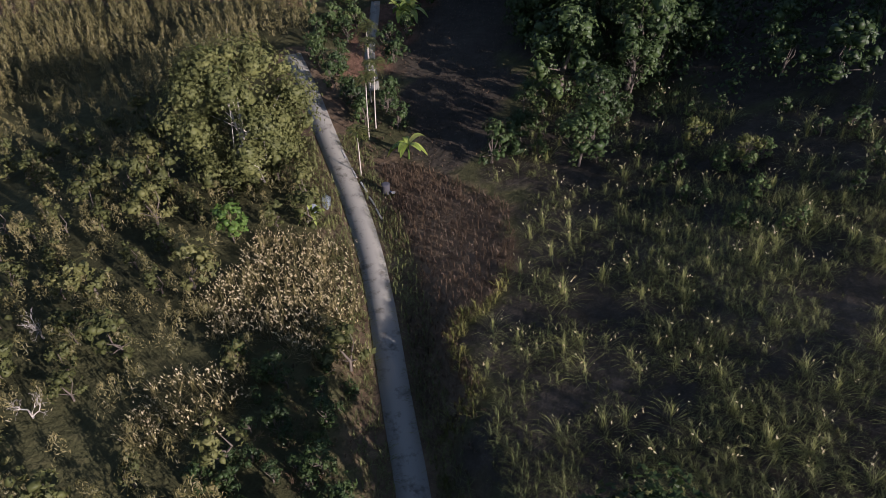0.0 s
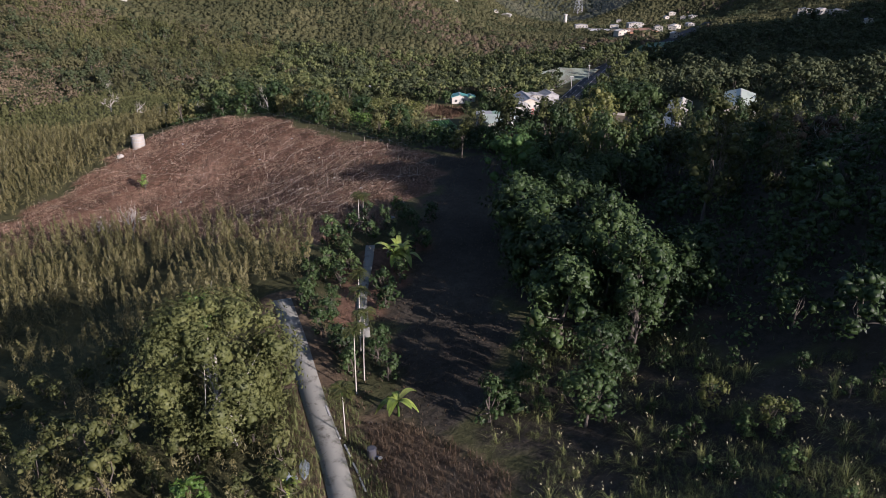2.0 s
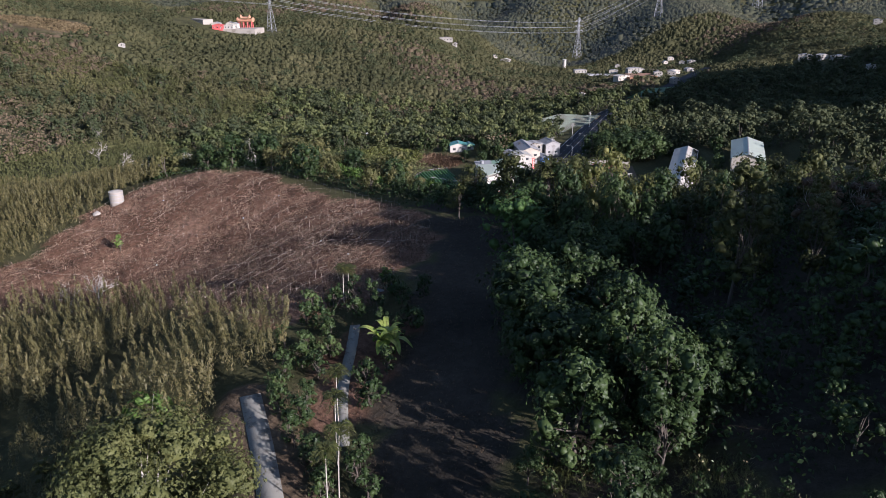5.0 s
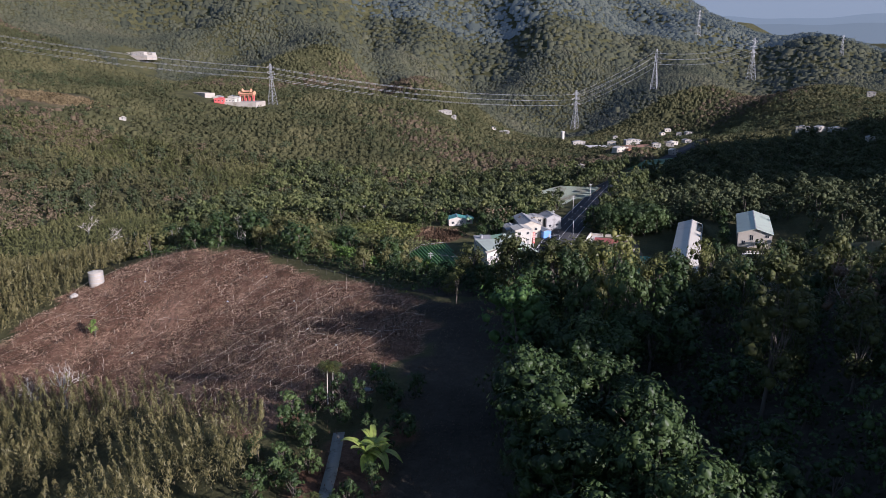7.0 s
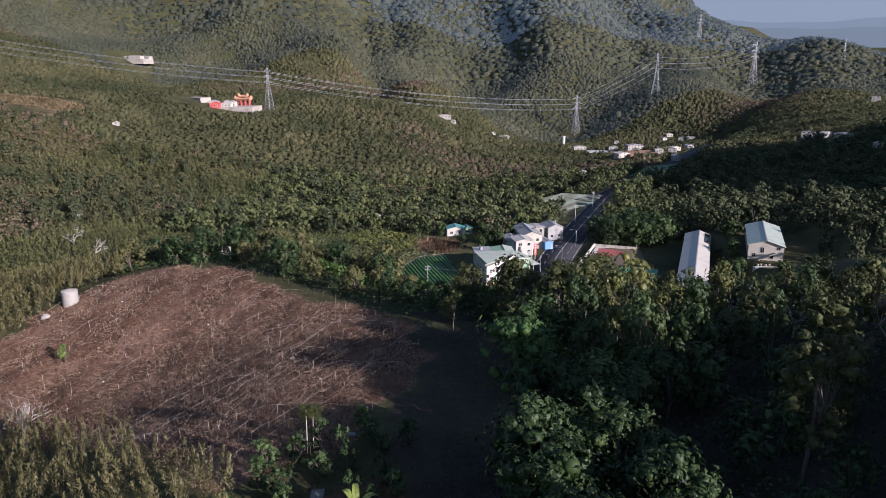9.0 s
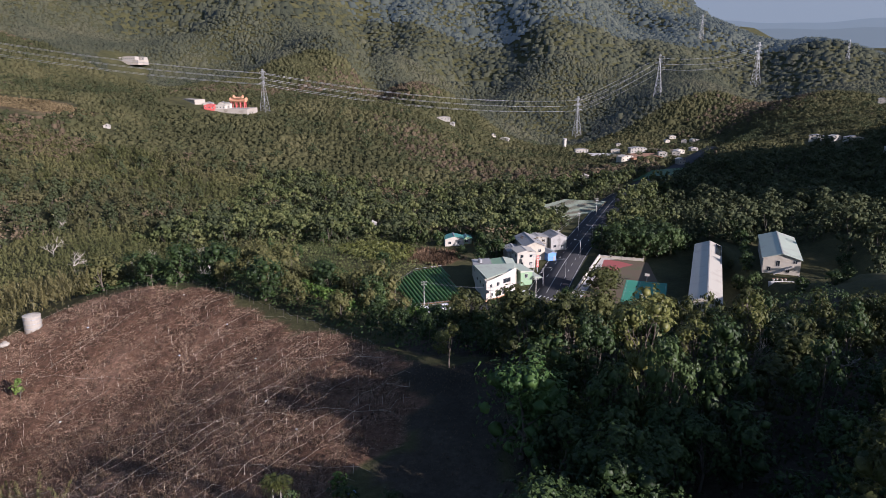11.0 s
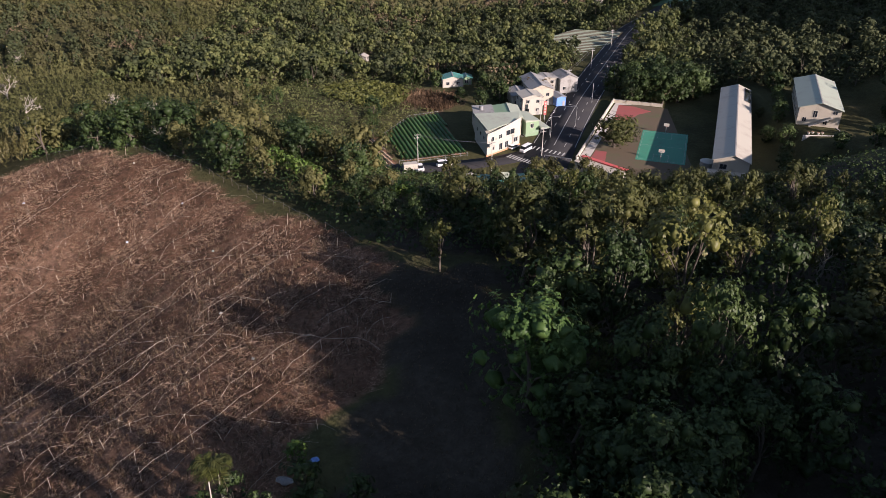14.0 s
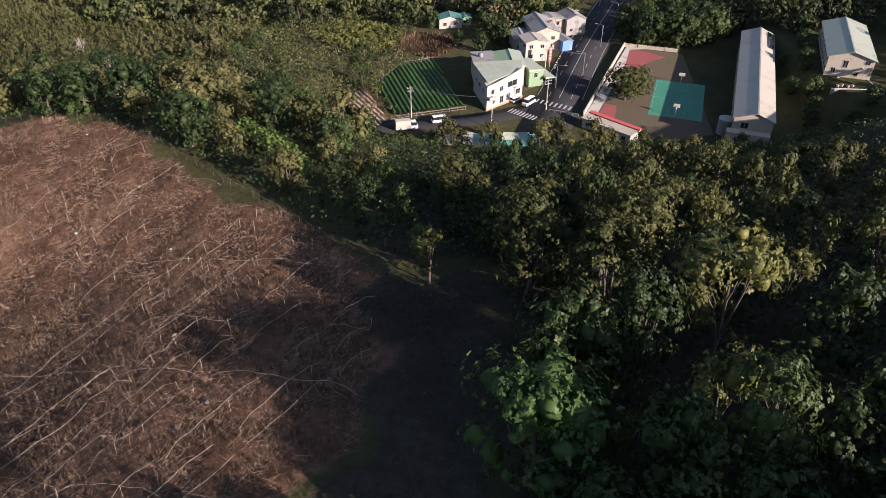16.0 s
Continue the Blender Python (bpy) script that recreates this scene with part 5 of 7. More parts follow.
# dark sheet laid on the right slope where a shadow falls
part("skylight", boxes((2.9, 5.3, 22, 39, -0.05, 0.06)), M_GLASS, hall, "dark panel in place of a shadow on the roof", Matrix.Translation((0, 0, 8.35)) @ Matrix.Rotation(radians(22.4), 4, "Y") @ Matrix.Translation((-0.1, 0, 1.6)))
for yy in range(-38, 42, 9):
    part("downpipe", boxes((-5.35, -5.22, yy, yy + 0.12, 0, 7.4)), M_STEEL, hall)


def cylinder_bm(r, z0, z1, sides=20, r1=None):
    bm = bmesh.new()
    bmesh.ops.create_cone(bm, cap_ends=True, segments=sides, radius1=r, radius2=r if r1 is None else r1, depth=z1 - z0, matrix=Matrix.Translation((0, 0, (z0 + z1) / 2)))
    return bm


tank = thing("water_tank", base_at(90.4, 297.5, 0, -11.0), "round pale steel water tank beside the school hall", "tank")
part("shell", cylinder_bm(2.3, -0.3, 4.6, 24), M_STEEL, tank)
part("lid", cylinder_bm(2.36, 4.6, 4.95, 24, 0.5), M_ROOF_CREAM, tank, "shallow pale cone lid")

# school house on its terrace
school = thing("school_house", base_at(142.8, 340.4, -21.5, -3.8), "cream school house with a pale green gabled metal roof", "building")
part("wall", gable_walls(13.2, 38, 6.2, 2.0), M_CREAM, school)
gable(school, 13.2, 38, 6.2, 2.0, M_ROOF_PALE, 0.6)
for zz in (1.7, 4.6):
    row_of(school, 13.2, 38, "left", 8, zz, 1.8, 1.5)
    row_of(school, 13.2, 38, "right", 8, zz, 1.8, 1.5)
for xx, zz, ww, hh in ((-1.4, 4.2, 1.3, 2.2), (4.6, 5.2, 1.4, 1.0), (-4.4, 2.0, 1.2, 1.4), (2.2, 1.6, 1.2, 1.4)):
    window_on(school, xx, -19, zz, 0, ww, hh)
for i in range(12):
    part("step", boxes((-2.6 + i * 0.55, -2.0 + i * 0.55, -20.4, -19.05, 0.05 + i * 0.3, 0.37 + i * 0.3)), M_CONCRETE, school, "dark outside step on the end wall")
wall_t = thing("terrace_wall", base_at(134, 313, -4, -4.5), "low concrete terrace parapet with white pots along it", "wall")
part("parapet", boxes((-7, 7, -0.15, 0.15, -3.0, 0.9), (6.85, 7.15, -0.15, 18, -3.0, 0.9), bevel=0.03), M_CONCRETE, wall_t)
for i in range(4):
    pot = thing("flower_pot", base_at(129.5 + i * 1.5, 315.0 + 0.5 * math.sin(i * 2), 0, float(ground_z(131, 315))), "white round flower pot on the terrace", "pot", "terrace pots")
    part("bowl", cylinder_bm(0.35, -0.05, 0.7, 14, 0.5), M_WHITE, pot)
    part("soil", cylinder_bm(0.44, 0.62, 0.72, 14), M_SOIL, pot)

# corner house: irregular plan, mono-pitch roofs, curved parapet
corner = thing("corner_house", base_at(21.6, 312.6, 0, -11.0), "white three-storey corner house with pale green metal roofs", "house")
plan_a = [(0, 0), (12.0, 11.4), (12.2, 19.6), (-3.4, 16.6)]
part("wall", prism(bmesh.new(), plan_a, -1, [7.6, 7.8, 8.6, 8.8]), M_WHITE, corner)
part("roof", prism(bmesh.new(), [(0.2, 0.6), (11.4, 12.0), (12.4, 20.0), (-3.9, 16.9)], 8.75, [8.3 + 0.62, 8.3 + 0.7, 9.25, 9.45]), M_ROOF_PALE, corner, "pale green sloping metal roof")
bm = bmesh.new()
for i in range(8):
    u0, u1 = i / 8, (i + 1) / 8
    a, b = Vector((0, 0)).lerp(Vector((12.0, 11.4)), u0), Vector((0, 0)).lerp(Vector((12.0, 11.4)), u1)
    t0 = 8.0 + 2.0 * u0 ** 1.6
    t1 = 8.0 + 2.0 * u1 ** 1.6
    nx, ny = 0.12 * 0.69, -0.12 * 0.72
    prism(bm, [(a.x + nx, a.y + ny), (b.x + nx, b.y + ny), (b.x - nx, b.y - ny), (a.x - nx, a.y - ny)], 7.5, [t0, t1, t1, t0])
bmesh.ops.remove_doubles(bm, verts=bm.verts, dist=0.005)
part("parapet", bm, M_WHITE, corner, "white parapet that rises in a curve")
ang = math.atan2(11.4, 12.0)
for k, (u, zz, ww, hh) in enumerate(((2.6, 5.6, 1.3, 1.4), (6.5, 5.6, 1.5, 1.4), (11.5, 6.0, 4.2, 1.7), (3.0, 2.2, 1.2, 1.2), (14.4, 2.6, 2.0, 1.6), (6.8, 2.0, 1.6, 2.2), (9.8, 2.0, 1.6, 2.2))):
    window_on(corner, u * math.cos(ang), u * math.sin(ang), zz, ang, ww, hh)
part("balcony", boxes((-0.2, 2.6, -1.5, 0.0, 3.7, 3.9), (-0.2, 2.6, -1.5, -1.4, 3.9, 4.8), (-0.2, -0.1, -1.5, 0, 3.9, 4.8)), M_WHITE, corner, m=Matrix.Rotation(ang, 4, "Z"))
for k in range(3):
    window_on(corner, -0.85 - 0.9 * k, 4.2 + 4.4 * k, 5.2, math.atan2(16.6, -3.4) + math.pi, 1.4, 1.2)
part("plinth", prism(bmesh.new(), [(-0.2, -0.3), (12.3, 11.2), (12.2, 11.8), (-0.1, 0.4)], -1, 0.5), M_ORANGE, corner, "tiled plinth")
rear = thing("rear_house", base_at(26.5, 339.8, 3, -11.0), "house with grey and green sheet roofs behind the corner house", "house")
part("wall", boxes((-8.2, 8.2, -7.0, 7.0, -1, 6.6), bevel=0.05), M_CREAM, rear)
part("roof", prism(bmesh.new(), [(-8.6, -7.3), (-1.0, -7.3), (-1.0, 7.4), (-8.6, 7.4)], 6.62, [6.9, 7.2, 7.2, 6.9]), M_ROOF_GREY, rear, "grey sheet roof")
part("roof", prism(bmesh.new(), [(-0.96, -7.3), (4.4, -7.3), (4.4, 7.4), (-0.96, 7.4)], 6.62, [6.9, 7.6, 7.6, 6.9]), M_ROOF_GREEN, rear, "green sheet roof")
part("roof", prism(bmesh.new(), [(4.44, -7.3), (8.8, -7.3), (8.8, 7.4), (4.44, 7.4)], 6.62, [7.9, 6.9, 6.9, 7.9]), M_ROOF_PALE, rear, "pale green sheet roof")
part("water_barrel", cylinder_bm(0.8, 7.0, 8.5, 14), M_STEEL, rear, m=Matrix.Translation((-5.5, 2, 0)))
row_of(rear, 16.4, 14, "left", 4, 4.8)
row_of(rear, 16.4, 14, "right", 3, 4.8)
shop = thing("shop_annex", base_at(37.2, 338.0, 20, -11.0), "low green sheet-metal shop annex with a pale awning", "shop")
part("wall", boxes((-2.6, 2.6, -5.5, 5.5, -1, 5.4), bevel=0.04), M_ROOF_GREEN, shop)
part("roof", prism(bmesh.new(), [(-2.9, -5.8), (2.9, -5.8), (2.9, 5.8), (-2.9, 5.8)], 5.4, [6.2, 5.6, 5.6, 6.2]), M_ROOF_PALE, shop)
part("awning", prism(bmesh.new(), [(2.6, -7.5), (6.4, -7.5), (6.4, 4.5), (2.6, 4.5)], 2.9, [3.6, 3.0, 3.0, 3.6]), M_ROOF_PALE, shop, "pale sloping awning")
for yy in (-7.2, -1.5, 4.2):
    part("awning_post", boxes((6.2, 6.3, yy, yy + 0.1, -0.5, 2.95)), M_STEEL, shop)
window_on(shop, -0.2, -5.5, 3.9, 0, 1.2, 1.5)
plain_house((40.9, 360.5), 12, 8.2, 8.4, 7.0, 0.9, M_WHITE, M_ROOF_CREAM, "white two-storey house with a shallow cream roof", ((2.0, 5.4),), ("front", "right", "left"), z=-11.0)
plain_house((45.6, 378.5), 8, 9.6, 19.0, 6.8, 1.8, M_CREAM, M_ROOF_GREY, "grey-roofed row house behind the white house", ((1.8, 4.6),), ("front", "right", "left"), z=-11.3)
plain_house((50.8, 391.0), 10, 9.0, 7.0, 6.4, 0.6, M_FAR_WALL, M_ROOF_GREY, "weathered flat-topped house at the roadside", ((1.8, 4.8),), ("front", "right"), z=-11.6)
plain_house((59.6, 392.5), 15, 8.0, 10.0, 6.4, 1.6, M_ROOF_GREY, M_ROOF_GREY, "dark grey house close to the road", ((2.2,),), ("front", "right"), z=-11.6)
plain_house((37.5, 372.5), 5, 6.5, 12.0, 4.4, 0.8, M_CREAM, M_ROOF_GREY, "low cream outbuilding with a grey roof", ((1.8,),), ("front",), z=-11.0)
plain_house((53.5, 371.5), 18, 4.0, 8.0, 3.6, 0.5, M_BLUE, M_STEEL, "roadside stall with blue sheet walls", ((1.8,),), ("right",), z=-11.0, name="stall", category="stall")
sign = thing("signboard", base_at(45.8, 350.3, 15, -11.0), "tall red upright signboard on a post", "sign")
part("board", boxes((-0.55, 0.55, -0.15, 0.15, 2.2, 7.4), bevel=0.03), M_RED, sign)
part("post", boxes((-0.12, 0.12, -0.1, 0.1, -0.5, 2.2)), M_STEEL, sign)
for i in range(4):
    part("character_bar", boxes((-0.32, 0.32, -0.19, -0.15, 3.0 + i * 1.1, 3.65 + i * 1.1)), M_WHITE, sign, "plain white bar")
# teal-roofed house below the crossing
teal = thing("teal_house", base_at(25.3, 283.5, 4, -11.2), "house with a teal hipped metal roof and a raised pale lantern", "house")
part("wall", boxes((-8.0, 8.0, -6.2, 6.2, -2.5, 3.4), bevel=0.05), M_CREAM, teal)
bm = bmesh.new()
lo = [bm.verts.new(c) for c in ((-9, -7.2, 3.3), (9, -7.2, 3.3), (9, 7.2, 3.3), (-9, 7.2, 3.3))]
hi = [bm.verts.new(c) for c in ((-3.0, -1.8, 5.6), (3.0, -1.8, 5.6), (3.0, 1.8, 5.6), (-3.0, 1.8, 5.6))]
for i in range(4):
    bm.faces.new((lo[i], lo[(i + 1) % 4], hi[(i + 1) % 4], hi[i]))
bm.faces.new(lo[::-1])
bm.faces.new(hi)
part("roof", bm, M_ROOF_TEAL, teal, "teal hipped metal roof")
bm = bmesh.new()
lo = [bm.verts.new(c) for c in ((-3.4, -2.2, 5.7), (3.4, -2.2, 5.7), (3.4, 2.2, 5.7), (-3.4, 2.2, 5.7))]
tp = [bm.verts.new(c) for c in ((-1.2, 0, 7.0), (1.2, 0, 7.0))]
bm.faces.new(lo[::-1])
for f in ((lo[0], lo[1], tp[1], tp[0]), (lo[1], lo[2], tp[1]), (lo[2], lo[3], tp[0], tp[1]), (lo[3], lo[0], tp[0])):
    bm.faces.new(f)
part("lantern", bm, M_ROOF_PALE, teal, "pale raised roof lantern")
row_of(teal, 16, 12.4, "front", 4, 1.6)
plain_house((13.0, 287.0), -8, 8.0, 7.0, 3.0, 0.9, M_CREAM, M_ROOF_GREY, "small grey-roofed shed beside the side road", ((1.6,),), ("front",), z=-11.0, name="shed", category="shed")
plain_house((11.0, 395.0), 5, 9.0, 7.0, 3.6, 1.2, M_WHITE, M_ROOF_TEAL, "white house with a teal roof among the gardens", ((1.7,),), ("front", "right"))
plain_house((17.0, 398.0), 5, 5.0, 5.0, 3.0, 0.8, M_ROOF_GREEN, M_ROOF_TEAL, "teal-roofed hut beside the white house", ((1.5,),), ("front",), name="hut", category="hut")

# school yard
yard = part("court_yard", prism(bmesh.new(), SCHOOL_YARD, -11.4, -10.96), M_EARTH, None)
tagged(yard, "trodden earth of the school yard", "yard", kind="structure")


def court_frame():
    return pose(83.6, 322.0, -10.96, 0, 0, -19.0)


def flat(name, m, x0, x1, y0, y1, z0, z1, mat, label, category):
    bm = boxes((x0, x1, y0, y1, z0, z1))
    ob = part(name, bm, mat, None, m=m)
    return tagged(ob, label, category, kind="structure")


court = flat("sports_court", court_frame(), -8, 8, -15.2, 15.2, -0.2, 0.02, M_COURT, "green painted basketball court", "court")
for x0, x1, y0, y1 in ((-7.5, 7.5, -14, -13.93), (-7.5, 7.5, 13.93, 14), (-7.5, -7.43, -14, 14), (7.43, 7.5, -14, 14), (-7.5, 7.5, -0.04, 0.04), (-2.45, -2.38, 8.2, 14), (2.38, 2.45, 8.2, 14), (-2.45, 2.45, 8.13, 8.2), (-2.45, -2.38, -14, -8.2), (2.38, 2.45, -14, -8.2), (-2.45, 2.45, -8.2, -8.13)):
    part("court_line", boxes((x0, x1, y0, y1, 0.02, 0.027)), M_PAINT, court)
flat("running_strip", pose(0, 0, 0), 0, 0.001, 0, 0.001, -11.3, -11.2, M_COURT_RED, "faded red painted ground", "court").data.clear_geometry()
strip = bpy.data.objects["running_strip"]
bm = bmesh.new()
prism(bm, [(72.2, 355), (77.2, 369.5), (84.5, 366.5), (89.5, 360.5), (84, 357), (78, 350.5), (74.5, 345)], -11.2, -10.93)
prism(bm, [(54.5, 307), (59.5, 318.5), (63, 317), (59.5, 304)], -11.2, -10.93)
bm.to_mesh(strip.data)
bm.free()
for s in (-1, 1):
    hoop = thing("basketball_hoop", court_frame() @ pose(0, s * 13.6, 0, 0, 0, 0 if s > 0 else 180), "basketball hoop with a white board on a bent steel post", "hoop", "court hoops")
    v, f = tube([(0, 0.9, 0), (0, 0.9, 2.6), (0, 0.3, 3.2), (0, 0.0, 3.25)], [0.09, 0.09, 0.08, 0.07], 8)
    put_mesh("post", np_mesh("post", v, f, True), M_STEEL, hoop)
    part("backboard", boxes((-0.95, 0.95, -0.06, 0.0, 2.8, 3.95), bevel=0.02), M_WHITE, hoop)
    v, f = tube([(0.23 * math.cos(a), -0.35 + 0.23 * math.sin(a), 3.05) for a in np.linspace(0, 6.2832, 13)], [0.03] * 13, 5)
    put_mesh("rim", np_mesh("rim", v, f), M_RED, hoop, "red steel rim")


def wall_run(name, a, b, z, h, mat, label, thick=0.22, cap=None):
    (ax, ay), (bx, by) = a, b
    ln = math.hypot(bx - ax, by - ay)
    ob = thing(name, pose(ax, ay, z, 0, 0, math.degrees(math.atan2(by - ay, bx - ax))), label, "wall")
    part("panel", boxes((0, ln, -thick / 2, thick / 2, -1, h), bevel=0.02), mat, ob)
    part("coping", boxes((-0.05, ln + 0.05, -thick / 2 - 0.06, thick / 2 + 0.06, h, h + 0.1)), cap or M_CONCRETE, ob)
    for i in range(int(ln / 5) + 1):
        part("pier", boxes((i * 5 - 0.2, i * 5 + 0.2, -thick / 2 - 0.1, thick / 2 + 0.1, -1, h + 0.25)), mat, ob)
    return ob


wall_run("yard_wall", (51.2, 309.0), (77.2, 372.6), -11, 1.6, M_WHITE, "white wall between the school yard and the road")
wall_run("yard_wall", (77.4, 372.6), (95.5, 366.0), -11, 1.2, M_CREAM, "cream wall at the end of the school yard")
flat("pavement", pose(0, 0, 0), 0, 0.001, 0, 0.001, -11, -10.9, M_CONCRETE, "pale concrete strip along the yard wall", "pavement").data.clear_geometry()
bm = prism(bmesh.new(), [(51.6, 309.2), (54.6, 308.0), (73.4, 353), (78.5, 369), (84, 369.5), (78, 372.0)], -11.3, -10.92)
bm.to_mesh(bpy.data.objects["pavement"].data)
bm.free()
gate = thing("gatehouse", base_at(56.6, 296.9, -46, -11.0), "low white gatehouse with a red roof edge", "building")
part("wall", boxes((-8.3, 8.3, -2.2, 2.2, -2, 2.9), bevel=0.04), M_WHITE, gate)
part("roof", prism(bmesh.new(), [(-8.6, -2.5), (8.6, -2.5), (8.6, 2.6), (-8.6, 2.6)], 2.9, [3.05, 3.05, 3.5, 3.5]), M_CREAM, gate)
part("roof_edge", boxes((-8.65, 8.65, 1.2, 2.75, 3.3, 3.75)), M_RED, gate, "red painted roof edge")
row_of(gate, 16.6, 4.4, "front", 4, 1.5)
_w, _c = tree_parts(61, 5.4, 3.6, 4.6, 6500, 0.45, M_LEAF_OLIVE, M_BARK, 22, 0.3, 0.45, 0.6)
make_tree("yard_tree", (_w, _c), (66.4, 321.5), 0.3, (1.6, 1.25), "broad dark tree in the school yard", "tree")
for x, y in ((84, 372.5), (90, 374), (97, 371), (103, 372), (87, 380), (95, 381), (102, 379), (80, 384), (88, 390), (98, 390), (108, 384), (110, 376)):
    plant(BROAD_DARK, "tree", (x, y), 1.6, "dark green tree behind the school yard", "trees behind the yard")

for x, y, s in ((116, 300, 0.9), (120, 308, 1.0), (113, 291, 0.8), (124, 318, 1.0), (121, 326, 0.8), (127, 333, 1.0), (131, 342, 0.8), (125, 344, 0.7), (134, 352, 0.9), (138, 366, 1.0), (128, 298, 0.9), (134, 303, 0.8), (122, 288, 1.0), (107, 285, 0.6), (98, 281, 0.5), (88, 283, 0.5), (142, 298, 1.0), (150, 306, 0.9), (158, 316, 1.0), (164, 330, 1.0), (120, 382, 1.1), (130, 384, 1.0), (142, 385, 1.1)):
    plant(BROAD_DARK if s > 0.75 else BROAD_OLIVE, "tree", (x, y), s * 0.85, "dark tree beside the school buildings", "trees round the school")


for x, y, s in ((38, 279, 1.3), (32.5, 270, 1.1), (67, 282, 0.8), (78, 284, 0.7), (52, 278, 0.8), (13, 276, 0.85), (46, 271, 1.1), (5, 283, 0.8), (-3, 279, 0.9), (-11, 285, 0.8), (20, 270, 0.9), (60, 276, 0.9), (73, 274, 0.9), (86, 276, 0.9), (-19, 289, 0.8), (-27, 283, 1.0), (9, 269, 0.9)):
    plant(BROAD_OLIVE, "tree", (x, y), s, "round olive-green tree beside the crossing", "trees by the crossing")
for x, y, s in ((14, 372, 0.9), (22, 366, 0.8), (30, 372, 1.0), (24, 384, 1.0), (38, 384, 0.9), (46, 396, 1.0), (34, 398, 1.1), (4, 392, 0.8), (-6, 398, 0.9), (52, 408, 1.0), (40, 412, 1.1)):
    plant(BROAD_DARK, "tree", (x, y), s, "dark leafy tree behind the roadside houses", "trees behind the houses")

# fields
def rows_field(name, outline, gap, width, high, mat, turn, label, ground_mat, part_name, z=-11.0, bumpy=True, deep=0.5):
    ob = thing(name, pose(0, 0, 0), label, "field")
    part("soil", prism(bmesh.new(), outline, z - deep, z + 0.03), ground_mat, ob)
    c, s = math.cos(turn), math.sin(turn)
    xs = [x * c + y * s for x, y in outline]
    ys = [-x * s + y * c for x, y in outline]
    rng = np.random.default_rng(len(outline) + 5)
    v0 = min(ys) + gap / 2
    while v0 < max(ys):
        u = np.arange(min(xs), max(xs), 0.7)
        keep = in_outline(u * c - v0 * s, u * s + v0 * c, outline)
        u = u[keep]
        if len(u) > 3:
            top = high * rng.uniform(0.7, 1.25, len(u)) if bumpy else np.full(len(u), high)
            vs = []
            for k, uu in enumerate(u):
                wob = width * (rng.uniform(0.8, 1.2) if bumpy else 1)
                for dv, zz in ((-wob / 2, 0), (-wob * 0.32, top[k]), (wob * 0.32, top[k]), (wob / 2, 0)):
                    vv = v0 + dv
                    vs.append((uu * c - vv * s, uu * s + vv * c, z + zz))
            i = np.arange(len(u) - 1)[:, None] * 4 + np.arange(3)[None, :]
            f = np.stack([i, i + 1, i + 5, i + 4], axis=-1).reshape(-1, 4)
            put_mesh(part_name, np_mesh(part_name, vs, f), mat, ob)
        v0 += gap
    return ob


rows_field("crop_field", GREEN_FIELD, 1.55, 0.95, 0.9, M_CROP, math.atan2(-42, 12), "green vegetable field in straight staked rows", M_SOIL, "crop_row")
rows_field("ploughed_field", BROWN_FIELD, 1.5, 0.85, 0.35, M_BED, math.atan2(-42, 22), "reddish tilled field in pale raised beds", M_SOIL, "raised_bed")
rows_field("covered_field", COVER_FIELD, 3.8, 0.7, 0.25, M_NET, math.radians(-16), "field of pale covered crop rows beside the road", M_EARTH, "covered_row", z=-14.2, bumpy=False, deep=10)
pond = part("dark_field", prism(bmesh.new(), POND_FIELD, float(ground_z(188, 640)) - 6, float(ground_z(188, 640)) + 0.4), M_CROP, None)
tagged(pond, "dark green level field beyond the covered rows", "field", kind="structure")
fence = thing("field_fence", pose(0, 0, 0), "pale post and rail fence along the side road", "fence")
for k, (a, b) in enumerate((((-7.5, 306.2), (15.2, 313.6)), ((-15.2, 331), (-6.2, 352.4)), ((-6.2, 352.4), (5, 357.4)))):
    n_ = int(math.hypot(b[0] - a[0], b[1] - a[1]) / 2.4)
    for i in range(n_ + 1):
        u = i / n_
        x, y = a[0] + (b[0] - a[0]) * u, a[1] + (b[1] - a[1]) * u
        part("post", boxes((x - 0.05, x + 0.05, y - 0.05, y + 0.05, -11.3, -9.7)), M_STEEL, fence)
    for zz in (-10.7, -9.9):
        v, f = tube([(*a, zz), (*b, zz)], [0.04, 0.04], 4)
        put_mesh("rail", np_mesh("rail", v, f), M_STEEL, fence)

# road markings and kerbs
def marking(name, off, width, dash, skip, label):
    ob = thing(name, pose(0, 0, 0), label, "road marking", kind="structure")
    run = np.concatenate([[0], np.cumsum(np.hypot(*np.diff(road_pts, axis=0).T))])
    zc = (road_rows[0][:, 2] + road_rows[1][:, 2]) / 2
    s = 40.0
    pieces = []
    while s < 330:
        u = np.linspace(s, s + dash, max(2, int(dash / 3)))
        px, py, pz = np.interp(u, run, road_pts[:, 0]), np.interp(u, run, road_pts[:, 1]), np.interp(u, run, zc) + 0.012
        nx, ny = np.interp(u, run, road_nrm[:, 0]), np.interp(u, run, road_nrm[:, 1])
        a = np.stack([px + nx * (off - width / 2), py + ny * (off - width / 2), pz], axis=1)
        b = np.stack([px + nx * (off + width / 2), py + ny * (off + width / 2), pz], axis=1)
        k = len(u)
        i = np.arange(k - 1)
        pieces.append((np.concatenate([a, b]), np.stack([i, k + i, k + i + 1, i + 1], axis=1)))
        s += dash + skip
    v, f = joined(pieces)
    put_mesh("paint", np_mesh("paint", v, f), M_PAINT, ob)
    return ob


marking("trim_edge_line", 7.2, 0.18, 12, 0.0, "white edge line of the main road")
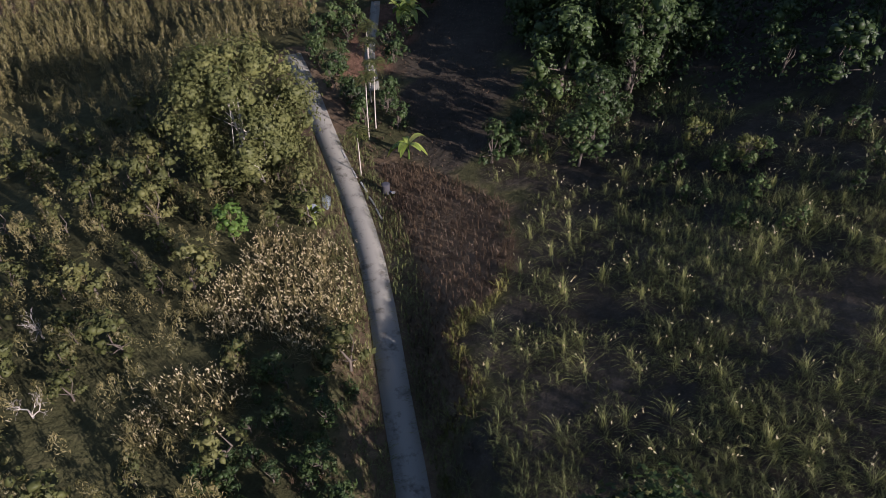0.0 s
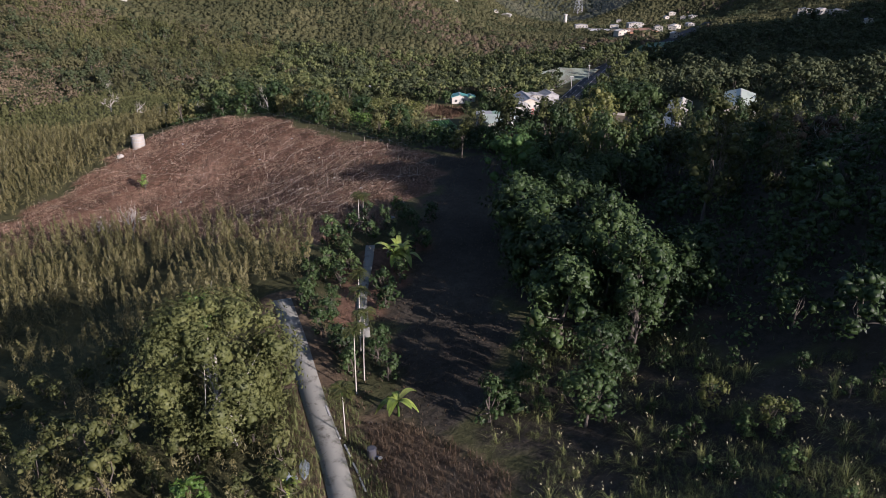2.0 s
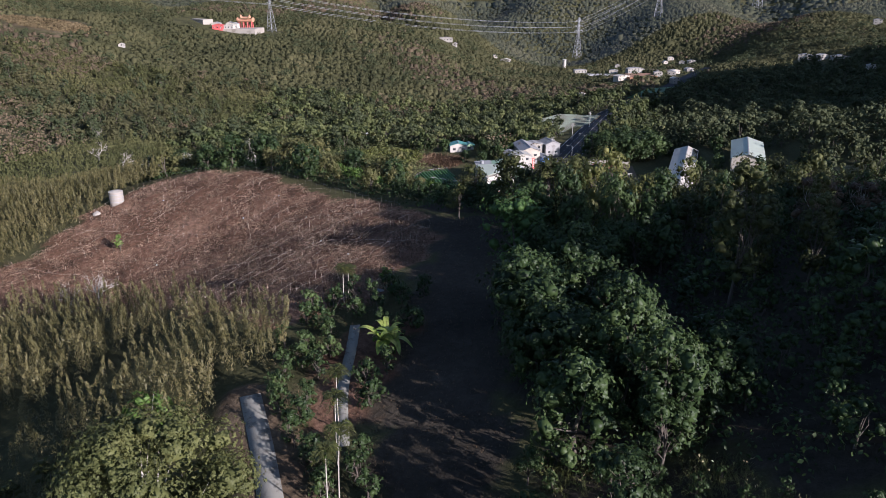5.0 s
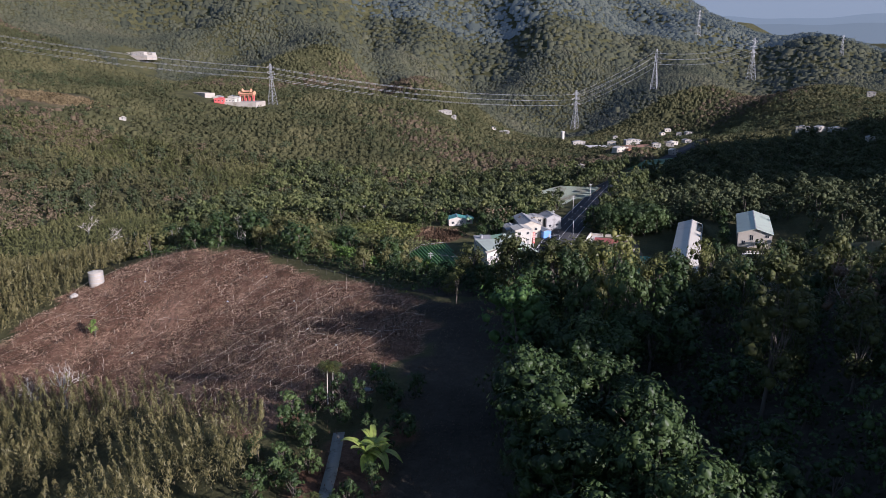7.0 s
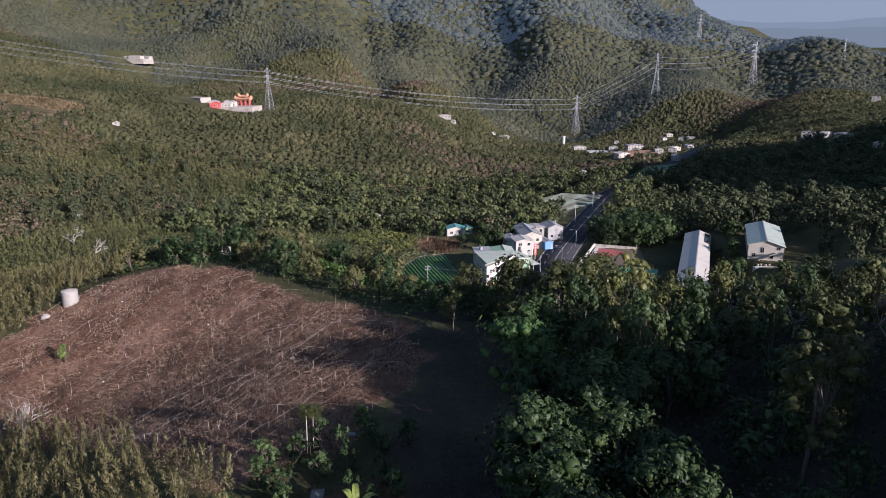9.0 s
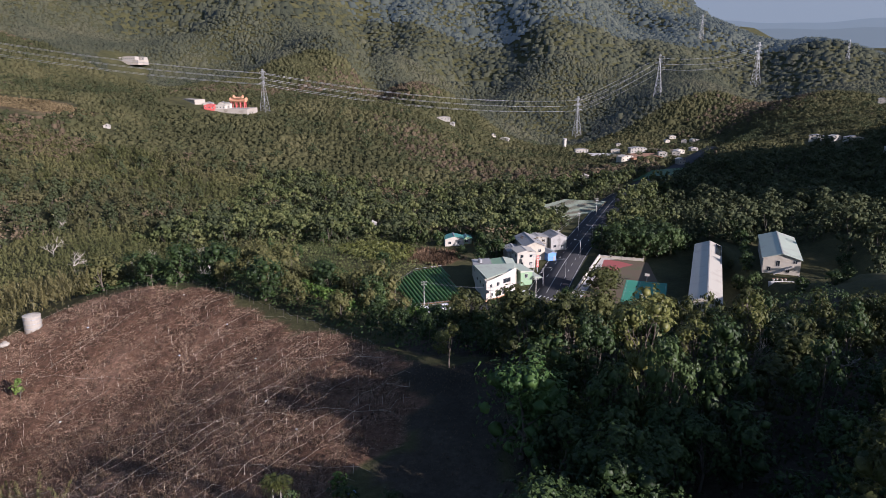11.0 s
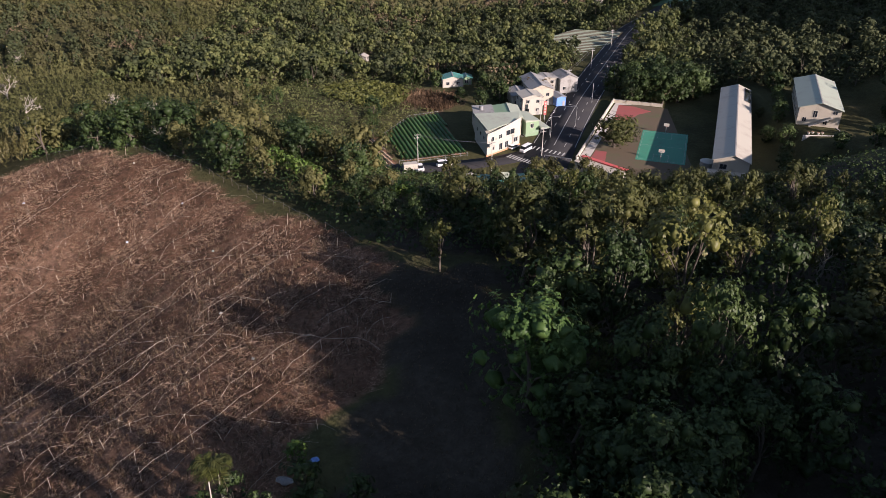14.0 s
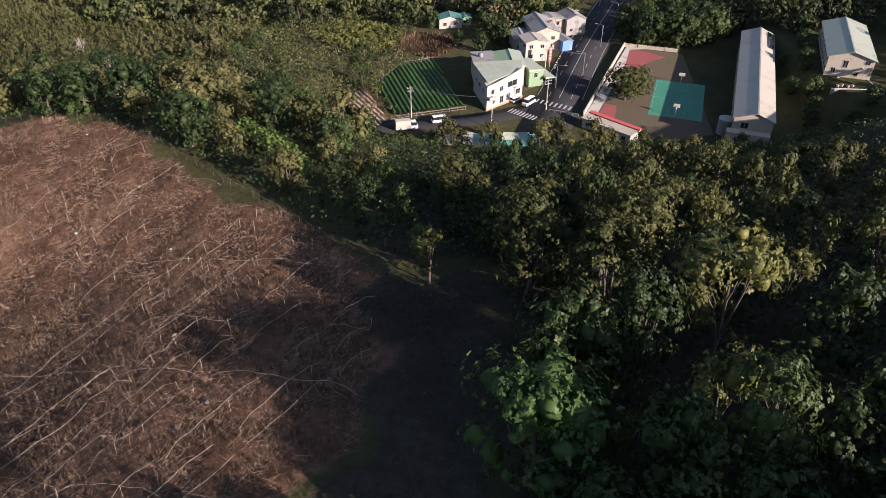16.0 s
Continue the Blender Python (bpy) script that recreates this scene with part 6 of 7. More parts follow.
marking("trim_edge_line", -7.2, 0.18, 12, 0.0, "white edge line of the main road")
marking("trim_centre_line", 0.1, 0.2, 12, 0.0, "yellowish centre line of the main road")
marking("trim_lane_line", 3.6, 0.16, 4, 6, "dashed white lane line of the main road")
marking("trim_lane_line", -3.6, 0.16, 4, 6, "dashed white lane line of the main road")
for (ax, ay), (bx, by), turn in (((29.2, 313.2), (36.0, 307.2), 52), ((37.0, 321.5), (47.8, 314.6), 62)):
    z = thing("zebra_crossing", pose(0, 0, 0), "white striped pedestrian crossing", "crossing", kind="structure")
    for i in range(9):
        u = i / 8
        x, y = ax + (bx - ax) * u, ay + (by - ay) * u
        part("stripe", boxes((-1.5, 1.5, -0.27, 0.27, 0, 0.012)), M_PAINT, z, m=pose(x, y, -10.905, 0, 0, turn))


def car(name, at, turn, ln, w, h, label, cab=(0.05, 0.72), box_body=False, z=-10.93):
    ob = thing(name, pose(*at, z, 0, 0, turn), label, "vehicle")
    bm = bmesh.new()
    box(bm, -ln / 2, ln / 2, -w / 2, w / 2, 0.28, h * 0.55, 0.12)
    part("body", bm, M_CAR, ob)
    bm = bmesh.new()
    x0, x1 = -ln / 2 + cab[0] * ln, -ln / 2 + cab[1] * ln
    k = 0.12 if box_body else 0.35
    lo = [(x0, -w / 2 + 0.04), (x1 + k, -w / 2 + 0.04), (x1 + k, w / 2 - 0.04), (x0, w / 2 - 0.04)]
    hi = [(x0 + 0.15, -w / 2 + 0.16), (x1 - k, -w / 2 + 0.16), (x1 - k, w / 2 - 0.16), (x0 + 0.15, w / 2 - 0.16)]
    a = [bm.verts.new((x, y, h * 0.55)) for x, y in lo]
    b = [bm.verts.new((x, y, h - 0.06)) for x, y in hi]
    for i in range(4):
        bm.faces.new((a[i], a[(i + 1) % 4], b[(i + 1) % 4], b[i]))
    bm.faces.new(a[::-1])
    bm.faces.new(b)
    part("cabin", bm, M_GLASS, ob, "dark glazed cabin")
    part("roof", boxes((x0 + 0.12, x1 - k + 0.04, -w / 2 + 0.13, w / 2 - 0.13, h - 0.06, h), bevel=0.02), M_CAR, ob)
    for sx in (-0.31, 0.31):
        for sy in (-1, 1):
            wh = part("wheel", cylinder_bm(0.33, -0.11, 0.11, 16), M_TYRE, ob, m=Matrix.Translation((sx * ln, sy * (w / 2 - 0.1), 0.33)) @ Matrix.Rotation(math.pi / 2, 4, "X"))
            part("rim", cylinder_bm(0.19, -0.12, 0.12, 12), M_STEEL, wh)
    for sy in (-1, 1):
        part("headlight", boxes((ln / 2 - 0.03, ln / 2 + 0.02, sy * w * 0.36 - 0.15, sy * w * 0.36 + 0.15, 0.6, 0.78)), M_WHITE, ob)
    return ob


car("van", (35.2, 317.6), -128, 5.2, 1.9, 2.3, "white delivery van at the crossing", (0.02, 0.86), True)
car("car", (31.4, 320.4), 45, 4.3, 1.75, 1.45, "white hatchback parked in front of the corner house")
car("van", (7.2, 304.4), 17, 5.0, 1.85, 2.1, "white minibus on the side road", (0.02, 0.86), True)
lorry = car("lorry", (-2.6, 299.6), 12, 6.6, 2.1, 2.4, "white box lorry parked beside the field", (0.7, 0.94), True)
part("cargo_box", boxes((-3.3, 1.2, -1.05, 1.05, 0.9, 3.0), bevel=0.03), M_WHITE, lorry, "white cargo box")
for k, (x, y) in enumerate(((47.6, 349), (48.6, 352.4), (50.6, 358.5))):
    car("scooter", (x, y), 70, 1.8, 0.55, 1.05, "dark scooter parked at the roadside shops", (0.1, 0.5), z=-10.9)


def street_lamp(at, turn, h=8.0, z=-11.0):
    ob = thing("street_lamp", pose(*at, z, 0, 0, turn), "pale grey street lamp with one bent arm", "lamp", "street lamps")
    v, f = tube([(0, 0, -0.5), (0, 0, h * 0.6), (0, 0, h - 0.4), (0.5, 0, h), (2.4, 0, h + 0.15)], [0.11, 0.09, 0.07, 0.06, 0.05], 7)
    put_mesh("pole", np_mesh("pole", v, f, True), M_STEEL, ob)
    part("lamp_head", boxes((2.2, 3.1, -0.14, 0.14, h + 0.05, h + 0.2), bevel=0.04), M_WHITE, ob)
    return ob


def utility_pole(at, h=10.0, z=-11.0, turn=20, group="utility poles"):
    ob = thing("utility_pole", pose(*at, z, 0, 0, turn), "grey concrete utility pole with cross-arms", "pole", group)
    v, f = tube([(0, 0, -0.5), (0, 0, h)], [0.17, 0.1], 8)
    put_mesh("pole", np_mesh("pole", v, f, True), M_CONCRETE, ob)
    for zz in (h - 0.5, h - 1.5):
        part("cross_arm", boxes((-1.1, 1.1, -0.06, 0.06, zz - 0.06, zz + 0.06)), M_STEEL, ob)
        for xx in (-0.95, -0.35, 0.35, 0.95):
            part("insulator", boxes((xx - 0.06, xx + 0.06, -0.06, 0.06, zz + 0.06, zz + 0.3)), M_WHITE, ob)
    return ob


for at, turn in (((56.5, 343.0), 160), ((68.3, 373.0), 155), ((80.0, 402.0), 155), ((45.5, 331.0), -20)):
    street_lamp(at, turn)
for at in ((40.2, 313.5), (60.6, 388.0), (-1.5, 307.6), (22.4, 300.5), (79.0, 432.0), (98.5, 478.0), (43.5, 344.5)):
    utility_pole(at, z=float(ground_z(*at)))


def wire(a, b, sag, r=0.03, parent=None, k=10):
    u = np.linspace(0, 1, k)
    p = np.outer(1 - u, a) + np.outer(u, b)
    p[:, 2] -= sag * 4 * u * (1 - u)
    v, f = tube(p, [r] * k, 3)
    return put_mesh("wire", np_mesh("wire", v, f), M_STEEL, parent)


lines = thing("overhead_wires", pose(0, 0, 0), "thin overhead wires between the roadside poles", "cable")
for a, b in (((-1.5, 307.6), (22.4, 300.5)), ((22.4, 300.5), (40.2, 313.5)), ((40.2, 313.5), (43.5, 344.5)), ((43.5, 344.5), (60.6, 388)), ((60.6, 388), (79, 432)), ((43.5, 344.5), (56.5, 343))):
    for o in (-0.9, 0.4):
        za, zb = float(ground_z(*a)) + 9.6, float(ground_z(*b)) + (9.6 if b != (56.5, 343) else 7.6)
        wire((a[0] + o, a[1], za), (b[0] + o, b[1], zb), 0.6, 0.03, lines)
barrier = thing("guard_rail", pose(0, 0, 0), "pale steel guard rail at the road corner", "rail")
for i in range(6):
    x, y = 41 + i * 1.7, 312.2 - 0.7 * i
    part("post", boxes((x - 0.06, x + 0.06, y - 0.06, y + 0.06, -11.4, -10.1)), M_STEEL, barrier)
v, f = tube([(41, 312.2, -10.2), (49.5, 308.7, -10.2)], [0.09, 0.09], 5)
put_mesh("rail", np_mesh("rail", v, f), M_STEEL, barrier)


# ---- things along the track ----
def palm_meshes(seed, h):
    rng = np.random.default_rng(seed)
    bend = rng.normal(0, 0.25, 2)
    path = [(bend[0] * u * u, bend[1] * u * u, -0.3 + (h + 0.3) * u) for u in np.linspace(0, 1, 7)]
    v, f = tube(path, [0.10, 0.085, 0.078, 0.072, 0.068, 0.064, 0.06], 8)
    stem = np_mesh("trunk", v, f, True)
    stem.materials.append(M_PALE_BARK)
    v, f = tube([path[-1], (path[-1][0], path[-1][1], h + 0.9)], [0.11, 0.07], 8)
    shaft = np_mesh("crownshaft", v, f, True)
    shaft.materials.append(M_LEAF_BRIGHT)
    fronds = []
    for k in range(9):
        a = 2 * math.pi * k / 9 + rng.uniform(-0.3, 0.3)
        up = rng.uniform(0.3, 1.1)
        ln = rng.uniform(1.6, 2.2)
        u = np.linspace(0, 1, 26)[1:]
        r = ln * u
        rib = np.stack([np.cos(a) * r * 0.85, np.sin(a) * r * 0.85, h + 0.9 + up * r - 0.55 * r * r], axis=1) + np.array([path[-1][0], path[-1][1], 0])
        pieces = []
        for s in (-1, 1):
            along = np.stack([-np.sin(a) * s + 0.45 * np.cos(a) + 0 * u, np.cos(a) * s + 0.45 * np.sin(a) + 0 * u, -0.45 + 0 * u], axis=1)
            size = 0.75 * np.sin(np.pi * (0.15 + 0.8 * u)) + 0.15
            at = rib + unit(along) * size[:, None] * 0.5
            lv, lf = leaf_cards(rng, at, np.tile((0, 0, 1.0), (len(u), 1)), 1.0, 0.13, 0.2, 0.0, along * 3)
            lv = (lv.reshape(-1, 4, 3) - at[:, None]) * size[:, None, None] + at[:, None]
            pieces.append((lv.reshape(-1, 3), lf))
        pieces.append(tube(rib[::4], [0.025] * len(rib[::4]), 4))
        fv, ff = joined(pieces)
        me = np_mesh("frond", fv, ff)
        me.materials.append(M_LEAF_YELLOW if k % 4 == 3 else M_LEAF_OLIVE)
        fronds.append(me)
    return stem, shaft, fronds


def palm(at, h, seed):
    stem, shaft, fronds = palm_meshes(seed, h)
    ob = thing("areca_palm", base_at(*at, seed * 40), "slender areca palm with a pale ringed trunk", "palm", "areca palms")
    put_mesh("trunk", stem, None, ob)
    put_mesh("crownshaft", shaft, None, ob)
    for me in fronds:
        put_mesh("frond", me, None, ob)


for k, (x, y, h) in enumerate(((-10.7, 74.8, 5.6), (-10.3, 83.2, 9.0), (-9.6, 86.4, 9.0), (-10.8, 93.5, 9.2), (-15.6, 137.4, 6.2), (-14.9, 138.4, 5.6), (-11.6, 100.5, 8.0))):
    palm((x, y), h, k + 1)


def banana(at, seed, size=1.0, leaves=9):
    rng = np.random.default_rng(seed)
    ob = thing("banana_plant", base_at(*at, seed * 70), "banana plant with long pale-ribbed yellow-green leaves", "plant", "banana plants")
    v, f = tube([(0, 0, -0.3), (0, 0, 0.8 * size), (0.05, 0, 1.6 * size)], [0.16, 0.13, 0.08], 8)
    put_mesh("stem", np_mesh("stem", v, f, True), M_LEAF_BRIGHT, ob)
    for k in range(leaves):
        a = 2.4 * k + rng.uniform(-0.3, 0.3)
        up = rng.uniform(0.35, 1.5)
        ln = size * rng.uniform(1.8, 2.6)
        u = np.linspace(0, 1, 9)
        r = ln * u
        rib = np.stack([np.cos(a) * r * 0.8, np.sin(a) * r * 0.8, 1.5 * size + up * r - 0.42 * r * r / size], axis=1)
        side = np.array([-math.sin(a), math.cos(a), 0])
        wd = 0.30 * size * np.sin(np.pi * np.clip(0.08 + 0.9 * u, 0, 1)) ** 0.7
        wd[0] = 0.03
        vs = np.concatenate([rib - side * wd[:, None] + np.array([0, 0, 0.05]), rib, rib + side * wd[:, None] + np.array([0, 0, 0.05])])
        i = np.arange(8)
        fs = np.concatenate([np.stack([i, 9 + i, 10 + i, 1 + i], axis=1), np.stack([9 + i, 18 + i, 19 + i, 10 + i], axis=1)])
        lf = put_mesh("leaf", np_mesh("leaf", vs, fs, True), M_BANANA, ob)
        rv, rf = tube(rib + np.array([0, 0, 0.01]), [0.035 * (1 - 0.7 * t) for t in u], 4)
        put_mesh("midrib", np_mesh("midrib", rv, rf), M_LEAF_YELLOW, lf)


banana((-4.6, 78.4), 3, 1.5)
banana((-15.6, 64.6), 4, 0.9, 7)
banana((-7.4, 118.6), 5, 1.75, 11)
banana((-5.4, 119.0), 6, 1.6, 10)
banana((-6.6, 120.9), 7, 1.5, 9)

drum = thing("water_drum", base_at(-7.2, 70.9, 0), "dark plastic water drum with a grey lid beside the track", "tank")
part("shell", cylinder_bm(0.52, -0.2, 1.35, 20), M_DARK, drum)
part("lid", cylinder_bm(0.56, 1.35, 1.45, 20, 0.4), M_DARK, drum, "dark grey round lid")
part("outlet", boxes((0.5, 0.68, -0.06, 0.06, 0.15, 0.27)), M_BLUE, drum)
pail = thing("pail", base_at(-6.2, 70.3, 0), "small yellow plastic pail beside the drum", "pail")
part("tub", cylinder_bm(0.2, -0.05, 0.42, 12, 0.26), M_LEAF_YELLOW, pail)
part("rim", cylinder_bm(0.28, 0.40, 0.44, 12), M_WHITE, pail)


def heap(name, at, size, mat, label, seed, category, flatness=0.5):
    """A crumpled sheet or rough boulder."""
    rng = np.random.default_rng(seed)
    bm = bmesh.new()
    bmesh.ops.create_icosphere(bm, subdivisions=3, radius=1)
    off = rng.normal(size=3) * 9
    for v_ in bm.verts:
        k = 1 + 0.38 * noise.noise(v_.co * 1.6 + Vector(off)) + 0.16 * noise.noise(v_.co * 4.5 + Vector(off))
        v_.co = Vector((v_.co.x * size[0], v_.co.y * size[1], v_.co.z * size[2])) * k
    me = bpy.data.meshes.new(name)
    bm.to_mesh(me)
    bm.free()
    ob = put_mesh(name, me, mat, m=base_at(*at, seed * 33) @ Matrix.Translation((0, 0, size[2] * flatness)))
    return tagged(ob, label, category)


cistern = thing("water_tank", base_at(-95.7, 226.3, 0), "round pale steel water tank at the edge of the felled ground", "tank")
part("shell", cylinder_bm(2.0, -1.0, 3.6, 24), M_ROCK, cistern)
for zz in (0.6, 1.7, 2.8):
    part("band", cylinder_bm(2.05, zz, zz + 0.12, 24), M_STEEL, cistern)
part("lid", cylinder_bm(2.06, 3.6, 4.0, 24, 0.6), M_ROOF_CREAM, cistern, "low cone lid")
heap("boulder", (-99.0, 219.5), (1.1, 0.9, 0.7), M_ROCK, "smaller pale boulder below the large one", 2, "rock")
heap("tarpaulin", (-14.6, 69.2), (1.5, 0.55, 0.12), M_TARP, "crumpled pale blue and white tarpaulin beside the track", 3, "tarpaulin")
heap("tarpaulin", (-16.0, 67.6), (1.1, 0.7, 0.12), M_TARP, "crumpled faded tarpaulin in the verge", 4, "tarpaulin")
heap("tarpaulin", (-9.6, 141.6), (0.9, 0.5, 0.25), M_ROOF_GREY, "dirty grey tarpaulin heap at the path's end", 5, "tarpaulin")
heap("tarpaulin", (-7.0, 144.2), (0.5, 0.4, 0.25), M_BLUE, "crumpled blue tarpaulin at the edge of the felled ground", 6, "tarpaulin")
for k, (x, y) in enumerate(((-60, 232), (-33, 196), (-52, 205), (-26, 176), (-71, 190), (-44, 214), (-18, 163), (-12, 170), (-80, 222), (-37, 181))):
    heap("plastic_bag", (x, y), (0.26, 0.2, 0.16), (M_WHITE, M_ROOF_PALE, M_TARP)[k % 3], "crumpled plastic litter on the felled ground", 20 + k, "litter")
kerb = thing("kerb_stone", pose(0, 0, 0), "low broken concrete edge on the outer side of the track", "kerb")
for k, (x, y, t) in enumerate(((-9.6, 69.0, 115), (-8.6, 66.6, 112), (-10.9, 72.0, 115), (-12.4, 75.0, 112), (-14.2, 79.2, 112))):
    part("block", boxes((-1.1, 1.1, -0.10, 0.10, -0.3, 0.16), bevel=0.03), M_CONCRETE, kerb, m=pose(x + 0.75, y + 0.2, float(ground_z(x, y)), 0, 0, t))


# bare pale trees
def bare_tree(at, seed, h, label="leafless pale-barked tree with spreading twigs"):
    rng = np.random.default_rng(seed)
    limbs, twigs = [], []

    def grow(p, d, ln, r, depth):
        mid = p + d * ln * 0.5 + rng.normal(size=3) * ln * 0.06
        e = p + d * ln + rng.normal(size=3) * ln * 0.08
        (limbs if depth < 2 else twigs).append(tube([p, mid, e], [r, r * 0.8, r * 0.55], 6 if depth < 2 else 4))
        if depth < 5:
            for _ in range(3 if depth < 3 else 2):
                grow(e if rng.random() < 0.7 else mid, unit(d + rng.normal(size=3) * 0.55 + np.array([0, 0, 0.12])), ln * rng.uniform(0.62, 0.82), r * 0.55, depth + 1)

    grow(np.array([0, 0, -0.3]), np.array([0, 0, 1.0]), h * 0.28, 0.028 * h, 0)
    ob = thing("bare_tree", base_at(*at, seed * 50), label, "tree", "bare trees")
    v, f = joined(limbs)
    put_mesh("trunk", np_mesh("trunk", v, f, True), M_PALE_BARK, ob)
    v, f = joined(twigs)
    put_mesh("branchwork", np_mesh("branchwork", v, f), M_PALE_BARK, ob)


for k, (x, y, h) in enumerate(((-74, 165, 12.5), (-80, 164, 10.5), (-34.5, 34.5, 4.5), (-38, 44, 4.5), (-41, 36, 4.5), (-33, 82, 7), (-60, 252, 12), (-52, 268, 11), (-100, 262, 11), (-90, 280, 12), (-140, 330, 13), (-170, 370, 13), (-115, 345, 12), (-48, 452, 13), (-30, 430, 12), (-200, 430, 13), (58, 172, 9), (64, 160, 9))):
    bare_tree((x, y), 300 + k, h)


# ---- pylons and lines over the hills ----
def pylon_at(x, y, h, turn):
    """A lattice tower with three pairs of arms. Returns the wire ends, in the world."""
    z = float(ground_z(x, y))
    ob = thing("pylon", pose(x, y, z, 0, 0, turn), "grey lattice steel pylon with three pairs of arms", "pylon", "pylons")
    b, waist, top = h * 0.085, h * 0.022, h * 0.013
    r = 0.0042 * h

    def half(u):
        return b + (waist - b) * u / 0.62 if u < 0.62 else waist + (top - waist) * (u - 0.62) / 0.38

    levels = np.linspace(0, 1, 13)
    for sx, sy in ((-1, -1), (1, -1), (1, 1), (-1, 1)):
        v, f = tube([(sx * half(u), sy * half(u), h * u - (2 if u == 0 else 0)) for u in levels], [r] * 13, 4)
        put_mesh("leg", np_mesh("leg", v, f), M_STEEL, ob)
    br = []
    for u0, u1 in zip(levels, levels[1:]):
        a, c = half(u0), half(u1)
        for p, q_ in (((-1, -1), (1, -1)), ((1, -1), (1, 1)), ((1, 1), (-1, 1)), ((-1, 1), (-1, -1))):
            br.append(tube([(p[0] * a, p[1] * a, h * u0), (q_[0] * c, q_[1] * c, h * u1)], [r * 0.6] * 2, 3))
            br.append(tube([(q_[0] * a, q_[1] * a, h * u0), (p[0] * c, p[1] * c, h * u1)], [r * 0.6] * 2, 3))
    v, f = joined(br)
    put_mesh("bracing", np_mesh("bracing", v, f), M_STEEL, ob)
    ends = []
    for u, reach in ((0.66, 0.125), (0.79, 0.115), (0.92, 0.10)):
        for s in (-1, 1):
            w = half(u)
            tip = (s * reach * h, 0, h * u + 0.012 * h)
            v, f = joined([tube([(s * w, dy * w, h * (u + dz)), tip], [r * 0.8, r * 0.5], 3) for dy in (-1, 1) for dz in (0.0, 0.03)])
            arm = put_mesh("arm", np_mesh("arm", v, f), M_STEEL, ob)
            v, f = tube([tip, (tip[0], 0, tip[2] - 0.035 * h)], [r, r], 4)
            put_mesh("insulator", np_mesh("insulator", v, f), M_WHITE, arm)
            ends.append(pose(x, y, z, 0, 0, turn) @ Vector((tip[0], 0, tip[2] - 0.035 * h)))
    return ends


PYLONS = [(-640, 760, 46, 80), (-191, 863, 46, 60), (214, 1150, 60, 25), (340, 1170, 62, -30), (618, 1465, 84, 30), (575, 1662, 55, 10), (782, 1448, 40, 30)]
ENDS = [pylon_at(*p) for p in PYLONS]
for a, b in ((0, 1), (1, 2), (2, 3), (3, 4)):
    span = thing("power_line", pose(0, 0, 0), "high-voltage wires strung between two pylons", "cable", "power lines")
    for p, q_ in zip(ENDS[a], ENDS[b]):
        wire(tuple(p), tuple(q_), (p - q_).length * 0.022, 0.15, span, 16)

# temple court and far houses on the hills
def pad(name, x, y, w, d, turn, mat, label, lift=0.3, deep=14):
    ob = part(name, boxes((-w / 2, w / 2, -d / 2, d / 2, -deep, lift)), mat, None, m=base_at(x, y, turn))
    return tagged(ob, label, "yard", kind="structure")


pad("temple_court", -236, 846, 74, 28, -8, M_PAVE, "pale paved court of the hillside temple", 1.0)
pad("temple_road", -276, 866, 44, 13, -40, M_PAVE, "bare pale earth ramp up to the temple court", 1.0)
TZ = float(ground_z(-234, 846)) + 1.0


def temple_gate(at, turn, w, h):
    ob = thing("temple_gate", pose(*at, TZ, 0, 0, turn), "orange temple gate with upswept double roofs on pillars", "temple")
    for i in range(4):
        u = (i / 3 - 0.5) * w * 0.86
        part("pillar", cylinder_bm(0.55, 0, h * 0.5, 10), M_RED, ob, m=Matrix.Translation((u, -1.5, 0)))
        part("pillar", cylinder_bm(0.55, 0, h * 0.5, 10), M_RED, ob, m=Matrix.Translation((u, 2.5, 0)))
    part("beam", boxes((-w / 2, w / 2, -2.2, 3.2, h * 0.5, h * 0.6)), M_ORANGE, ob)
    for z0, ww, dd in ((h * 0.6, w * 1.05, 8.0), (h * 0.8, w * 0.6, 6.0)):
        bm = bmesh.new()
        k = 12
        for i in range(k):
            def zz(u):
                return z0 + 2.2 * (2 * u - 1) ** 4
            u0, u1 = i / k, (i + 1) / k
            x0, x1 = (u0 - 0.5) * ww, (u1 - 0.5) * ww
            prism(bm, [(x0, 0.5 - dd / 2), (x1, 0.5 - dd / 2), (x1, 0.5), (x0, 0.5)], z0 - 0.1, [zz(u0) + 0.2, zz(u1) + 0.2, zz(u1) + 1.6, zz(u0) + 1.6])
            prism(bm, [(x0, 0.5), (x1, 0.5), (x1, 0.5 + dd / 2), (x0, 0.5 + dd / 2)], z0 - 0.1, [zz(u0) + 1.6, zz(u1) + 1.6, zz(u1) + 0.2, zz(u0) + 0.2])
        bmesh.ops.remove_doubles(bm, verts=bm.verts, dist=0.02)
        part("roof", bm, M_ORANGE, ob, "orange tiled upswept roof")
    return ob


temple_gate((-217, 852), -8, 17, 13)
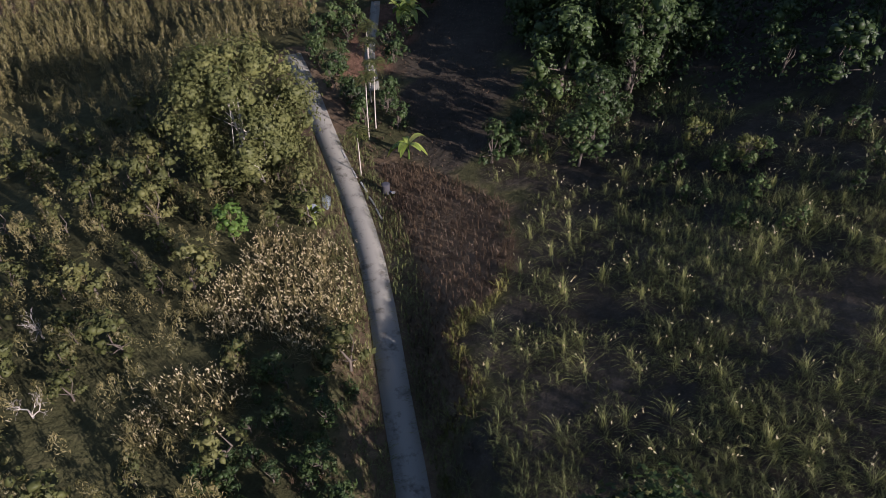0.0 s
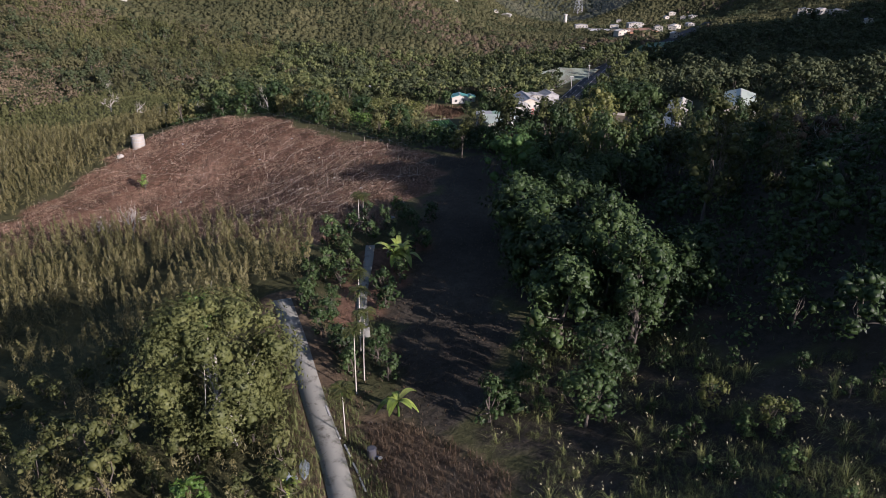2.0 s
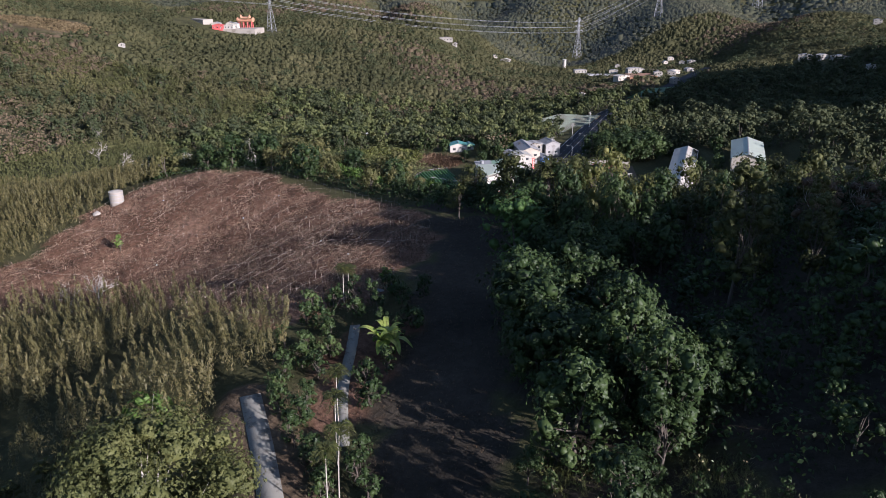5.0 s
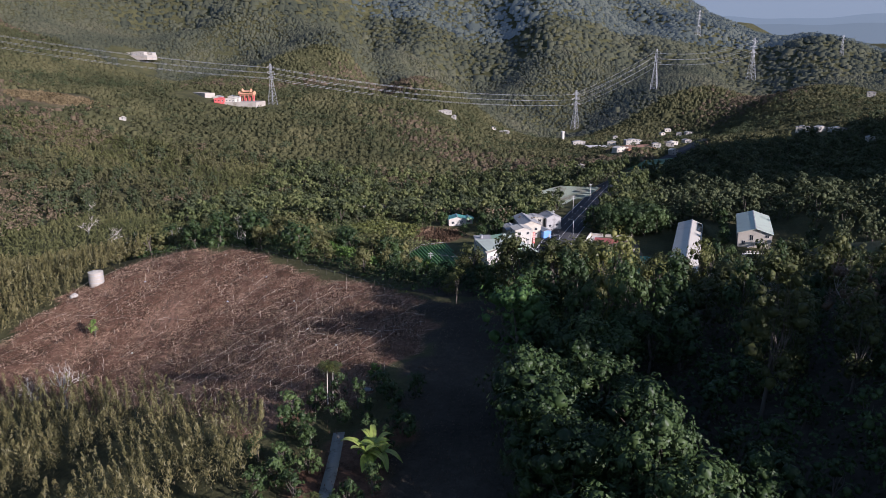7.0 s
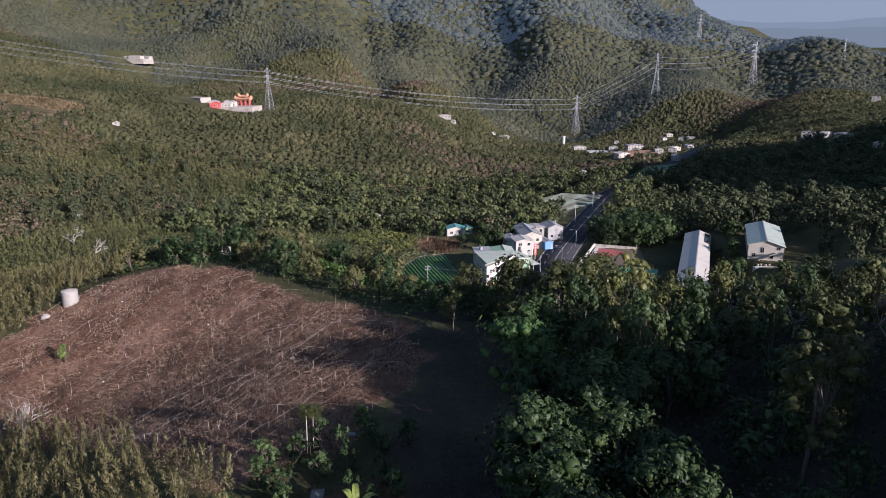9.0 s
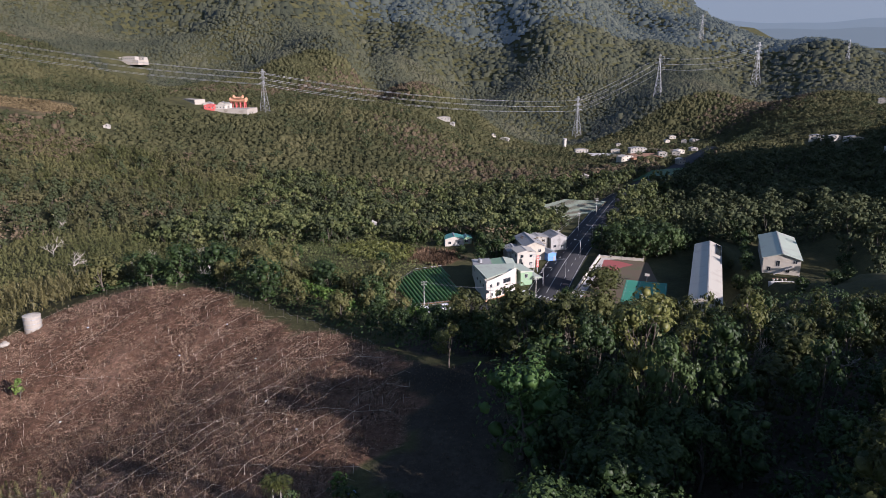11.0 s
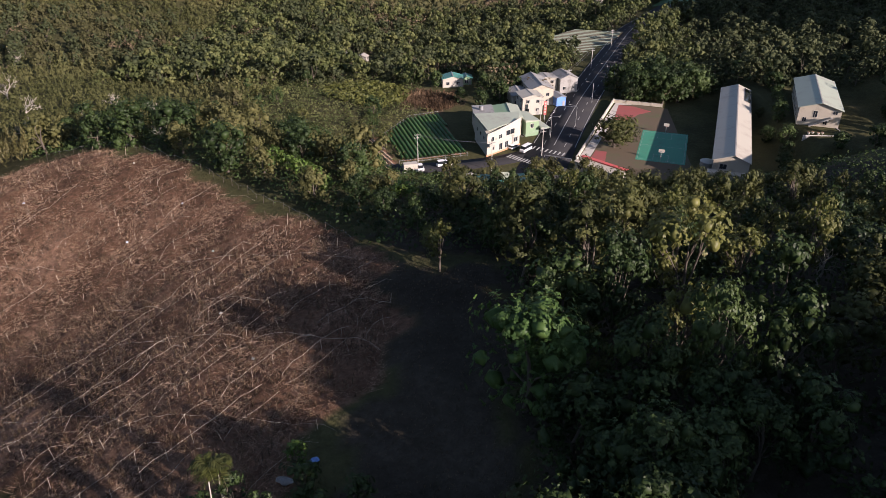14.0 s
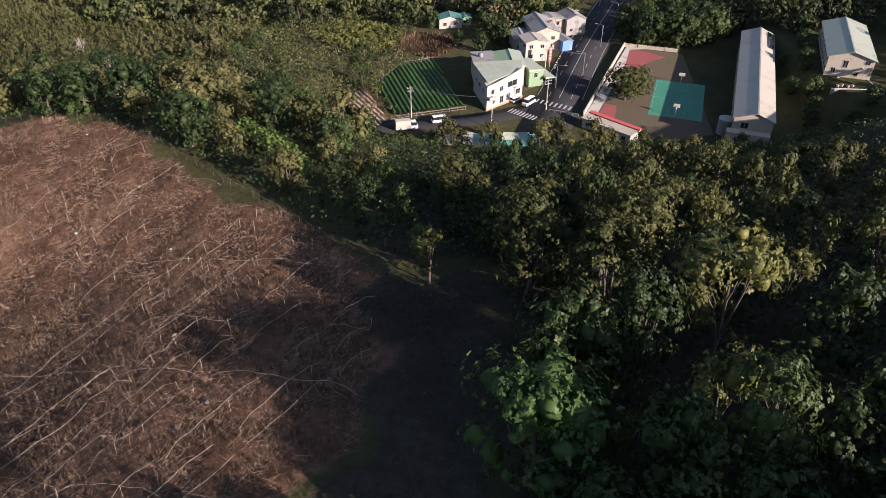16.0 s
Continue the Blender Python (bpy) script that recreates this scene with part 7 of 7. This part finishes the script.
for (x, y), w, d, h, mat, rf, lab in (((-243, 836), 12, 7, 4, M_RED, M_RED, "red temple pavilion on the hillside court"), ((-231, 836), 11, 6, 4, M_WHITE, M_ROOF_CREAM, "white awning hut on the temple court"), ((-226, 842), 7, 6, 5, M_WHITE, M_ROOF_GREY, "small white house on the temple court"),
                                      ((-251, 855), 10, 7, 5, M_WHITE, M_ROOF_GREY, "grey-roofed white house behind the pavilion"), ((-236, 858), 8, 6, 5, M_CREAM, M_ROOF_GREY, "cream hut at the back of the temple court")):
    plain_house((x, y), -8, w, d, h, 1.4, mat, rf, lab, ((2.0,),), ("front",), z=TZ, group="temple buildings", per=3.5)
pad("hill_farm_yard", -470, 1170, 56, 24, -15, M_PAVE, "bare yard of the farm high on the hill", 1.0, 6)
HZ = float(ground_z(-470, 1170)) + 1
for (x, y), w, d, h, rf in (((-490, 1172), 24, 8, 4, M_ROOF_CREAM), ((-464, 1168), 22, 9, 5, M_FAR_WALL), ((-450, 1175), 14, 9, 4, M_ROOF_GREY)):
    plain_house((x, y), -15, w, d, h, 0.8, M_FAR_WALL, rf, "long white house on the hillside farm", ((2.0, 5.5) if h > 7 else (2.0,),), ("front",), z=HZ, group="hill farm", per=3.4)
FAR_HOUSES = [(90, 1004, 18, 10, 5), (76, 1012, 8, 8, 4), (9, 960, 24, 9, 5), (20, 955, 8, 7, 4), (186, 753, 20, 12, 6), (225, 852, 26, 11, 7), (227, 767, 12, 8, 5), (206, 872, 14, 8, 5), (233, 730, 11, 8, 7),
              (172, 900, 22, 9, 5), (323, 1033, 12, 8, 5), (331, 1008, 10, 8, 5), (344, 1007, 16, 8, 4), (312, 1020, 9, 8, 4), (244, 1010, 9, 8, 4), (252, 800, 12, 8, 5), (262, 822, 16, 7, 4), (240, 880, 12, 8, 4), (134, 690, 11, 7, 4),
              (332, 678, 16, 9, 6), (339, 662, 12, 8, 5), (345, 645, 20, 8, 4), (339, 584, 12, 8, 5), (550, 945, 14, 10, 8), (-299, 712, 8, 5, 3), (-49, 500, 7, 6, 5), (-40, 505, 8, 7, 4), (290, 858, 14, 8, 4)]
for k, (x, y, w, d, h) in enumerate(FAR_HOUSES):
    plain_house((x, y), (k * 37) % 50 - 25, w * 0.7, d * 0.7, h * 0.75, 1.2, (M_FAR_WALL, M_CREAM, M_FAR_WALL)[k % 3], (M_ROOF_CREAM, M_ROOF_GREY, M_FAR_WALL, M_ROOF_GREY)[k % 4], "small white farmhouse in the far valley", ((2.0,) if h < 6 else (2.0, 4.8),), ("front", "right"), group="far houses", per=3.6)
    GLADES.append((x, y, 0.5 * max(w, d) + 4))
    GLADES.append((x - 0.03 * x, y - 14, 0.3 * max(w, d) + 4))
GLADES += [(-370, 733, 34), (-395, 735, 24), (2, 373, 13), (-25, 380, 18), (-22, 294, 15), (-8, 293, 12), (-34, 306, 9), (-234, 847, 30), (-215, 845, 20), (-255, 848, 20), (-272, 858, 24), (-282, 845, 18), (-470, 1155, 34), (-450, 1120, 26), (-191, 855, 14), (214, 1145, 16), (11, 388, 16), (111, 378, 8), (-20, 470, 16), (-30, 478, 18), (140, 300, 16)]
tower = thing("water_tower", base_at(160, 945, 0), "slim white water tower in the far village", "tower")
part("column", cylinder_bm(2.2, -2, 13, 14), M_WHITE, tower)
part("cap", cylinder_bm(2.5, 13, 14, 14), M_CONCRETE, tower)
for k, (x, y) in enumerate(((205, 815), (215, 790), (190, 860), (255, 850), (205, 760))):
    bed = part("village_plot", boxes((-16, 16, -11, 11, -8, 0.8)), (M_EARTH, M_SOIL, M_CONCRETE)[k % 3], None, m=base_at(x, y, (k * 29) % 40 - 20))
    tagged(bed, "bare garden plot among the far houses", "field", kind="structure")
    GLADES.append((x, y, 20))


# ---- woods of the valley and hills ----
M_VALLEY = foliage("valley_bush", (0.040, 0.056, 0.021), (0.084, 0.102, 0.037), (0.155, 0.165, 0.064), 0.06, 0.6, 0.3, 1.0, 0.2, 1.0, shine=0.15)
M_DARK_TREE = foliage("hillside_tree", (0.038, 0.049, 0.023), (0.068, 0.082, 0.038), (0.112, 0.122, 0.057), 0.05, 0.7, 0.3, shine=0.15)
# distance haze is put into the colours: greyer leaves plus bluish emission
M_HAZE_GLOW_WOODS = foliage("haze_glow_woods", (0.044, 0.050, 0.034), (0.066, 0.072, 0.047), (0.098, 0.100, 0.066), 0.008, 0.9, 0.15, 1.3, 0.12, shine=0.05)
_glow = M_HAZE_GLOW_WOODS.node_tree.nodes["Principled BSDF"]
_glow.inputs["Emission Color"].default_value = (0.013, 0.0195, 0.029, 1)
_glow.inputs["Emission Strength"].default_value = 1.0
# same painted haze, with a weaker bluish glow for the nearer belt
M_FAINT_HAZE_GLOW_WOODS = foliage("faint_haze_glow_woods", (0.054, 0.059, 0.033), (0.084, 0.087, 0.048), (0.124, 0.119, 0.067), 0.009, 0.9, 0.35, 1.4, 0.1, shine=0.05)
_glow = M_FAINT_HAZE_GLOW_WOODS.node_tree.nodes["Principled BSDF"]
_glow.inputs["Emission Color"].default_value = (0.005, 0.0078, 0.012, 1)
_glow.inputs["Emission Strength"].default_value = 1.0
VALLEY_TREES = [tree_parts(s, r, h, z, n, 1.05, M_VALLEY, M_BARK, k, 0.2, 0.62, 0.6, plain=True) for s, r, h, z, n, k in ((91, 5.4, 4.6, 4.6, 320, 12), (92, 4.6, 5.0, 4.8, 290, 11))]
VALLEY_DARK = [tree_parts(s, r, h, z, n, 1.05, M_DARK_TREE, M_BARK, k, 0.2, 0.62, 0.6, plain=True) for s, r, h, z, n, k in ((93, 5.2, 4.8, 4.6, 320, 12), (94, 4.4, 5.2, 4.8, 290, 11))]
HILL_TREES = [tree_parts(s, r, h, z, n, 1.15, M_WOODS, M_BARK, k, 0.2, 0.6, 0.6, plain=True) for s, r, h, z, n, k in ((95, 5.0, 3.8, 3.2, 210, 11), (96, 4.4, 4.2, 3.4, 190, 10))]
rng0 = np.random.default_rng(200)
x, y = scattered(rng0, -520, 470, 196, 660, 6.6)
ok = (np.abs(x) < 0.64 * y + 25) & ~((y < 302) & (x > -122) & (x < 122)) & ~((x > -70) & (x < 12) & (y > 300) & (y < 412)) & ~((x < -86) & (x > -200) & (y > 262) & (y < 425))
x, y = x[ok], y[ok]
dry = (noise_field := np.sin(x / 47 + 1.3 * np.sin(y / 61)) * np.sin(y / 53 + 0.9 * np.sin(x / 39))) + 0.25 * rng0.normal(size=len(x)) > 0.72
feather = np.sin(x / 71 + 1.1 * np.sin(y / 83) + 2) * np.sin(y / 67 + np.sin(x / 55)) + 0.35 * rng0.normal(size=len(x)) > -0.12
# only the dark tree colour grows here, partly in place of the hillside's shade
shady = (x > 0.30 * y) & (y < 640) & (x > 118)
lush = ~shady & (x > -140) & (x < 165) & (y > 395) & (y < 650)
bx, by = scattered(rng0, 118, 470, 300, 640, 9.0)
_ok = (bx > 0.30 * by) & (bx < 0.64 * by + 25) & ~in_any_clearing(bx, by)
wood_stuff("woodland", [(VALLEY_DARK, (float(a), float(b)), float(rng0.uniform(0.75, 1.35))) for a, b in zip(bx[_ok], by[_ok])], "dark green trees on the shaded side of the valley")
feather &= ~shady
dry &= ~shady
bx, by = scattered(rng0, -140, 190, 395, 650, 8.2)
_ok = (bx < 0.30 * by) & ~in_any_clearing(bx, by)
wood_stuff("woodland", [((VALLEY_TREES, VALLEY_DARK)[int(rng0.random() < 0.42)], (float(a), float(b)), float(rng0.uniform(0.65, 1.35))) for a, b in zip(bx[_ok], by[_ok])], "large green broad-leaved trees on the valley floor")
feather &= ~lush
_mix = ~dry & ~feather & ~lush & ~shady & (rng0.random(len(x)) < 0.62)
wood_stuff("woodland", [((HILL_TREES, HILL_TREES, VALLEY_DARK)[int(rng0.integers(0, 3))], (float(a), float(b)), float(rng0.uniform(0.6, 1.2))) for a, b in zip(x[_mix], y[_mix]) if not in_any_clearing(np.array([a]), np.array([b]))[0]], "mixed olive-green woodland over the valley slopes")
far_woods("dry_woodland", x[dry], y[dry], 202, "brownish half-bare trees among the woodland", 9, 1.2, 4.2, 5.0, M_WOODS_DRY, relief=0.66, lobes=5)
far_woods("scrub", x[feather], y[feather], 208, "low green scrub under the hillside bamboo", 26, 1.15, 4.4, 2.4, M_HILL_BAMBOO, relief=0.95)
hill_bamboo("hill_bamboo", np.concatenate([x[feather], x[feather] + 2.9, x[feather] - 2.1]), np.concatenate([y[feather], y[feather] + 2.4, y[feather] + 3.3]), 209, "feathery olive-green bamboo over the valley slopes", 14, 1.8, 4.0, 2.1, M_HILL_BAMBOO)
bx, by = scattered(rng0, -70, 12, 300, 412, 3.1)
far_woods("bushes", bx, by, 211, "lush green bushes and small trees round the fields", 22, 0.72, 2.3, 2.0, M_VALLEY, relief=0.85, core=0)
bx, by = scattered(rng0, -70, 12, 300, 412, 10.5)
_ok = ~in_any_clearing(bx, by) & (rng0.random(len(bx)) < 0.55)
wood_stuff("woodland", [((LIGHT_OLIVE, LIGHT_WOOD)[int(rng0.integers(0, 2))], (float(a), float(b)), float(rng0.uniform(0.6, 1.1))) for a, b in zip(bx[_ok], by[_ok])], "scattered olive and dark trees below the hill")
bx, by = scattered(rng0, -200, -86, 262, 425, 2.9)
hill_bamboo("hill_bamboo", bx, by, 212, "fine feathery bamboo on the slope beyond the felled ground", 16, 1.05, 4.2, 1.5, M_HILL_BAMBOO)
x, y = scattered(rng0, -1050, 1050, 660, 1350, 5.6)
ok = (np.abs(x) < 0.66 * y)
x, y = x[ok], y[ok]
dry = np.sin(x / 90 + 1.3 * np.sin(y / 110)) * np.sin(y / 95 + 0.9 * np.sin(x / 80)) + 0.25 * rng0.normal(size=len(x)) > 0.68
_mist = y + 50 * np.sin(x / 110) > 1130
_belt = far_woods("backdrop_forest", x[_mist], y[_mist], 221, "faintly hazy woodland high on the hill", 6, 2.1, 3.6, 3.0, M_FAINT_HAZE_GLOW_WOODS, relief=0.55, core=0.92)
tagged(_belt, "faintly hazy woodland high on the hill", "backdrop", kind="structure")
x, y, dry = x[~_mist], y[~_mist], dry[~_mist]
far_woods("woodland", x[~dry], y[~dry], 203, "mixed olive-green woodland on the hill beyond the valley", 7, 1.9, 3.2, 3.0, M_WOODS, relief=0.65, core=0.88)
far_woods("dry_woodland", x[dry], y[dry], 204, "brownish half-bare trees on the far hill", 7, 1.8, 3.1, 3.0, M_WOODS_DRY, relief=0.65, core=0.88)
bx, by = scattered(rng0, -640, 560, 330, 1000, 17.0)
_ok = (np.abs(bx) < 0.62 * by) & (rng0.random(len(bx)) < 0.22 + 0.4 * (np.sin(bx / 61 + np.sin(by / 83)) * np.sin(by / 77) > 0.35)) & (by > 640)
far_woods("woodland", bx[_ok], by[_ok], 219, "large dark trees standing out on the hillside", 16, 1.3, 5.2, 6.0, M_DARK_TREE, relief=0.9, lobes=6)
x, y = scattered(rng0, -1700, 2100, 1350, 2500, 12.5)
ok = (np.abs(x) < 0.66 * y)
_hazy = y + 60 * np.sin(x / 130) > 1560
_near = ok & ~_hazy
_ridge = far_woods("backdrop_forest", x[_near], y[_near], 205, "forest on the high far ridges", 5, 3.6, 7.4, 4, M_FAINT_HAZE_GLOW_WOODS, relief=0.5, core=0.95)
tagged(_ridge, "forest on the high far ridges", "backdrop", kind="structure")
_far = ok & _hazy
_ridge = far_woods("backdrop_forest", x[_far], y[_far], 215, "hazy forest on the farthest ridges", 5, 3.8, 8.0, 4, M_HAZE_GLOW_WOODS, relief=0.5, core=0.95)
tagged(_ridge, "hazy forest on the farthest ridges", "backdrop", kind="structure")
# unseen woodland added on the ridge to the east, beyond the wood, to cast shade
x, y = scattered(rng0, 80, 240, -60, 96, 8.0)
_high = (x > 84) & (x < 128) & (y > 44) & (y < 108)
far_woods("woodland", x[_high], y[_high], 222, "unseen tall dark trees on the ridge, added for shade", 16, 1.6, 6.0, 17, M_DARK_TREE, False, relief=0.6, core=0.8)
x, y = x[~_high], y[~_high]
far_woods("woodland", x, y, 206, "unseen dark woodland on the near ridge, added for shade", 12, 1.6, 5.5, 10, M_WOODS, core=0.8)


# ---- hazy range beyond the last ridge ----
def far_range(name, y0, base, rise, seed, colour, glow, label):
    rng = np.random.default_rng(seed)
    x = np.linspace(-4300, 4300, 160)
    ph = rng.uniform(0, 6, 5)
    top = base + rise * (0.5 * np.sin(x / 900 + ph[0]) + 0.3 * np.sin(x / 410 + ph[1]) + 0.15 * np.sin(x / 170 + ph[2]) + 0.07 * np.sin(x / 67 + ph[3]))
    v = np.concatenate([np.stack([x, 0 * x + y0, 0 * x - 100], axis=1), np.stack([x, 0 * x + y0 + 120, top], axis=1)])
    i = np.arange(159)
    m, n, l = tree_of(name)
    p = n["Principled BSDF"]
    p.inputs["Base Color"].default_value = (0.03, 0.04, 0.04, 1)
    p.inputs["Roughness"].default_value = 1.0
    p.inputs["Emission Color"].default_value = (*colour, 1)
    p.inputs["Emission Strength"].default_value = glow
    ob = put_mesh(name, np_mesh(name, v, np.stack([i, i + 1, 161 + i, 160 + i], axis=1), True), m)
    return tagged(ob, label, "backdrop", kind="structure")


# haze painted as blue-grey emission, paler from range to range
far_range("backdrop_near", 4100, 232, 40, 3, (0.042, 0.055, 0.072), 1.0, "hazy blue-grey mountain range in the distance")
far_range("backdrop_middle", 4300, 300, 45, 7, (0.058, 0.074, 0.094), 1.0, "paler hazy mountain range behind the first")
# raised so its glow also fills in the tone of the low sky
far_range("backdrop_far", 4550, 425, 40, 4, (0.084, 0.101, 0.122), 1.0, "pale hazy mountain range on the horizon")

tussocks("dry_scrub", *patch(216, [(-10, 366), (2, 360), (14, 366), (12, 384), (0, 387), (-10, 380)], 1.0), 217, "reddish-brown dry scrub beside the field", M_VINE, 14, 1.6, 0, 0.05)
x, y = scattered(rng0, -46, -4, 358, 402, 2.0)
ok = np.hypot(x + 25, y - 380) < 18
far_woods("banana_garden", x[ok], y[ok], 207, "yellow-green banana garden below the houses", 20, 1.1, 1.2, 1.8, M_LEAF_YELLOW, False, core=0)
x, y = scattered(rng0, -425, -315, 705, 762, 2.6)
ok = np.hypot((x + 370) / 2.2, y - 733) < 22
far_woods("hill_grass", x[ok], y[ok], 223, "tan dry grass on the open spur of the hill", 12, 1.7, 2.0, 0.6, M_TAN, False, relief=0.5)
